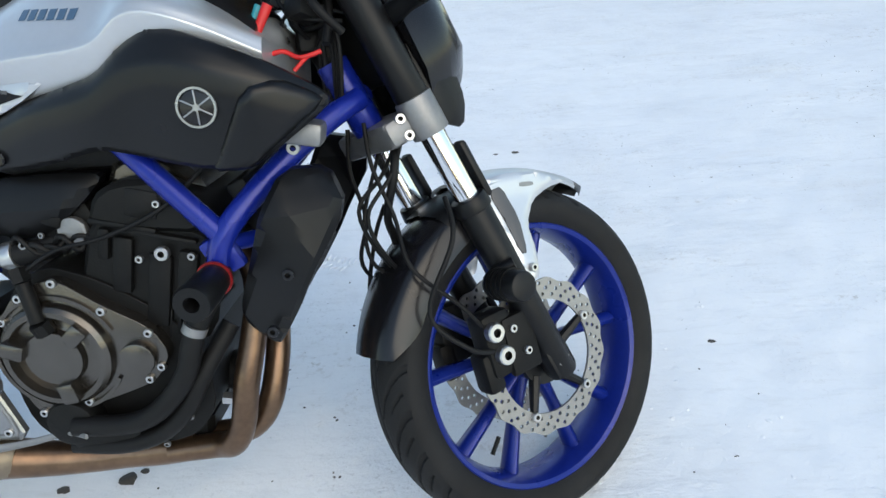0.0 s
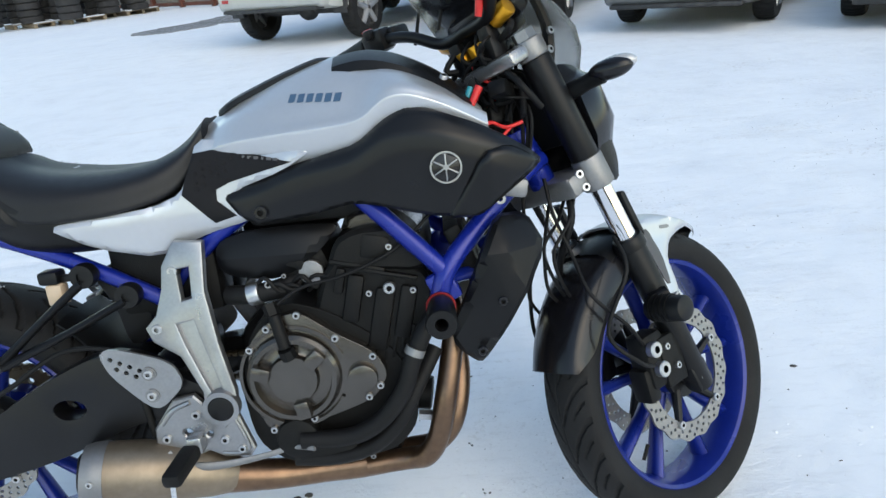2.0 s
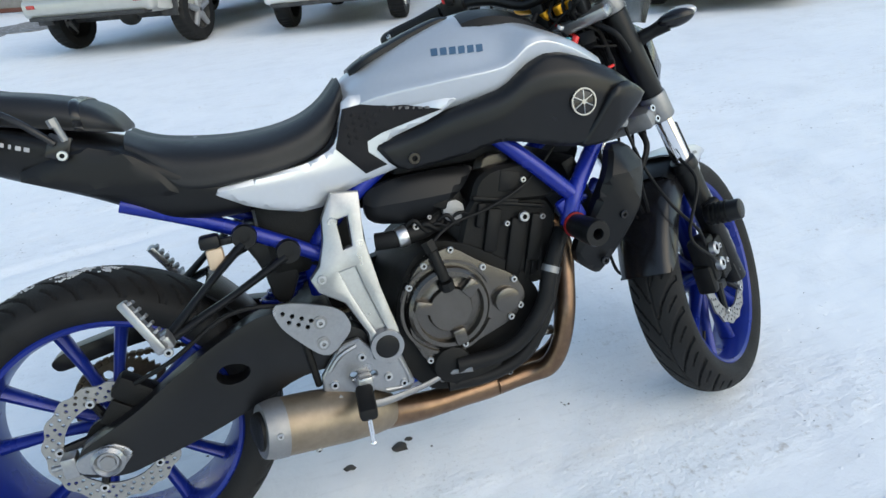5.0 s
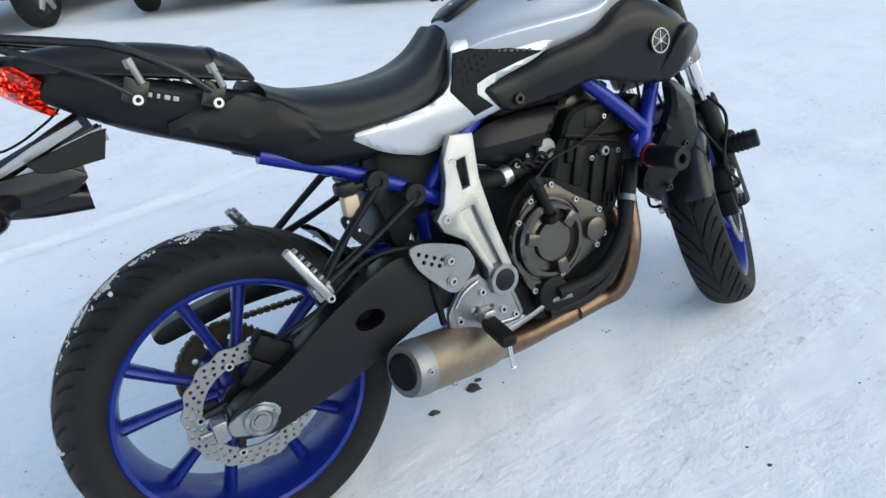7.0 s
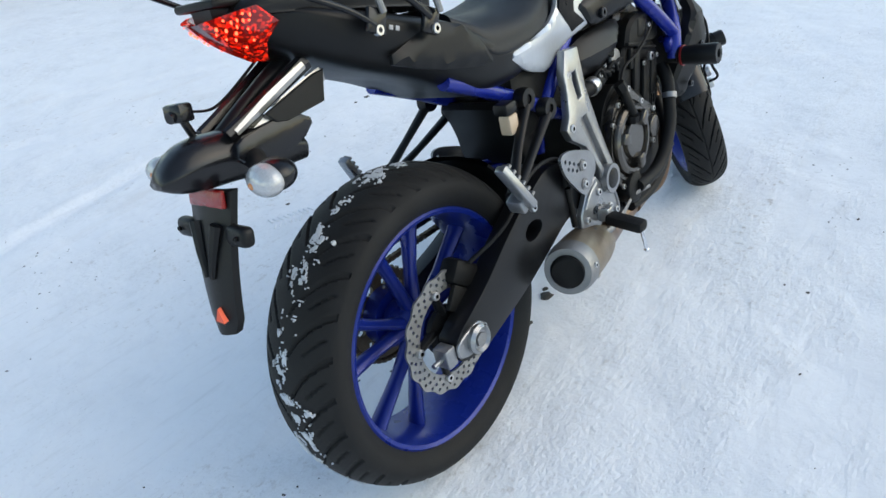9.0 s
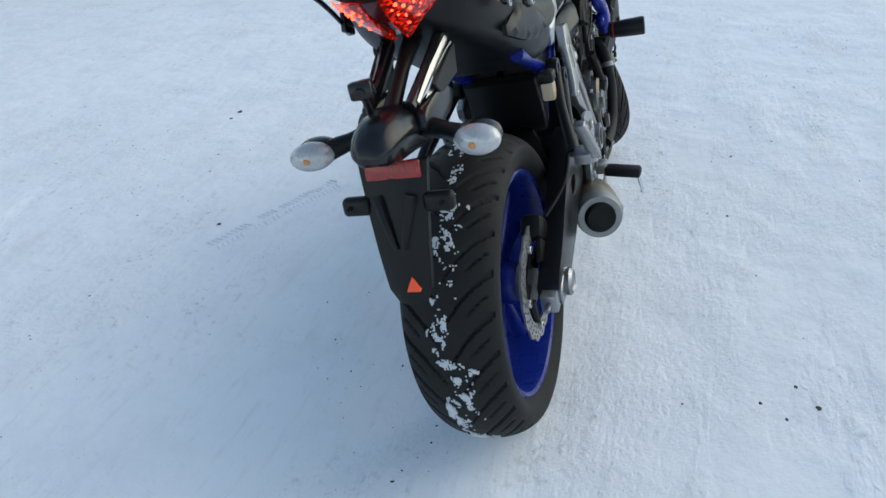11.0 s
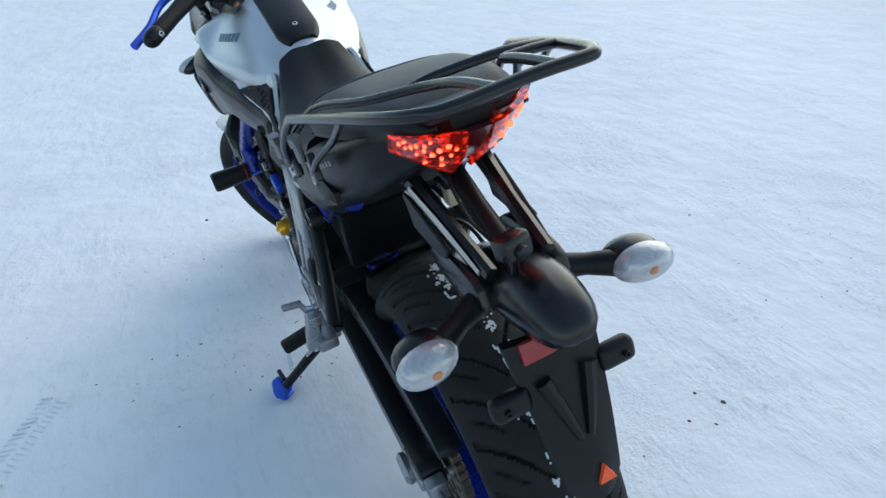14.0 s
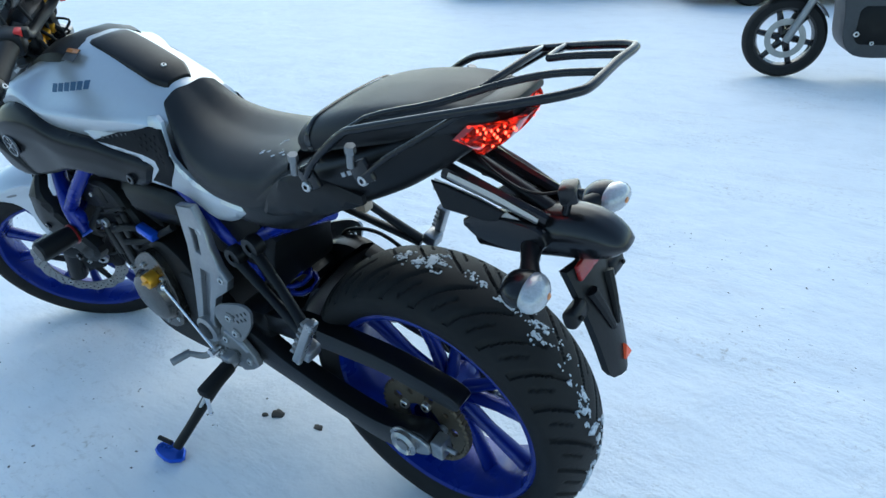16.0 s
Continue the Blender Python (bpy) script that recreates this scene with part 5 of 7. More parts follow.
for s in (-1, 1):
    bracket = new("footrest_bracket")
    bracket.parent = bike
    tagged(bracket, "cast aluminium footrest bracket with a drilled heel plate")
    bm = slab(ARM, -0.112, -0.132, (SLOT, POCKET), 0.004, 0, 2)
    for v in bm.verts:
        v.co.y = -s * (v.co.y - (0.69 - v.co.z) * 0.14) if s > 0 else v.co.y - (0.69 - v.co.z) * 0.14
    part("arm", bm, ALU, bracket, "", 30)
    inset = slab([(p[0] * 1.02 - 0.010, p[1] * 1.01 - 0.005) for p in POCKET], -0.110, -0.1205, (), 0, 0)
    for v in inset.verts:
        v.co.y = -s * (v.co.y - (0.69 - v.co.z) * 0.14) if s > 0 else v.co.y - (0.69 - v.co.z) * 0.14
    part("arm_pocket", inset, ALU, bracket, "", 30)
    part("pivot_cap", rod((0.528, s * 0.150, 0.399), (0.528, s * 0.182, 0.399), 0.0235, seg=28, bevel=0.004), BLACKP, bracket, "", 30)
    part("pivot_ring", lathe([(0.0235, -0.012), (0.0325, -0.012), (0.0325, 0.008), (0.0235, 0.012)], (0.528, s * 0.168, 0.399), 32), ALU, bracket, "", 30)
    part("mount_plate", slab(PLATE, s * 0.150, s * 0.166, (circle(0.455, 0.352, 0.008, 12), circle(0.493, 0.345, 0.006, 10)), 0.003, 0), ALU if s < 0 else DULLALU, bracket, "", 30)
    part("plate_rib", tube([(0.412, s * 0.166, 0.374), (0.436, s * 0.167, 0.400), (0.470, s * 0.166, 0.412)], 0.005, 8, 3), ALU, bracket, "", 40)
    part("plate_rib", tube([(0.545, s * 0.165, 0.370), (0.560, s * 0.166, 0.320), (0.552, s * 0.166, 0.302), (0.510, s * 0.165, 0.305)], 0.004, 8, 3), ALU, bracket, "", 40)
    drill = [circle(0.352 + 0.0155 * (k % 4) + (0.0075 if k > 3 else 0), 0.512 - 0.0085 * (k % 4) - (0.019 if k > 3 else 0), 0.0045, 8) for k in range(7)]
    heel = part("heel_plate", slab(HEEL, s * 0.168, s * 0.174, drill, 0.0, 2), ALU if s < 0 else DULLALU, bracket, "drilled aluminium heel plate", 30)
    for x, z, r in ((0.414, 0.479, 0.0085), (0.412, 0.437, 0.0085)):
        bolt(heel, (x, s * 0.173, z), (0, s, 0), r)
        part("washer_or_gap", rod((x, s * 0.172, z), (x, s * 0.1765, z), 0.0130, seg=20), DULLALU, heel, "", 30)
    for x, y, z, r in ((0.476, 0.1135 + 0.016, 0.650, 0.0095), (0.435, 0.133 + 0.013, 0.551, 0.0095), (0.477, 0.164, 0.387, 0.0085), (0.520, 0.164, 0.332, 0.0085), (0.548, 0.164, 0.310, 0.0075), (0.416, 0.164, 0.345, 0.0085)):
        bolt(bracket, (x, s * y, z), (0, s, 0), r)
        # Black ring: the shaded gap round the bolt head, put in as colour.
        part("washer_or_gap", rod((x, s * (y - 0.006), z), (x, s * (y + 0.0005), z), r * 1.28, seg=20), ENGINEB, bracket, "", 30)
    part("footrest_joint", rounded_box((0.472, s * 0.180, 0.338), (0.030, 0.030, 0.034), 0.006), ALU, bracket, "", 30)
    part("footrest", rounded_box((0.462, s * 0.232, 0.326), (0.034, 0.090, 0.026), 0.008, (s * -6, 0, s * 6)), HOSE, bracket, "black rubber footrest", 40)
    part("feeler_pin", join(rod((0.458, s * 0.268, 0.318), (0.456, s * 0.276, 0.268), 0.0045), ball((0.456, s * 0.276, 0.266), (0.006, 0.006, 0.006), u=10, v=8)), CHROME, bracket, "", 30)
part("brake_pedal", tube([(0.415, -0.178, 0.322), (0.44, -0.182, 0.298), (0.50, -0.180, 0.288), (0.58, -0.172, 0.292), (0.64, -0.168, 0.302), (0.685, -0.19, 0.308)], [0.009, 0.010, 0.008, 0.006, 0.005, 0.005], 10, 4, 0.55), DULLALU, bike, "aluminium rear brake pedal", 40)
part("brake_cylinder", join(rod((0.388, -0.150, 0.345), (0.380, -0.150, 0.440), 0.007), rounded_box((0.379, -0.148, 0.47), (0.022, 0.02, 0.05), 0.005)), ENGINEB, bike, "", 30)
part("shift_rod", join(rod((0.665, 0.165, 0.465), (0.520, 0.182, 0.352), 0.004), ball((0.665, 0.165, 0.465), (0.008, 0.008, 0.008), u=10, v=8), rod((0.52, 0.17, 0.345), (0.52, 0.195, 0.345), 0.011)), CHROME, bike, "thin bright gear linkage rod", 30)
part("shift_lever", join(tube([(0.520, 0.185, 0.345), (0.555, 0.195, 0.325), (0.60, 0.205, 0.322)], [0.009, 0.008, 0.006], 8, 4), rod((0.598, 0.200, 0.322), (0.612, 0.245, 0.320), 0.009, bevel=0.002)), DULLALU, bike, "gear lever with a rubber tip", 40)

for s in (-1, 1):
    hanger = new("passenger_footrest")
    hanger.parent = bike
    tagged(hanger, "black passenger footrest hanger with a ribbed aluminium peg")
    for (x, z) in ((0.318, 0.657), (0.388, 0.613)):
        part("eye", join(lathe([(0.009, -0.012), (0.021, -0.012), (0.023, 0.0), (0.021, 0.012), (0.009, 0.012)], (x, s * 0.126, z), 28), rod((x, s * 0.115, z), (x, s * 0.134, z), 0.010, seg=12)), BLACKP, hanger, "", 30)
    part("strut", tube([(0.312, s * 0.130, 0.645), (0.24, s * 0.148, 0.590), (0.165, s * 0.172, 0.528)], [0.0085, 0.0068, 0.009], 10, 4, 1.5), BLACKP, hanger, "", 40)
    part("strut", tube([(0.380, s * 0.130, 0.604), (0.28, s * 0.150, 0.562), (0.165, s * 0.174, 0.520)], [0.0085, 0.0068, 0.009], 10, 4, 1.5), BLACKP, hanger, "", 40)
    part("clevis", rounded_box((0.150, s * 0.195, 0.523), (0.034, 0.036, 0.030), 0.006, (0, -20, 0)), ALU, hanger, "", 30)
    peg = part("peg", rounded_box((0.130, s * 0.210, 0.562), (0.017, 0.024, 0.105), 0.005, (s * 10, -27, 0)), ALU, hanger, "ribbed aluminium peg", 30)
    for k in range(6):
        part("rib", rounded_box((0.121 + 0.0072 * k, s * (0.2035 + 0.0024 * k), 0.604 - 0.0132 * k), (0.010, 0.020, 0.0065), 0.0015, (s * 10, -27, 0), 1), DULLALU, peg, "", 30)
    bolt(hanger, (0.158, s * 0.214, 0.510), (0, s, 0), 0.008)
part("fluid_reservoir", rounded_box((0.262, -0.122, 0.628), (0.030, 0.028, 0.040), 0.006), TAN, bike, "translucent brake fluid reservoir", 40)
part("reservoir_cap", join(rounded_box((0.258, -0.122, 0.660), (0.036, 0.034, 0.024), 0.006), rounded_box((0.29, -0.12, 0.655), (0.04, 0.012, 0.014), 0.004)), BLACKP, bike, "", 40)

# ---- swingarm, chain ----
swing = new("swingarm")
swing.parent = bike
tagged(swing, "black boomerang swingarm with silver axle adjusters")
RIGHT = [(0.50, 0.430), (0.44, 0.462), (0.38, 0.500), (0.313, 0.512), (0.235, 0.482), (0.15, 0.440), (0.06, 0.385), (-0.02, 0.352), (-0.050, 0.335), (-0.052, 0.290), (0.02, 0.272), (0.075, 0.284), (0.18, 0.308), (0.262, 0.335), (0.375, 0.378), (0.50, 0.365)]
OPEN = [(0.238 + 0.030 * math.cos(q * math.pi / 8) * (1.15 if q < 5 or q > 12 else 0.9), 0.412 + 0.020 * math.sin(q * math.pi / 8)) for q in range(16)]
part("right_arm", slab(RIGHT, -0.104, -0.148, (OPEN,), 0.015, 2, 3), COVERM, swing, "", 30)
LEFT = [(0.50, 0.430), (0.42, 0.425), (0.334, 0.375), (0.20, 0.335), (0.064, 0.312), (-0.03, 0.350), (-0.052, 0.335), (-0.052, 0.288), (0.06, 0.258), (0.20, 0.282), (0.334, 0.316), (0.50, 0.350)]
part("left_arm", slab(LEFT, 0.106, 0.146, (), 0.012, 2, 3), COVERM, swing, "", 30)
GUARD = [(0.40, 0.455), (0.30, 0.475), (0.20, 0.480), (0.05, 0.478), (-0.09, 0.455), (-0.118, 0.437), (-0.105, 0.415), (-0.06, 0.422), (0.06, 0.440), (0.20, 0.435), (0.30, 0.418), (0.40, 0.415)]
part("chain_guard", slab(GUARD, 0.080, 0.120, (), 0.012, 2, 3), COVERM, swing, "long black chain guard", 30)
part("cross_tube", rounded_box((0.41, 0, 0.425), (0.085, 0.26, 0.085), 0.02), BLACKP, swing, "", 30)
part("shock_spring", tube([(0.34 + 0.10 * t / 60 * 1.2 + 0.032 * math.cos(t * 0.75), 0.02 + 0.034 * math.sin(t * 0.75), 0.475 + 0.10 * t / 60) for t in range(61)], 0.006, 8, 1), BLUE, swing, "blue rear shock spring", 60)
for s in (-1, 1):
    adj = part("axle_adjuster", slab([(0.032, 0.331), (0.013, 0.344), (-0.032, 0.338), (-0.054, 0.328), (-0.054, 0.303), (-0.024, 0.291), (0.020, 0.293), (0.042, 0.315)], s * 0.145, s * 0.153, (), 0.002, 1), ALU, swing, "silver axle adjuster plate", 30)
    part("axle_ring", lathe([(0.013, 0.0), (0.027, 0.0), (0.029, s * 0.010), (0.023, s * 0.016), (0.018, s * 0.010), (0.013, s * 0.010)], (0.0, s * 0.152, 0.3155), 36), ALU, swing, "", 30)
    part("axle_nut", rod((0, s * 0.150, 0.3155), (0, s * 0.166, 0.3155), 0.014, seg=6), DULLALU, swing, "", 30)
    part("adjuster_block", join(rounded_box((-0.066, s * 0.130, 0.315), (0.026, 0.034, 0.040), 0.004), rod((-0.074, s * 0.130, 0.315), (-0.100, s * 0.130, 0.315), 0.005)), ALU, swing, "", 30)
part("rear_caliper", join(rounded_box((0.065, -0.090, 0.405), (0.085, 0.045, 0.05), 0.012, (0, 40, 0)), rounded_box((0.03, -0.105, 0.37), (0.06, 0.012, 0.05), 0.004, (0, 40, 0))), ENGINEB, swing, "small black rear brake caliper", 30)
part("brake_hose", tube([(0.07, -0.115, 0.43), (0.15, -0.150, 0.470), (0.26, -0.152, 0.528), (0.36, -0.148, 0.515), (0.40, -0.146, 0.46)], 0.0045, 8, 6), HOSE, swing, "", 60)
rim_pts = []
for i in range(86):
    a = 2 * math.pi * i / 86
    r = 0.102 if i % 2 else 0.094
    rim_pts.append((REAR[0] + r * math.cos(a), REAR[2] + r * math.sin(a)))
cut = [circle(REAR[0], REAR[2], 0.040, 24)] + [circle(REAR[0] + 0.070 * math.cos(2 * math.pi * k / 10), REAR[2] + 0.070 * math.sin(2 * math.pi * k / 10), 0.011 if k % 2 else 0.007, 12) for k in range(10)]
part("sprocket", slab(rim_pts, 0.086, 0.094, cut, 0, 0), CHAINM, rear_wheel, "oily toothed rear sprocket", 30)
for k in range(5):
    a = 2 * math.pi * (k + 0.5) / 5
    bolt(rear_wheel, (REAR[0] + 0.048 * math.cos(a), 0.094, REAR[2] + 0.048 * math.sin(a)), (0, 1, 0), 0.010, STEEL, name="nut")
part("rim_carrier", lathe([(0.03, 0.05), (0.062, 0.05), (0.062, 0.086), (0.03, 0.086)], REAR, 32), RIMB, rear_wheel, "", 30)
links = []
def chain_link(x, z, ang):
    links.append(rounded_box((x, 0.090, z), (0.0145, 0.018, 0.011), 0.003, (0, ang, 0), 1))
for k in range(34):
    t = k / 34
    chain_link(0.005 + 0.50 * t, 0.3155 + 0.100 - 0.022 * t, 2.5)
    chain_link(0.005 + 0.50 * t, 0.3155 - 0.100 + 0.135 * t, -15)
for k in range(21):
    a = radians(92 + 8.6 * k)
    chain_link(REAR[0] + 0.100 * math.cos(a), REAR[2] + 0.100 * math.sin(a), -math.degrees(a) + 90)
tagged(part("drive_chain", join(*links), CHAINM, bike, "dull oily drive chain", 30), kind="stuff")
part("splash_guard", slab([(0.300, 0.655), (0.395, 0.640), (0.405, 0.560), (0.375, 0.500), (0.345, 0.505), (0.335, 0.580)], -0.085, 0.085, (), 0.012, 1, 2), BLACKP, bike, "black splash guard behind the rear shock", 40)
part("inner_fender", lathe([(0.330, -0.085), (0.340, -0.06), (0.343, 0.0), (0.340, 0.06), (0.330, 0.085), (0.325, 0.083), (0.336, 0.0), (0.325, -0.083), (0.330, -0.085)], REAR, 24, 5, 48), BLACKP, bike, "black inner mudguard over the rear tyre", 40)

# ---- side stand ----
stand = new("side_stand")
stand.parent = bike
tagged(stand, "black side stand with a blue foot plate, extended")
FOOT = Vector((0.640, 0.318, 0.072))
part("leg", tube([(0.552, 0.122, 0.262), (0.585, 0.190, 0.200), (0.615, 0.262, 0.130), (0.636, 0.312, 0.082)], [0.017, 0.014, 0.012, 0.012], 10, 4), BLACKP, stand, "", 40)
part("pivot", rounded_box((0.550, 0.118, 0.272), (0.055, 0.040, 0.060), 0.012), BLACKP, stand, "", 40)
part("foot_plate", slab([(0.600, 0.0), (0.632, 0.030), (0.690, 0.022), (0.705, 0.0), (0.690, -0.022), (0.630, -0.026)], -0.006, 0.006, (), 0.003, 1), ANOBLUE, stand, "blue anodised foot plate", 30, pose(0, 0.326, 0.0655, 90 + 10, 0, 0))
part("foot_cap", slab([(0.610, 0.0), (0.634, 0.022), (0.682, 0.016), (0.693, 0.0), (0.682, -0.016), (0.632, -0.019)], 0.006, 0.012, (), 0.003, 1), DULLALU, stand, "", 30, pose(0, 0.326, 0.0655, -90 + 10, 0, 0) @ Matrix.Diagonal((1, 1, -1, 1)))
part("foot_stud", rod((0.660, 0.312, 0.082), (0.700, 0.318, 0.086), 0.006), BLACKP, stand, "", 30)
part("stand_spring", tube([(0.545, 0.150, 0.27), (0.575, 0.195, 0.22), (0.60, 0.235, 0.165)], 0.006, 8, 4), STEEL, stand, "", 40)

# ---- front end, turned with the bars ----
fork = new("fork")
fork.parent = bike
tagged(fork, "black telescopic fork with bare chrome stanchions")
SIDE = 0.085
for s in (-1, 1):
    part("slider_leg", join(rod(on_axis(-0.03, 0.044, s * SIDE), on_axis(0.305, 0.044, s * SIDE), 0.0255, 0.0275, 24, 0.003), rod(on_axis(0.300, 0.044, s * SIDE), on_axis(0.325, 0.044, s * SIDE), 0.032, 0.029, 24, 0.003), rounded_box(on_axis(0.0, 0.044, s * SIDE), (0.052, 0.040, 0.065), 0.012, (0, -23.5, 0))), BLACKP, fork, "", 30, TURNED)
    part("stanchion", rod(on_axis(0.315, 0.044, s * SIDE), on_axis(0.50, 0.044, s * SIDE), 0.0205), CHROME, fork, "polished chrome tube", 40, TURNED)
    part("lower_clamp", join(rod(on_axis(0.438, 0.044, s * SIDE), on_axis(0.500, 0.044, s * SIDE), 0.030, bevel=0.003), rounded_box(on_axis(0.468, 0.010, s * (SIDE - 0.03)), (0.070, 0.060, 0.042), 0.008, (0, -23.5, 0))), DULLALU, fork, "grey cast clamp", 30, TURNED)
    for u in (0.455, 0.482):
        bolt(fork, on_axis(u, 0.006, s * (SIDE + 0.001)), (-0.3, s, 0), 0.0085, STEEL, TURNED)
    part("upper_sleeve", rod(on_axis(0.497, 0.044, s * SIDE), on_axis(0.700, 0.044, s * SIDE), 0.0265, 0.0275, 24, 0.003), BLACKP, fork, "", 30, TURNED)
    part("upper_clamp", rod(on_axis(0.700, 0.044, s * SIDE), on_axis(0.735, 0.044, s * SIDE), 0.028, bevel=0.004), DULLALU, fork, "", 30, TURNED)
    part("cap", rod(on_axis(0.735, 0.044, s * SIDE), on_axis(0.752, 0.044, s * SIDE), 0.021, seg=6), ALU, fork, "", 30, TURNED)
    part("brake_caliper", join(rounded_box(on_axis(0.095, -0.035, s * 0.070), (0.062, 0.052, 0.112), 0.014, (0, -8, 0)), rounded_box(on_axis(0.075, -0.005, s * 0.092), (0.060, 0.016, 0.10), 0.005, (0, -8, 0)), rounded_box(on_axis(0.06, -0.07, s * 0.065), (0.035, 0.045, 0.07), 0.01, (0, -8, 0))), ENGINEB, fork, "black four-piston brake caliper", 30, TURNED)
    for u, a in ((0.125, -0.043), (0.082, -0.046)):
        bolt(fork, on_axis(u, a, s * 0.096), (0, s, 0), 0.0160, STEEL, TURNED)
    bolt(fork, on_axis(0.108, -0.010, s * 0.100), (0, s, 0), 0.007, STEEL, TURNED)
    bolt(fork, on_axis(0.060, -0.005, s * 0.100), (0, s, 0), 0.007, STEEL, TURNED)
    part("fork_bobbin", join(rod(on_axis(0.19, 0.0, s * 0.100), on_axis(0.19, -0.002, s * 0.182), 0.024, seg=24, bevel=0.006), rod(on_axis(0.20, 0.01, s * 0.10), on_axis(0.20, 0.04, s * 0.12), 0.012)), BLACKP, fork, "", 30, TURNED)
    for k in range(4):
        part("bobbin_rib", rod(on_axis(0.19, 0.0, s * (0.112 + 0.012 * k)), on_axis(0.19, 0.0, s * (0.117 + 0.012 * k)), 0.0265, seg=24), ENGINEB, fork, "", 30, TURNED)
    part("brake_line", tube([on_axis(0.14, -0.05, s * 0.09), on_axis(0.20, -0.07, s * 0.10), on_axis(0.29, -0.10, s * 0.085), on_axis(0.36, -0.065, s * 0.05), on_axis(0.44, -0.05, s * 0.04), on_axis(0.50, -0.02, s * 0.03)], 0.0036, 8, 6), HOSE, fork, "", 60, TURNED)
    part("brake_line", tube([on_axis(0.10, -0.06, s * 0.10), on_axis(0.14, -0.10, s * 0.115), on_axis(0.22, -0.12, s * 0.10), on_axis(0.30, -0.04, s * 0.13), on_axis(0.35, 0.0, s * 0.10)], 0.004, 8, 6), HOSE, fork, "", 60, TURNED)
    part("guard_stub", rounded_box(on_axis(0.355, 0.078, s * SIDE), (0.014, 0.026, 0.10), 0.006, (0, -23.5, 0)), BLACKP, fork, "", 40, TURNED)
part("lower_yoke", rounded_box(on_axis(0.468, 0.012, 0), (0.075, 0.18, 0.042), 0.012, (0, -23.5, 0)), DULLALU, fork, "", 30, TURNED)
part("upper_yoke", rounded_box(on_axis(0.720, 0.018, 0), (0.080, 0.20, 0.026), 0.008, (0, -23.5, 0)), ALU, fork, "grey aluminium top yoke", 30, TURNED)
part("wiring_loom", tube([on_axis(0.47, 0.03, -0.02), on_axis(0.42, -0.03, -0.06), on_axis(0.36, -0.06, -0.02), on_axis(0.30, -0.05, 0.03), on_axis(0.22, -0.10, 0.0)], 0.007, 8, 6), HOSE, fork, "", 60, TURNED)
for k in range(3):
    r = random.Random(k)
    part("cable", tube([on_axis(0.46 + 0.02 * r.random(), 0.04, -0.05 + 0.03 * k), on_axis(0.42, -0.01 - 0.03 * r.random(), -0.06 + 0.03 * k), on_axis(0.37 + 0.03 * r.random(), -0.09 - 0.05 * r.random(), -0.05 + 0.02 * k), on_axis(0.30, -0.08 - 0.04 * r.random(), -0.03 + 0.015 * k), on_axis(0.22, -0.06, 0.0)], 0.0034, 8, 6), HOSE, fork, "", 60, TURNED)

front_guard = new("front_mudguard")
front_guard.parent = bike
tagged(front_guard, "black front mudguard with a silver top shield")
def arc(r, w, a, b, crown):
    prof = [(r - 0.055, -w - 0.004), (r - 0.018, -w), (r, -w * 0.72), (r + crown, 0), (r, w * 0.72), (r - 0.018, w), (r - 0.055, w + 0.004), (r - 0.057, w), (r - 0.021, w - 0.004), (r - 0.005, w * 0.7), (r + crown - 0.005, 0), (r - 0.005, -w * 0.7), (r - 0.021, -w + 0.004), (r - 0.057, -w), (r - 0.055, -w - 0.004)]
    return lathe(prof, FRONT, 30, a, b)
rear_rings = []
for i in range(25):
    a = 104 + 62 * i / 24
    w = 0.070 - 0.010 * (i / 24) ** 2
    hang = 0.055 * (1 - 0.75 * max(0.0, (i - 19) / 5) ** 2)
    ring = []
    for r, k in ((-hang, -1.04), (-0.018, -1.0), (-0.006, -0.86), (0.002, -0.6), (0.007, 0.0), (0.002, 0.6), (-0.006, 0.86), (-0.018, 1.0), (-hang, 1.04), (-hang - 0.002, 0.98), (-0.021, 0.94), (-0.010, 0.8), (-0.003, 0.55), (0.002, 0.0), (-0.003, -0.55), (-0.010, -0.8), (-0.021, -0.94), (-hang - 0.002, -0.98)):
        ring.append((FRONT.x + (0.316 + r) * math.cos(radians(a)), k * w, FRONT.z + (0.316 + r) * math.sin(radians(a))))
    rear_rings.append(ring)
part("rear_half", loft(rear_rings), GLOSSB, front_guard, "black rear half", 40, TURNED)
part("bridge", arc(0.322, 0.066, 92, 122, 0.006), BLACKP, front_guard, "", 40, TURNED)


def shield(angles, wide, lift):
    """A tapering shell over the tyre: half widths and lift above the guard along an arc."""
    rings = []
    for a in angles:
        w, up = wide(a), lift(a)
        ring = []
        for r, k in ((0.0, -1.0), (0.010, -0.8), (0.017, -0.4), (0.019, 0.0), (0.017, 0.4), (0.010, 0.8), (0.0, 1.0), (-0.004, 0.95), (0.005, 0.75), (0.012, 0.38), (0.014, 0.0), (0.012, -0.38), (0.005, -0.75), (-0.004, -0.95)):
            q = 0.316 + up + r
            ring.append((FRONT.x + q * math.cos(radians(a)), k * w, FRONT.z + q * math.sin(radians(a))))
        rings.append(ring)
    return loft(rings)


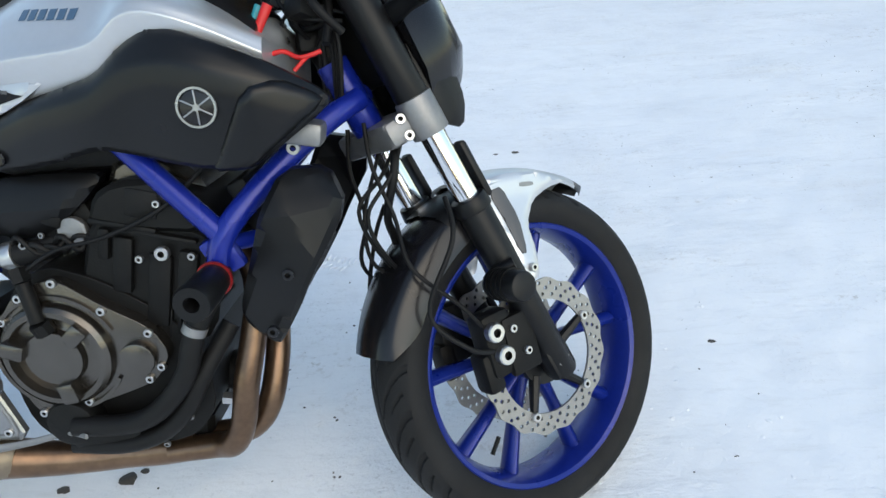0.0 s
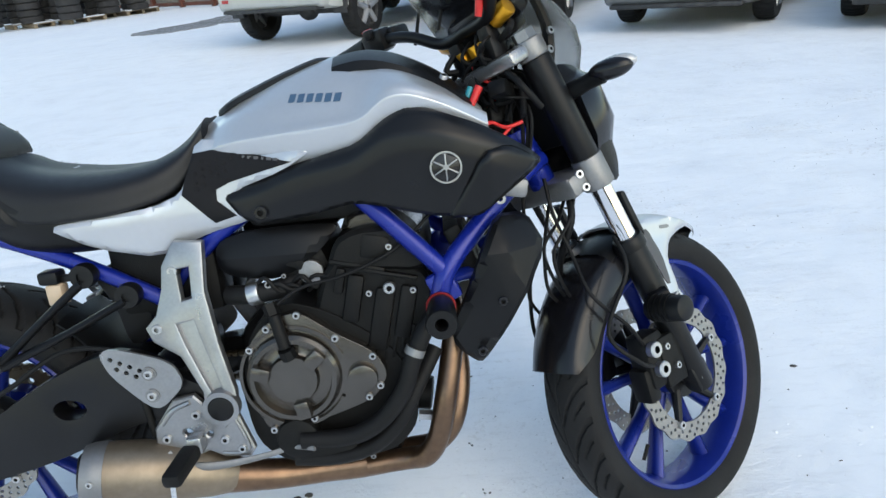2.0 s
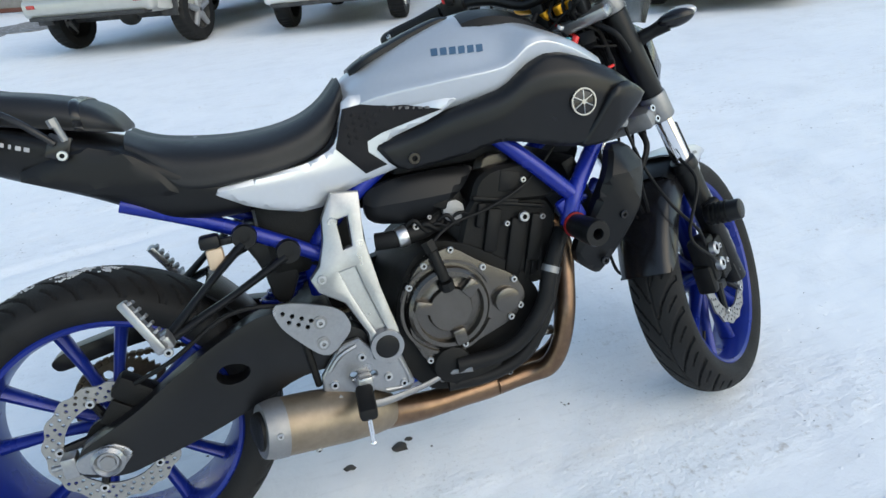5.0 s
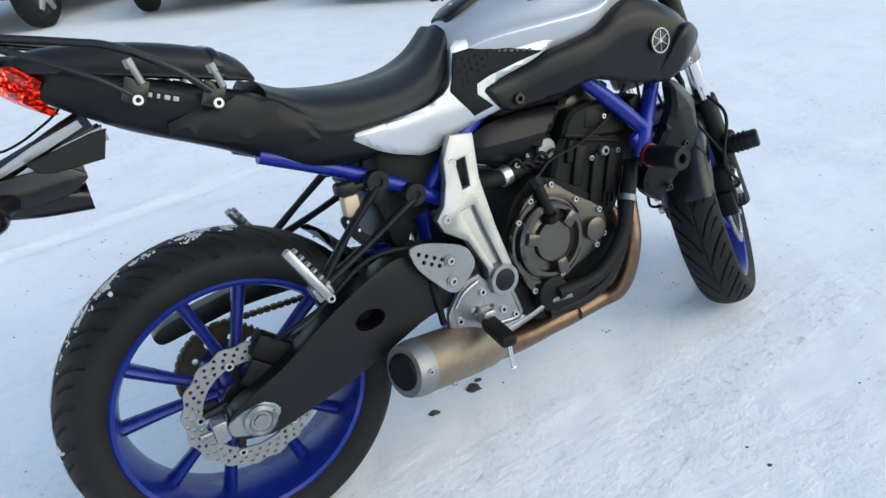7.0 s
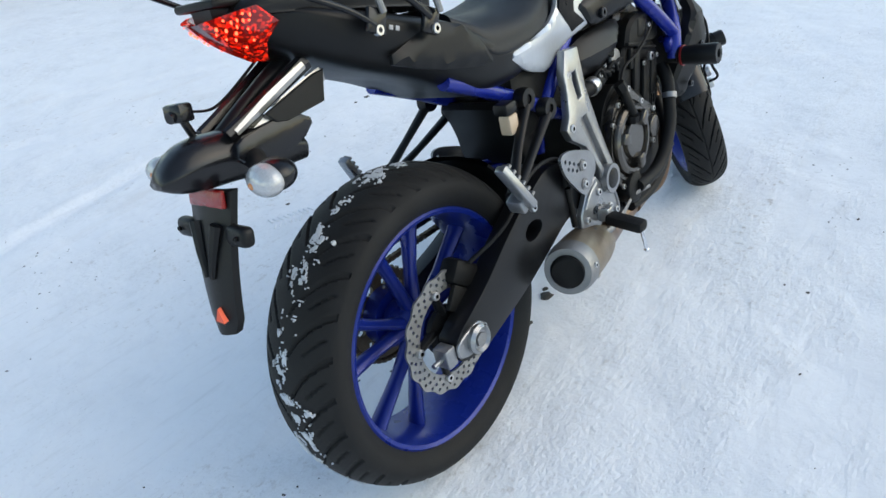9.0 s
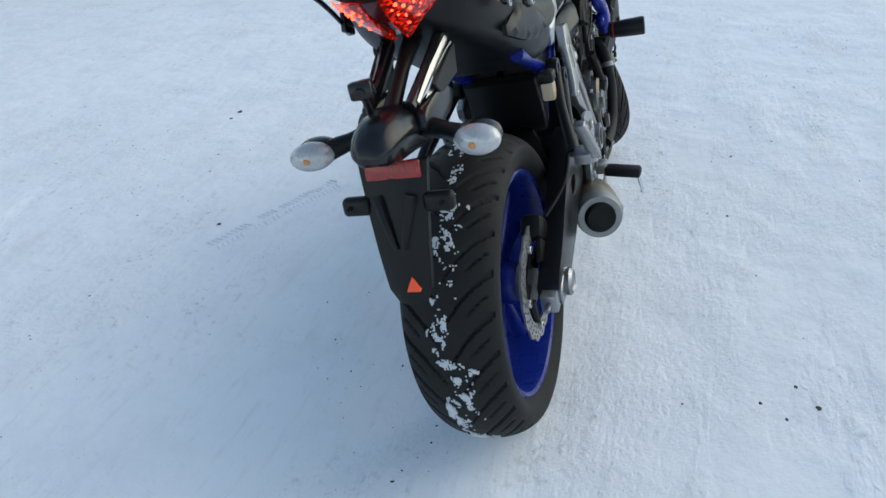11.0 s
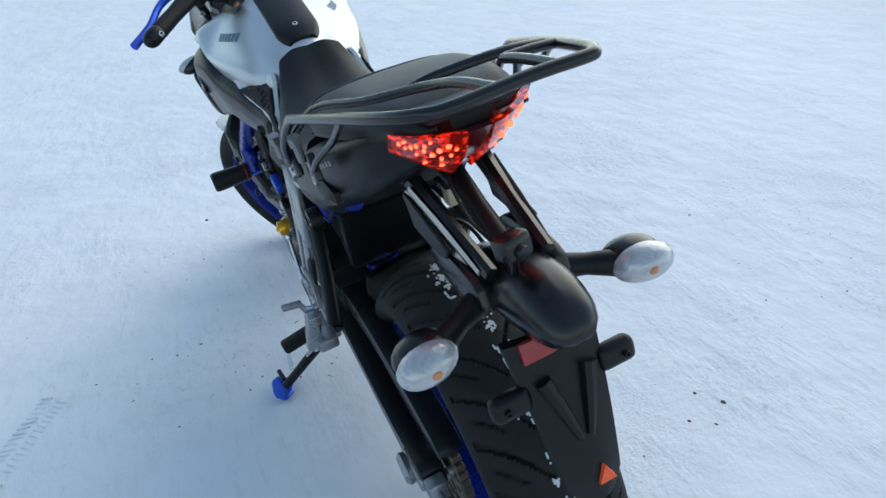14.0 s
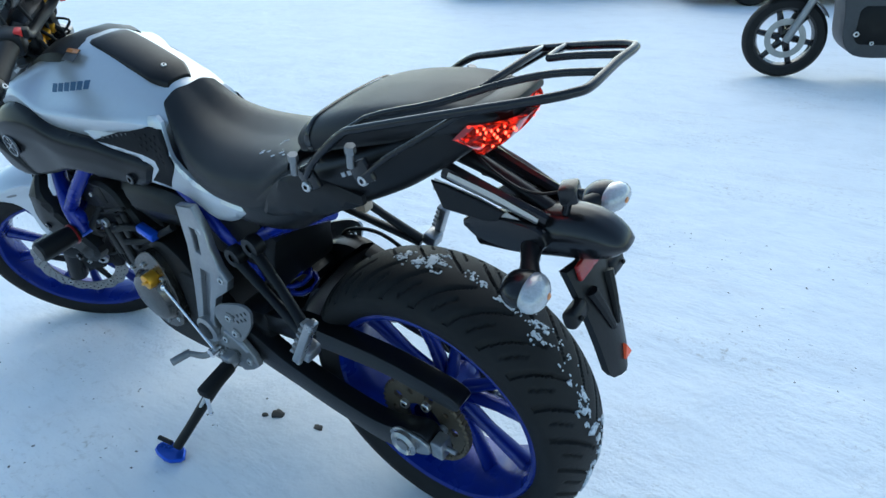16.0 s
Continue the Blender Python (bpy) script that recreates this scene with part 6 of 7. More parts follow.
shield_wide = along([(55, 0.006), (58, 0.020), (63, 0.036), (70, 0.050), (80, 0.062), (92, 0.070), (108, 0.074)])
shield_lift = along([(55, 0.004), (63, 0.000), (75, -0.004), (90, 0.0), (108, 0.004)])
part("top_shield", shield([62 + 46 * i / 14 for i in range(15)], shield_wide, shield_lift), SILVER, front_guard, "silver top shield with a dark tip", 40, TURNED)
part("shield_tip", shield([55 + 7 * i / 5 for i in range(6)], shield_wide, shield_lift), BLACKP, front_guard, "", 40, TURNED)
for s in (-1, 1):
    wing = [(0.095, 0.296), (0.04, 0.318), (-0.03, 0.326), (-0.085, 0.318), (-0.090, 0.285), (-0.066, 0.235), (-0.046, 0.165), (-0.036, 0.142), (-0.016, 0.146), (-0.008, 0.19), (-0.012, 0.235), (0.012, 0.272), (0.05, 0.288)]
    part("side_shield", panel([(FRONT.x + x, FRONT.z + z) for x, z in wing], lambda x, z: 0.072 + 0.20 * max(0, 0.285 - (z - FRONT.z)), s, 0.006, 0.010, 0.004, 0.008, 1), SILVER, front_guard, "silver side shield", 30, TURNED)
    blade = [(-0.078, 0.300), (-0.050, 0.305), (-0.030, 0.25), (-0.032, 0.19), (-0.044, 0.19), (-0.058, 0.245)]
    part("shield_blade", panel([(FRONT.x + x, FRONT.z + z) for x, z in blade], lambda x, z: 0.076 + 0.20 * max(0, 0.285 - (z - FRONT.z)), s, 0.005, 0.010, 0.002, 0.004, 1), GREYLET, front_guard, "dark grey inset blade", 30, TURNED)
    inner = [(-0.012, 0.306), (0.018, 0.304), (0.018, 0.297), (-0.012, 0.298)]
    part("shield_inset", panel([(FRONT.x + x, FRONT.z + z) for x, z in inner], lambda x, z: 0.0745 + 0.20 * max(0, 0.285 - (z - FRONT.z)), s, 0.004, 0.014, 0.002, 0.006, 1), DULLALU, front_guard, "", 30, TURNED)
    bolt(front_guard, (FRONT.x - 0.030, s * 0.097, FRONT.z + 0.165), (0, s, 0), 0.0075, STEEL, TURNED)

head_lamp = new("headlight")
head_lamp.parent = bike
tagged(head_lamp, "black headlight shell with a clear screen above")
rings = []
for t in [i / 8 for i in range(9)]:
    a = 0.080 + 0.105 * t
    w = 0.108 * (1 - 0.35 * t**3)
    lo, hi = 0.425 + 0.028 * t**2 + 0.02 * t, 0.680 - 0.045 * t**2
    m = (lo + hi) / 2
    ring = []
    for (y, u) in ((0, hi), (0.6, hi - 0.01), (1, m + 0.05), (0.95, m - 0.03), (0.6, lo + 0.02), (0, lo), (-0.6, lo + 0.02), (-0.95, m - 0.03), (-1, m + 0.05), (-0.6, hi - 0.01)):
        ring.append(on_axis(u, a, y * w))
    rings.append(ring)
part("lamp_shell", loft(rings), GLOSSB, head_lamp, "", 40, TURNED)
part("lamp_glass", ball(on_axis(0.555, 0.160, 0), (0.012, 0.062, 0.085), (0, -23.5, 0)), LENS, head_lamp, "", 60, TURNED)
part("lamp_bracket", rounded_box(on_axis(0.61, 0.062, 0), (0.035, 0.17, 0.16), 0.012, (0, -23.5, 0)), ENGINEB, head_lamp, "", 40, TURNED)
for s in (-1, 1):
    part("lamp_flank", panel([(x, z) for x, z in ((1.18, 0.90), (1.225, 0.87), (1.280, 0.79), (1.298, 0.735), (1.285, 0.69), (1.24, 0.70), (1.20, 0.80))], lambda x, z: 0.090 - 0.25 * max(0, x - 1.24), s, 0.006, 0.018, 0.006, 0.014, 1), BLACKP, head_lamp, "", 30, TURNED)
screen = bmesh.new()
rows = []
for j in range(9):
    t = j / 8
    w = 0.165 * (1 - 0.45 * t * t) if t > 0.2 else 0.12 + 0.045 * t / 0.2
    rows.append([screen.verts.new(on_axis(0.640 + 0.30 * t, 0.175 - 0.10 * t * t - 0.085 * (k / 4) ** 2, w * k / 4)) for k in range(-4, 5)])
for a, b in zip(rows, rows[1:]):
    for i in range(8):
        screen.faces.new((a[i], a[i + 1], b[i + 1], b[i]))
grown = bmesh.ops.extrude_face_region(screen, geom=screen.faces[:])
for g in grown["geom"]:
    if isinstance(g, bmesh.types.BMVert):
        g.co += AHEAD * 0.003
part("screen", screen, GLASSM, head_lamp, "clear curved windscreen", 50, TURNED).visible_shadow = False
for s in (-1, 1):
    part("screen_arm", tube([on_axis(0.67, 0.06, s * 0.085), on_axis(0.74, 0.10, s * 0.092), on_axis(0.84, 0.10, s * 0.085), on_axis(0.90, 0.07, s * 0.075)], [0.012, 0.010, 0.008, 0.007], 8, 4), BLACKP, head_lamp, "", 40, TURNED)
    bolt(head_lamp, on_axis(0.728, 0.088, s * 0.102), (0, s, 0), 0.007, STEEL, TURNED)
    bolt(head_lamp, on_axis(0.700, 0.070, s * 0.099), (0, s, 0), 0.007, STEEL, TURNED)
    signal = new("turn_signal")
    signal.parent = bike
    tagged(signal, "black front turn signal with a clear lens")
    part("stalk", tube([on_axis(0.615, 0.075, s * 0.085), on_axis(0.618, 0.085, s * 0.130), on_axis(0.621, 0.092, s * 0.160)], [0.018, 0.014, 0.018], 12, 4), BLACKP, signal, "", 50, TURNED)
    part("housing", ball(on_axis(0.622, 0.098, s * 0.178), (0.021, 0.040, 0.0185), (0, -10, s * -25)), GLOSSB, signal, "", 60, TURNED)
    part("lens", ball(on_axis(0.624, 0.108, s * 0.185), (0.0165, 0.036, 0.0160), (0, -10, s * -25)), LENS, signal, "", 60, TURNED)

bars = new("handlebar")
bars.parent = bike
tagged(bars, "black handlebar turned left with blue levers and gold clamps")
for s in (-1, 1):
    part("riser", rounded_box(on_axis(0.768, 0.012, s * 0.045), (0.036, 0.030, 0.080), 0.006, (0, -12, 0)), BLACKP, bars, "black riser", 30, TURNED)
    part("clamp_knob", rod(on_axis(0.790, 0.02, s * 0.060), on_axis(0.800, 0.03, s * 0.100), 0.016, seg=12, bevel=0.003), GOLD, bars, "gold anodised clamp", 30, TURNED)
    part("bar", tube([on_axis(0.800, 0.006, 0), on_axis(0.803, 0.004, s * 0.07), on_axis(0.850, -0.010, s * 0.135), on_axis(0.876, -0.028, s * 0.22), on_axis(0.886, -0.056, s * 0.36)], 0.0112, 12, 5), BLACKP, bars, "", 50, TURNED)
    part("grip", tube([on_axis(0.878, -0.031, s * 0.238), on_axis(0.882, -0.044, s * 0.30), on_axis(0.886, -0.056, s * 0.362)], [0.0190, 0.0165, 0.0175], 16, 4), HOSE, bars, "ribbed black rubber grip", 50, TURNED)
    part("bar_end", join(rod(on_axis(0.886, -0.056, s * 0.362), on_axis(0.887, -0.062, s * 0.392), 0.0175, bevel=0.003), ball(on_axis(0.887, -0.062, s * 0.392), (0.016, 0.016, 0.016), u=14, v=10)), BLACKP, bars, "", 40, TURNED)
    bolt(bars, on_axis(0.890, -0.073, s * 0.372), (-1, 0, 0.6), 0.006, STEEL, TURNED)
    part("switch_pod", join(rounded_box(on_axis(0.874, -0.026, s * 0.205), (0.045, 0.055, 0.046), 0.010, (0, -20, s * 15)), rounded_box(on_axis(0.892, -0.046, s * 0.195), (0.02, 0.02, 0.02), 0.004, (0, -20, s * 15))), BLACKP, bars, "", 40, TURNED)
    part("rocker", rounded_box(on_axis(0.896, -0.040, s * 0.205), (0.014, 0.022, 0.016), 0.003, (0, -20, s * 15)), REDW, bars, "red switch", 40, TURNED)
    part("lever_perch", rounded_box(on_axis(0.872, 0.008, s * 0.190), (0.05, 0.04, 0.028), 0.008, (0, -15, s * 10)), BLACKP, bars, "", 40, TURNED)
    part("lever", tube([on_axis(0.872, 0.022, s * 0.200), on_axis(0.868, 0.024, s * 0.27), on_axis(0.864, 0.000, s * 0.335), on_axis(0.862, -0.012, s * 0.400)], [0.009, 0.008, 0.008, 0.009], 8, 5), ANOBLUE if s > 0 else BLACKP, bars, "blue anodised lever", 40, TURNED)
part("master_cylinder", rounded_box(on_axis(0.905, 0.020, -0.18), (0.045, 0.06, 0.04), 0.008, (0, -15, 0)), BLACKP, bars, "", 40, TURNED)
part("instrument", join(rounded_box(on_axis(0.842, 0.055, 0.0), (0.045, 0.185, 0.135), 0.016, (0, -48, 0)), rounded_box(on_axis(0.79, 0.055, 0.0), (0.085, 0.13, 0.08), 0.018, (0, -30, 0)), rounded_box(on_axis(0.75, 0.07, 0.03), (0.06, 0.10, 0.06), 0.012, (0, -10, 20))), GLOSSB, bars, "black digital instrument", 40, TURNED)
part("display", rounded_box(on_axis(0.8585, 0.0380, 0.0), (0.006, 0.15, 0.10), 0.006, (0, -48, 0)), DISPLAY, bars, "dark teal-grey display glass", 40, TURNED)
for k, (y, m) in enumerate(((-0.06, HOSE), (-0.035, HOSE), (0.02, HOSE), (0.05, HOSE), (-0.08, HOSE))):
    part("control_cable", tube([on_axis(0.83, 0.0, y * 2.8), on_axis(0.87 + 0.02 * k, 0.08, y * 1.9), on_axis(0.81, 0.10, y * 0.6 + 0.02), on_axis(0.72, 0.06, -y * 0.6), on_axis(0.63, 0.0, y * 0.5 - 0.02), on_axis(0.55, -0.03, y * 0.4)], 0.0036, 8, 6), m, bars, "", 60, TURNED)
part("mirror_stem", rod(on_axis(0.84, 0.0, -0.16), on_axis(0.96, 0.03, -0.16), 0.006), BLACKP, bars, "", 40, TURNED)
part("phone_holder", rounded_box(on_axis(0.90, 0.03, 0.02), (0.03, 0.05, 0.05), 0.008), BLACKP, bars, "", 40, TURNED)
part("loose_wire", tube([(1.035, -0.115, 0.836), (1.06, -0.085, 0.842), (1.085, -0.09, 0.832), (1.115, -0.085, 0.838)], 0.0035, 8, 6), REDW, bike, "thin red wire", 60)
part("loose_wire", tube([(1.075, -0.095, 0.815), (1.095, -0.088, 0.832), (1.115, -0.085, 0.838)], 0.003, 8, 6), REDW, bike, "", 60)
part("terminal", rod((1.022, -0.075, 0.862), (1.046, -0.065, 0.905), 0.006, 0.0075, 12), REDW, bike, "red cable terminal", 40)
part("terminal", rod((1.012, -0.07, 0.865), (1.032, -0.06, 0.905), 0.005, 0.006, 12), TEAL, bike, "teal cable terminal", 40)
part("terminal", rod((1.055, -0.07, 1.02), (1.062, -0.075, 1.06), 0.006, 0.0085, 12), REDW, bike, "", 40)

# loose wiring gathered between the fork legs and under the instrument
rnd = random.Random(8)
for k in range(12):
    y0 = rnd.uniform(-0.07, 0.07)
    pts = [on_axis(0.80 - 0.03 * rnd.random(), 0.04 + 0.03 * rnd.random(), y0)]
    for u in (0.76, 0.72, 0.68, 0.64):
        pts.append(on_axis(u + rnd.uniform(-0.02, 0.02), rnd.uniform(-0.035, 0.06), y0 + rnd.uniform(-0.05, 0.05)))
    part("lead", tube(pts, rnd.choice((0.003, 0.004, 0.006)), 8, 6), REDW if k == 3 else HOSE, bars, "", 60, TURNED)
for y in (-0.03, 0.0, 0.035):
    part("gold_spacer", rod(on_axis(0.752, 0.005, y), on_axis(0.772, 0.005, y), 0.013, seg=12, bevel=0.002), GOLD, bars, "gold anodised spacer", 30, TURNED)
part("connector_block", rounded_box(on_axis(0.68, -0.015, -0.035), (0.045, 0.035, 0.03), 0.006, (0, 10, 25)), ENGINEB, bars, "", 40, TURNED)
part("connector_block", rounded_box(on_axis(0.64, 0.0, 0.03), (0.04, 0.05, 0.035), 0.006, (0, 0, -15)), ENGINEB, bars, "", 40, TURNED)


# ---- the yard behind: parked cars, tyres, fence ----
WHITE = material("white_car_paint", (0.70, 0.71, 0.72), 0.3, 0.1, 0.06, 8, coat=0.5, dirt=0.35, dirt_colour=(0.42, 0.40, 0.38))
CARSILVER = material("silver_car_paint", (0.47, 0.47, 0.45), 0.35, 0.4, 0.08, 8, coat=0.4, dirt=0.35, dirt_colour=(0.36, 0.34, 0.32))
CARGREY = material("grey_car_paint", (0.13, 0.135, 0.14), 0.38, 0.4, 0.1, 8, coat=0.4, dirt=0.5, dirt_colour=(0.24, 0.235, 0.23))
CARDARK = material("dark_blue_car_paint", (0.010, 0.012, 0.024), 0.3, 0.2, 0.2, 8, coat=0.5, dirt=0.2, dirt_colour=(0.10, 0.10, 0.11))
CARBLUE = material("blue_car_paint", (0.03, 0.10, 0.32), 0.35, 0.3, 0.2, 8, coat=0.4, dirt=0.2, dirt_colour=(0.25, 0.27, 0.3))
CARRED = material("rusty_red_car_paint", (0.20, 0.06, 0.035), 0.45, 0.1, 0.2, 8, dirt=0.4, dirt_colour=(0.18, 0.13, 0.11))
DARKPL = material("grey_bumper_plastic", (0.03, 0.03, 0.032), 0.6, 0, 0.3, 20, dirt=0.5, dirt_colour=(0.12, 0.12, 0.12))
WINDOW = material("dark_car_glass", (0.02, 0.025, 0.03), 0.08, 0, 0.1, 5, coat=0.5)
RIMS = material("car_rim_alloy", (0.42, 0.42, 0.43), 0.4, 0.8, 0.2, 20, dirt=0.4)
PLATEW = material("plate_white", (0.72, 0.72, 0.70), 0.5, 0, 0.05, 30)
INK = material("plate_ink", (0.03, 0.03, 0.03), 0.6, 0, 0.05, 30)
LAMPRED = material("car_red_reflector", (0.42, 0.03, 0.03), 0.25, 0, 0.1, 30, coat=0.4)
RUST = material("rust_red_steel", (0.17, 0.055, 0.035), 0.75, 0, 0.4, 8, 0.3, 60, dirt=0.4, dirt_colour=(0.10, 0.06, 0.05))
SHEETM = material("weathered_grey_sheet", (0.30, 0.29, 0.275), 0.7, 0.2, 0.3, 3, 0.2, 30, dirt=0.6, dirt_colour=(0.17, 0.14, 0.12))
OLDRUB = material("old_tyre_rubber", (0.028, 0.028, 0.03), 0.85, 0, 0.4, 10, 0.4, 40, dirt=0.3, dirt_colour=(0.10, 0.10, 0.105))
BEIGE = material("pale_plastic_drum", (0.50, 0.45, 0.36), 0.6, 0, 0.2, 6, dirt=0.4, dirt_colour=(0.25, 0.22, 0.18))
WOOD = material("old_pallet_wood", (0.24, 0.19, 0.13), 0.8, 0, 0.4, 15, 0.4, 60)
ASPHALT = material("wet_bare_asphalt", (0.22, 0.21, 0.205), 0.7, 0, 0.4, 3, 0.5, 60, second=(0.10, 0.10, 0.10), dirt=0.95, dirt_colour=(0.70, 0.72, 0.75))


def car_wheel(car, x, y, r, w):
    hub = new("wheel")
    hub.parent = car
    s = 1 if y > 0 else -1
    prof = [(r * 0.62, -w / 2), (r * 0.9, -w / 2), (r * 0.98, -w * 0.36), (r, 0), (r * 0.98, w * 0.36), (r * 0.9, w / 2), (r * 0.62, w / 2), (r * 0.58, 0), (r * 0.62, -w / 2)]
    lug = lambda a, i: 0.012 if i in (2, 3, 4) and int(a / (2 * math.pi) * 72 + (i % 2) * 0.5) % 2 else 0.0
    part("tyre", lathe(prof, (x, y, r), 144, dent=lug), RUBBER, hub, "", 40)
    part("rim", lathe([(r * 0.63, s * w * 0.46), (r * 0.60, s * w * 0.5), (r * 0.56, s * w * 0.30), (r * 0.2, s * w * 0.34), (0.0, s * w * 0.36)], (x, y, r), 40), DARKPL, hub, "", 40)
    for k in range(5):
        a = 2 * math.pi * k / 5 + 0.3
        part("spoke", tube([(x + 0.03 * math.cos(a), y + s * w * 0.42, r + 0.03 * math.sin(a)), (x + r * 0.6 * math.cos(a), y + s * w * 0.46, r + r * 0.6 * math.sin(a))], [r * 0.12, r * 0.09], 8, 1), RIMS, hub, "", 40)


def parked_car(name, label, place, turn, paint, length, width, height, clear, wheel_r, tall, face):
    """A car along +x (its front), at its middle on the ground."""
    car = new(name)
    tagged(car, label, "parked car", "cars parked in the yard")
    h, w, l = height, width / 2, length / 2
    belt = clear + (h - clear) * 0.52
    floor = along([(-l, clear + 0.10), (-l + 0.15, clear + 0.02), (-l + 0.6, clear), (l - 0.7, clear), (l - 0.15, clear + 0.02), (l, clear + 0.08)])
    hood = along([(-l, belt - 0.10), (-l + 0.2, belt), (0, belt), (l * 0.35, belt), (l - 0.35, belt - 0.10), (l, belt - 0.28)])
    wide = along([(-l, w * 0.86), (-l + 0.25, w * 0.97), (-l * 0.4, w), (l * 0.4, w), (l - 0.35, w * 0.95), (l, w * 0.78)])

    def section(x):
        t, b, v = hood(x), floor(x), wide(x)
        return [(0, t), (v * 0.7, t), (v * 0.96, t - 0.05), (v, (t + b) / 2), (v * 0.98, b + 0.10), (v * 0.88, b), (0, b)]

    part("body", ring_body([-l + length * i / 40 for i in range(41)], section, 3), paint, car, "", 40)
    back, front = (-l + 0.08, l * 0.28) if tall else (-l + 0.55, l * 0.33)
    roof = []
    for t in [i / 10 for i in range(11)]:
        z = belt - 0.02 + (h - belt) * t
        k = t**1.5
        a, b = back + (0.22 if tall else 0.55) * k, front - 0.62 * k
        y = w * (0.95 - 0.22 * t)
        roof.append([(a, -y, z), (a + 0.1, -y, z), (b - 0.1, -y, z), (b, -y * 0.8, z), (b + 0.03, 0, z), (b, y * 0.8, z), (b - 0.1, y, z), (a + 0.1, y, z), (a, y, z), (a - 0.03, 0, z)])
    part("greenhouse", loft(roof), WINDOW, car, "dark car windows", 40)
    part("roof", rounded_box(((back + front) / 2 - 0.1, 0, h), ((front - back) * 0.62, width * 0.70, 0.06), 0.03), paint, car, "", 40)
    axle_f, axle_r = l - 0.85, -l + 0.80
    for x in (axle_f, axle_r):
        for s in (-1, 1):
            part("wheel_arch", lathe([(wheel_r + 0.07, -0.02), (wheel_r + 0.10, 0.0), (wheel_r + 0.07, 0.02), (wheel_r + 0.03, 0.0)], (x, s * (w * 0.985), wheel_r + 0.02), 24, 5, 175), DARKPL, car, "", 40)
            car_wheel(car, x, s * (w - 0.11), wheel_r, 0.22)
    part("underbody", rounded_box((0, 0, clear + 0.03), (length * 0.72, width * 0.6, 0.10), 0.03), DARKPL, car, "", 40)
    for e, here in ((1, "front"), (-1, "rear")):
        bumper = part("bumper", rounded_box((e * (l - 0.06), 0, clear + 0.17), (0.22, width * 0.90, 0.24), 0.07, segments=3), paint, car, "", 40)
        part("bumper_lip", rounded_box((e * (l - 0.02), 0, clear + 0.045), (0.20, width * 0.80, 0.05), 0.02), DARKPL, bumper, "", 40)
        plate = part("number_plate", rounded_box((e * (l + 0.055), 0, clear + (0.30 if e > 0 else 0.36)), (0.012, 0.52, 0.115), 0.004), PLATEW, car, "white number plate with dark bars", 40)
        for k in range(6):
            part("plate_bar", rounded_box((e * (l + 0.062), -0.19 + 0.065 * k, clear + (0.30 if e > 0 else 0.36)), (0.004, 0.034, 0.062), 0.001), INK, plate, "", 40)
        for s in (-1, 1):
            if e > 0:
                part("headlight", rounded_box((l - 0.10, s * w * 0.66, belt - 0.22), (0.22, 0.40, 0.15), 0.05, (0, 0, s * -18)), LENS, car, "", 40)
                part("fog_light", rod((l - 0.05, s * w * 0.74, clear + 0.24), (l + 0.045, s * w * 0.70, clear + 0.24), 0.055), LENS, bumper, "", 40)
            else:
                part("reflector", rounded_box((-l - 0.052, s * w * 0.74, clear + 0.20), (0.02, 0.13, 0.05), 0.008), LAMPRED, bumper, "red bumper reflector", 40)
                part("tail_lamp", rounded_box((-l + 0.10, s * w * 0.88, belt - 0.10), (0.20, 0.16, 0.34), 0.04), LAMPRED, car, "", 40)
    grille = part("grille", rounded_box((l + 0.005, 0, clear + 0.30), (0.10, width * 0.58, 0.26), 0.05), DARKPL, car, "dark slatted grille", 40)
    for k in range(5):
        part("slat", rounded_box((l + 0.055, 0, clear + 0.20 + 0.045 * k), (0.02, width * 0.56, 0.016), 0.004), paint if face == "slats" else DARKPL, grille, "", 40)
    part("axle_housing", join(rod((axle_r, -w * 0.8, wheel_r), (axle_r, w * 0.8, wheel_r), 0.05), ball((axle_r, 0.0, wheel_r - 0.01), (0.14, 0.16, 0.13))), DARKPL, car, "", 40)
    part("mud_flap", rounded_box((axle_r - wheel_r - 0.08, -w + 0.12, clear + 0.06), (0.02, 0.24, 0.26), 0.006), DARKPL, car, "", 40)
    part("mud_flap", rounded_box((axle_r - wheel_r - 0.08, w - 0.12, clear + 0.06), (0.02, 0.24, 0.26), 0.006), DARKPL, car, "", 40)
    car.matrix_world = pose(*place, 0, 0, turn)
    return car


def face_to(dx, dy):
    return math.degrees(math.atan2(dy, dx))


def car_at(front_mid, heading, length, **kw):
    """The car whose front-axle middle stands at front_mid, heading along a direction."""
    n = math.hypot(*heading)
    u = (heading[0] / n, heading[1] / n)
    off = length / 2 - 0.85
    return (front_mid[0] - u[0] * off, front_mid[1] - u[1] * off, 0.0), face_to(*u)


# the silver off-roader stands with its tail to the yard: rear-axle middle given
u = Vector((0.53, 0.85)).normalized()
parked_car("car", "dirty silver off-road car seen from behind, parked on snow", (-0.72 + u.x * 1.45, 9.75 + u.y * 1.45, 0.0), face_to(u.x, u.y), CARSILVER, 4.8, 2.25, 2.0, 0.47, 0.41, True, "plain")
p, a = car_at((2.1, 8.75), (-0.42, -0.91), 4.4)
parked_car("car", "white off-road car with black lower bumper, parked on snow", p, a, WHITE, 4.4, 1.85, 1.70, 0.34, 0.34, True, "plain")
p, a = car_at((4.15, 7.0), (-0.60, -0.80), 4.4)
parked_car("car", "dusty grey saloon car with a slatted grille", p, a, CARGREY, 4.4, 1.76, 1.48, 0.24, 0.31, False, "slats")
p, a = car_at((6.1, 5.6), (-0.62, -0.78), 4.5)
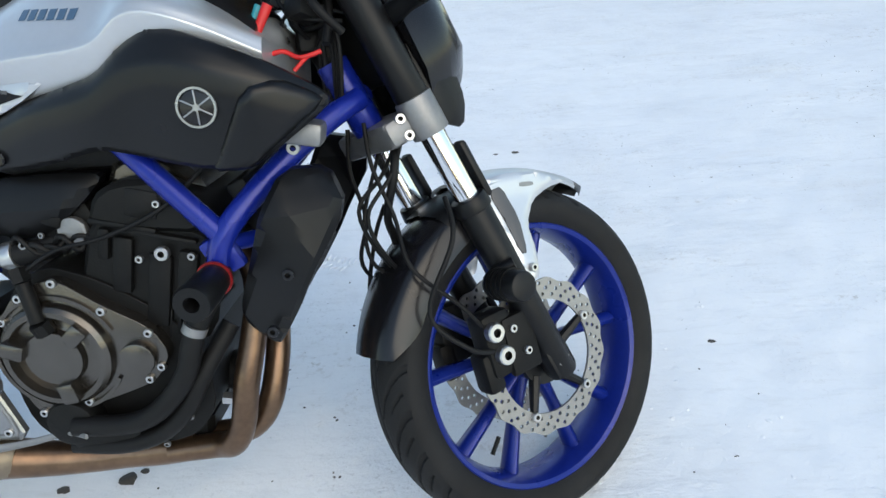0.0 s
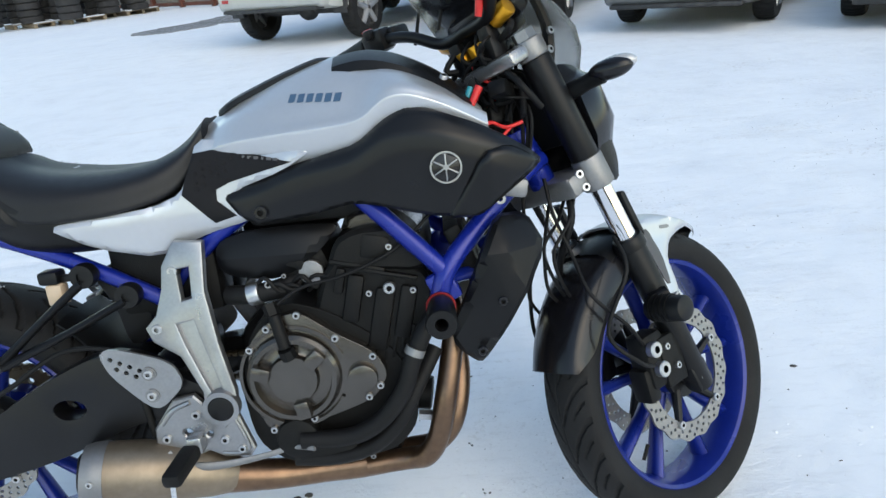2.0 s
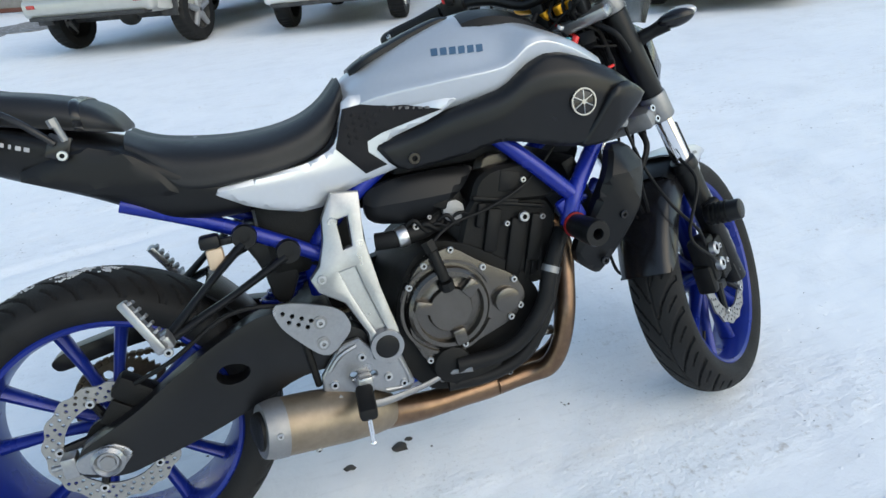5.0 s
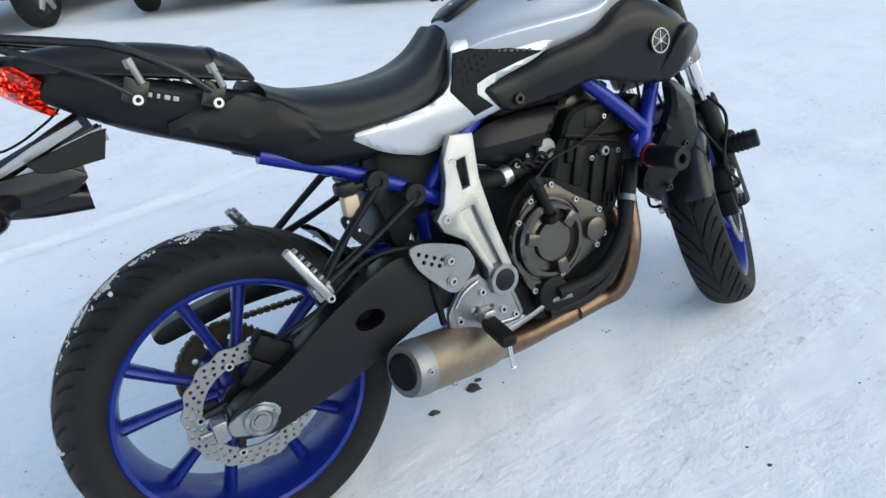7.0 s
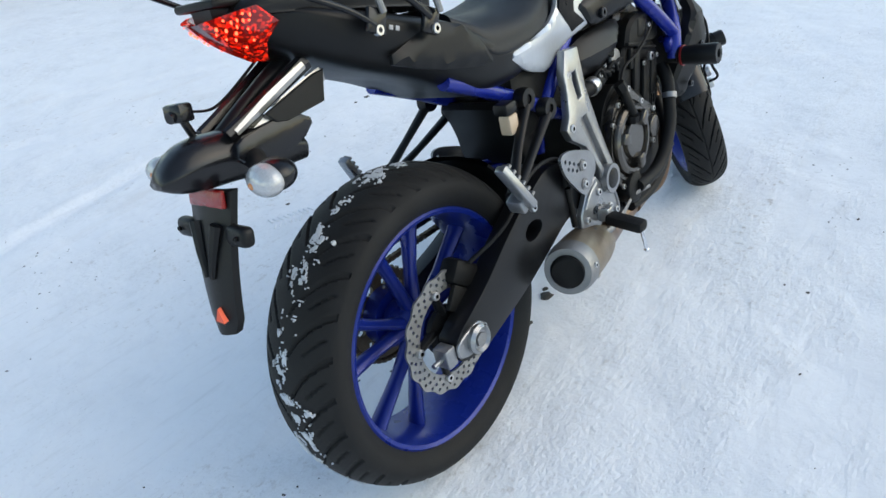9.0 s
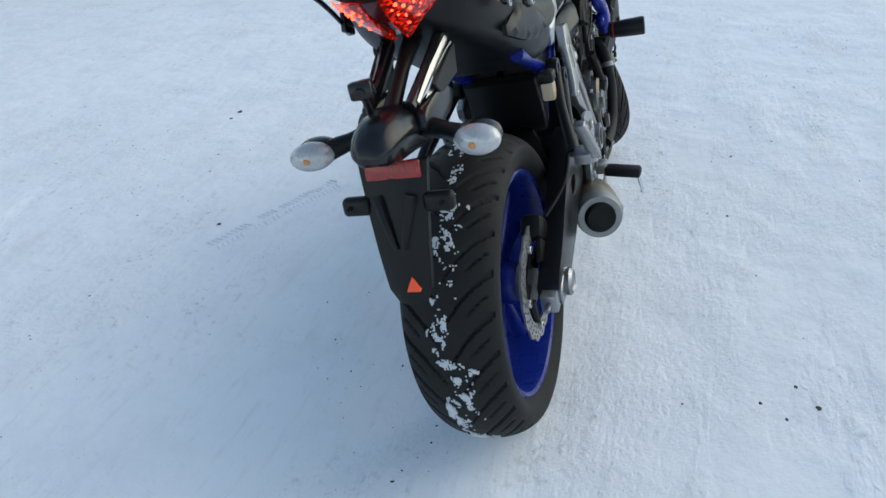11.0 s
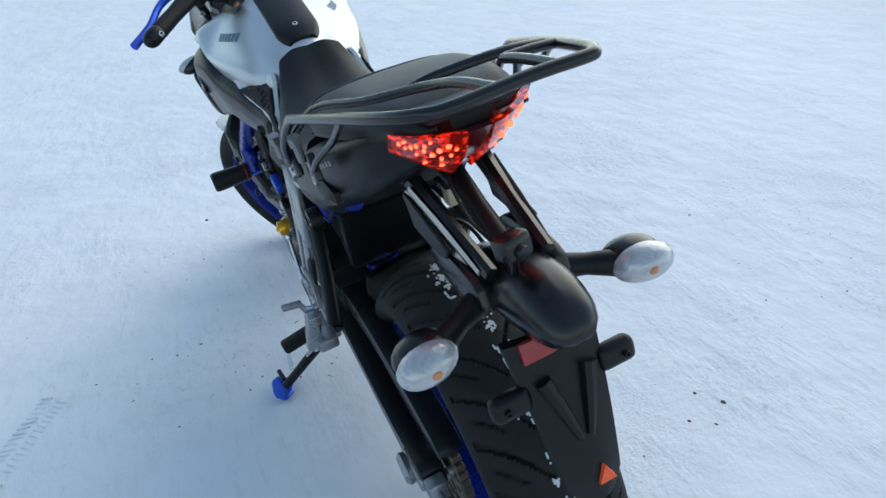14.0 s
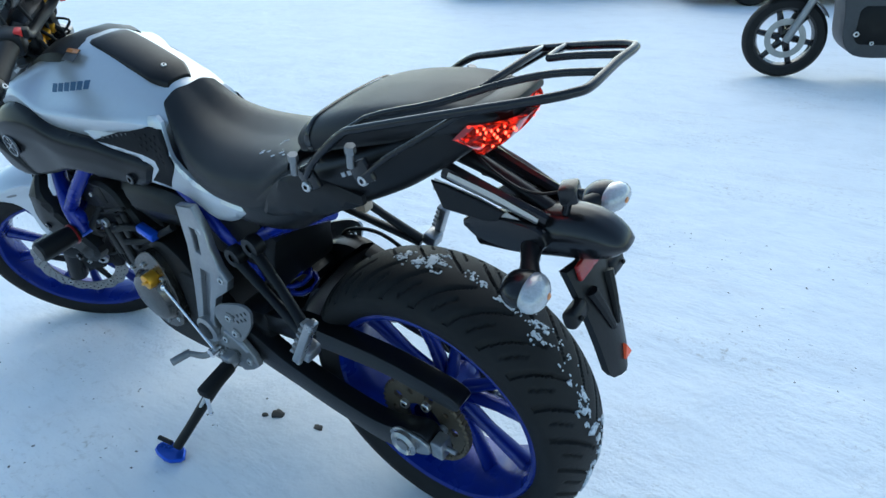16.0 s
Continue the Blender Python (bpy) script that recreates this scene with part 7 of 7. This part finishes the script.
parked_car("car", "dark blue car parked on snow", p, a, CARDARK, 4.5, 1.80, 1.48, 0.20, 0.31, False, "plain")
parked_car("car", "blue car parked behind the others", (1.6, 14.6, 0.0), 60, CARBLUE, 4.3, 1.75, 1.48, 0.26, 0.32, False, "plain")
parked_car("car", "rusty red car standing across the yard", (0.6, -10.9, 0.0), 205, CARRED, 4.4, 1.76, 1.5, 0.22, 0.30, False, "plain")
parked_car("car", "dark car at the far edge of the yard", (4.7, -10.6, 0.0), 215, CARDARK, 4.3, 1.76, 1.5, 0.22, 0.30, False, "plain")

# stacks of old tyres on pallets
base_tyre = tagged(part("old_tyre", lathe([(0.20, -0.09), (0.31, -0.10), (0.345, -0.08), (0.355, 0.0), (0.345, 0.08), (0.31, 0.10), (0.20, 0.09), (0.19, 0.0), (0.20, -0.09)], (0, 0, 0), 40), OLDRUB, None, "", 40), "worn black car tyre lying in a stack", "tyre", "stacked tyres")
spots = [(-13.1, 21.6, 8), (-12.5, 20.9, 7), (-11.8, 23.2, 8), (-11.2, 24.0, 8), (-13.2, 23.2, 8), (-11.6, 21.6, 7), (-10.9, 22.3, 8), (-10.2, 21.3, 7), (-10.3, 23.3, 8), (-9.5, 22.5, 6), (-9.3, 23.9, 5), (-12.4, 22.4, 8), (-8.8, 23.2, 5)]
rnd = random.Random(11)
first = True
for x, y, n in spots:
    for k in range(n):
        m = pose(x + rnd.uniform(-0.04, 0.04), y + rnd.uniform(-0.04, 0.04), 0.25 + 0.205 * k, 90, 0, rnd.uniform(0, 360))
        if first:
            base_tyre.matrix_world = m
            first = False
        else:
            copy_thing(base_tyre, m)
drum = tagged(part("plastic_drum", lathe([(0.0, 0), (0.27, 0), (0.28, 0.03), (0.28, 0.30), (0.295, 0.32), (0.28, 0.34), (0.28, 0.62), (0.26, 0.66), (0.0, 0.66)], (0, 0, 0), 32), BEIGE, None, "", 40), "pale plastic drum on top of the tyres", "drum")
drum.matrix_world = pose(-8.8, 23.2, 0.15 + 0.205 * 5, 90, 0, 0)


def pallet(x, y, turn):
    root = tagged(new("pallet"), "grey wooden pallet under the tyre stacks, snow on it", "pallet", "pallets")
    for k in range(5):
        part("board", rounded_box((-0.48 + 0.24 * k, 0, 0.125), (0.14, 1.2, 0.022), 0.004), WOOD, root, "", 40)
    for k in (-0.52, 0, 0.52):
        part("bearer", rounded_box((0, k, 0.055), (1.1, 0.10, 0.11), 0.006), WOOD, root, "", 40)
    part("snow_cap", rounded_box((0.46, 0, 0.150), (0.16, 1.1, 0.04), 0.018), SNOWPATCH, root, "snow on the pallet edge", 60)
    root.matrix_world = pose(x, y, 0, 0, 0, turn)


for x, y in ((-11.3, 21.9), (-10.2, 22.0), (-9.9, 23.3), (-9.0, 23.5), (-12.3, 22.5)):
    pallet(x, y, -46)

# corrugated fence with rusty posts
fence = tagged(new("fence"), "weathered corrugated sheet fence on rust-red posts", "fence", kind="structure")
a, b = Vector((-14.0, 30.6, 0)), Vector((1.5, 14.6 + 1.2, 0))
run = (b - a).normalized()
side = Vector((-run.y, run.x, 0))
length = (b - a).length
sheet_count = int(length / 1.1)
for k in range(sheet_count):
    bm = bmesh.new()
    rows = []
    for i in range(34):
        t = k * 1.1 + 1.06 * i / 33
        q = a + run * t + side * (0.03 * math.sin(i * 1.4))
        rows.append([bm.verts.new((q.x, q.y, z)) for z in (0.12, 1.2, 2.4)])
    for r0, r1 in zip(rows, rows[1:]):
        for j in range(2):
            bm.faces.new((r0[j], r0[j + 1], r1[j + 1], r1[j]))
    grown = bmesh.ops.extrude_face_region(bm, geom=bm.faces[:])
    for g in grown["geom"]:
        if isinstance(g, bmesh.types.BMVert):
            g.co += side * 0.006
    part("sheet", bm, SHEETM, fence, "", 60)
    if k % 2 == 0:
        q = a + run * (k * 1.1) - side * 0.10
        part("post", rounded_box((q.x, q.y, 1.2), (0.16, 0.16, 2.5), 0.01, (0, 0, face_to(run.x, run.y))), RUST, fence, "rust-red post", 40)
    q = a + run * (k * 1.1 + 0.55) - side * 0.06
    part("rail", rounded_box((q.x, q.y, 0.10), (1.1, 0.10, 0.12), 0.01, (0, 0, face_to(run.x, run.y))), RUST, fence, "", 40)

# a bare strip where the snow is scraped off
patch = bmesh.new()
strip = [(-5.0, 13.6), (-4.4, 13.7), (-3.6, 14.6), (-2.6, 14.9), (-1.9, 15.4), (-1.3, 17.2), (-2.6, 18.2), (-3.9, 17.6), (-4.4, 16.4), (-4.9, 15.4), (-5.6, 14.6)]
ragged = []
for (x0, y0), (x1, y1) in zip(strip, strip[1:] + strip[:1]):
    for k in range(6):
        x, y = x0 + (x1 - x0) * k / 6, y0 + (y1 - y0) * k / 6
        ragged.append((x + 0.35 * noise.noise((x * 2.3, y * 2.3, 1)), y + 0.35 * noise.noise((x * 2.3, y * 2.3, 8)), 0.012))
patch.faces.new([patch.verts.new(p) for p in ragged])
grown = bmesh.ops.extrude_face_region(patch, geom=patch.faces[:])
for g in grown["geom"]:
    if isinstance(g, bmesh.types.BMVert):
        g.co.z = -0.03
tagged(part("asphalt_patch", patch, ASPHALT, None, "", 40), "bare strip of wet asphalt scraped free of snow", "asphalt", kind="structure")

# ---- the other motorcycle ----
other = tagged(new("motorcycle"), "dark motorcycle in the haze, standing on snow", "motorcycle")
DULL = material("dull_dark_fairing", (0.035, 0.037, 0.042), 0.5, 0, 0.3, 20, dirt=0.2, dirt_colour=(0.1, 0.1, 0.1))
wheel_root = new("front_wheel")
wheel_root.parent = other
part("tyre", lathe([(0.222, -0.05), (0.27, -0.062), (0.292, -0.04), (0.30, 0), (0.292, 0.04), (0.27, 0.062), (0.222, 0.05), (0.214, 0), (0.222, -0.05)], (0, 0, 0.30), 72), RUBBER, wheel_root, "", 40)
part("rim", lathe([(0.205, -0.045), (0.226, -0.045), (0.215, 0), (0.226, 0.045), (0.205, 0.045), (0.19, 0), (0.205, -0.045)], (0, 0, 0.30), 60), GLOSSB, wheel_root, "", 40)
for k in range(6):
    q = 2 * math.pi * k / 6
    part("spoke", tube([(0.03 * math.cos(q), 0, 0.30 + 0.03 * math.sin(q)), (0.20 * math.cos(q + 0.2), 0, 0.30 + 0.20 * math.sin(q + 0.2))], [0.03, 0.02], 8, 1), GLOSSB, wheel_root, "", 40)
part("brake_disc", lathe([(0.10, 0.06), (0.145, 0.06), (0.145, 0.065), (0.10, 0.065), (0.10, 0.06)], (0, 0, 0.30), 60), DISC, wheel_root, "", 30)
for s in (-1, 1):
    part("fork_leg", rod((0.0, s * 0.1, 0.28), (-0.30, s * 0.1, 0.95), 0.028), DULLALU if s > 0 else BLACKP, other, "", 40)
part("mudguard", lathe([(0.315, -0.06), (0.325, 0.0), (0.315, 0.06), (0.308, 0.058), (0.318, 0), (0.308, -0.058), (0.315, -0.06)], (0, 0, 0.30), 30, 60, 150), DULL, other, "", 40)
part("fairing", slab([(-0.22, 0.95), (-0.36, 1.08), (-0.75, 1.02), (-1.0, 0.80), (-0.95, 0.30), (-0.80, 0.20), (-0.46, 0.19), (-0.36, 0.30), (-0.34, 0.55)], -0.19, 0.19, (), 0.05, 2), DULL, other, "dark side fairing", 40)
part("engine_case", rounded_box((-0.62, 0.0, 0.42), (0.40, 0.42, 0.30), 0.06), ENGINEB, other, "", 40)
part("seat", rounded_box((-1.05, 0, 0.83), (0.55, 0.26, 0.12), 0.05), SEATM, other, "", 40)
part("rear_tyre", lathe([(0.222, -0.07), (0.28, -0.085), (0.305, -0.05), (0.315, 0), (0.305, 0.05), (0.28, 0.085), (0.222, 0.07), (0.03, 0), (0.222, -0.07)], (-1.40, 0, 0.315), 60), RUBBER, other, "", 40)
part("side_stand", rod((-0.80, 0.12, 0.28), (-0.72, 0.30, 0.01), 0.012), BLACKP, other, "", 40)
bolt(other, (-0.44, 0.20, 0.36), (0, 1, 0), 0.02)
bolt(other, (-0.55, 0.21, 0.30), (0, 1, 0), 0.014)
other.matrix_world = pose(0.29, -4.95, 0.0, 0, 0, 18)

# ---- gravel and frozen crumbs on the snow ----
rnd = random.Random(21)


def scatter(name, mat, label, category, count, sizes, flat):
    """Many small uneven lumps strewn over the ground, as one mesh."""
    bm = bmesh.new()
    bmesh.ops.create_icosphere(bm, subdivisions=1, radius=1.0)
    ball_v = np.array([v.co[:] for v in bm.verts])
    ball_f = np.array([[v.index for v in f.verts] for f in bm.faces])
    bm.free()
    draw = np.random.RandomState(5)
    verts, faces = [], []
    for i in range(count):
        x, y, s, a = draw.uniform(-1.8, 3.4), draw.uniform(-1.8, 3.2), draw.choice(sizes), draw.uniform(0, 6.28)
        for _ in range(6):
            if noise.noise((x * 1.6, y * 1.6, 11.0)) + 0.5 * noise.noise((x * 6, y * 6, 3.0)) > 0.12:
                break
            x, y = draw.uniform(-1.8, 3.4), draw.uniform(-1.8, 3.2)
        q = (ball_v + draw.uniform(-0.3, 0.3, ball_v.shape)) * (s * draw.uniform(0.8, 2.0), s, s * flat)
        c, n = math.cos(a), math.sin(a)
        verts.append(np.stack([q[:, 0] * c - q[:, 1] * n + x, q[:, 0] * n + q[:, 1] * c + y, q[:, 2] + ground_height(x, y)], 1))
        faces.append(ball_f + i * len(ball_v))
    mesh = bpy.data.meshes.new(name)
    mesh.from_pydata(np.concatenate(verts).tolist(), [], np.concatenate(faces).tolist())
    return tagged(finish(name, mesh, mat, None, "", 60), label, category, kind="stuff")


scatter("gravel", PEBBLE, "scattered dark grit on packed snow", "gravel", 1500, (0.0008, 0.0010, 0.0012, 0.0016, 0.0022, 0.003), 0.5)
scatter("snow_crumbs", SNOW, "small frozen lumps on packed snow", "snow lumps", 6500, (0.002, 0.0025, 0.003, 0.004, 0.006), 0.22)
for i, (x, y, s) in enumerate(((0.549, 0.03, 0.016), (0.418, 0.01, 0.010), (0.575, 0.05, 0.008), (1.51, 1.63, 0.012), (1.43, 1.63, 0.007), (0.105, -0.70, 0.006), (0.055, -0.63, 0.004), (1.86, 0.34, 0.007), (0.09, -0.58, 0.004), (0.55, 1.13, 0.007), (0.16, -0.66, 0.004), (0.92, -0.55, 0.005))):
    bm = bmesh.new()
    made = bmesh.ops.create_icosphere(bm, subdivisions=2, radius=1.0)["verts"]
    for v in made:
        v.co *= 1 + 0.5 * noise.noise(v.co * 1.7 + Vector((i * 7, 0, 0)))
        v.co = Vector((x + v.co.x * s * 1.3, y + v.co.y * s, ground_height(x, y) + v.co.z * s * 0.35))
    tagged(part("pebble", bm, PEBBLE, None, "", 60), "dark frozen lump of dirt on the snow", "pebble", "dirt lumps on the snow")

# the pressed lugs of a tyre that crossed the snow
prints = []
rnd = random.Random(3)
for k in range(30):
    t = k / 29
    x, y = 0.42 + 0.50 * t, 1.06 - 0.22 * t
    for s in (-1, 1):
        if rnd.random() < 0.85:
            prints.append(rounded_box((x + s * 0.008, y + s * 0.022, ground_height(x, y) + 0.001), (0.0075 + 0.004 * rnd.random(), 0.034, 0.007), 0.003, (0, 0, -24 + s * 18 + rnd.uniform(-8, 8)), 1))
tagged(part("tyre_print", join(*prints), SNOW, None, "", 60), "raised snow between the pressed lugs of a tyre track", "tyre track", kind="stuff")
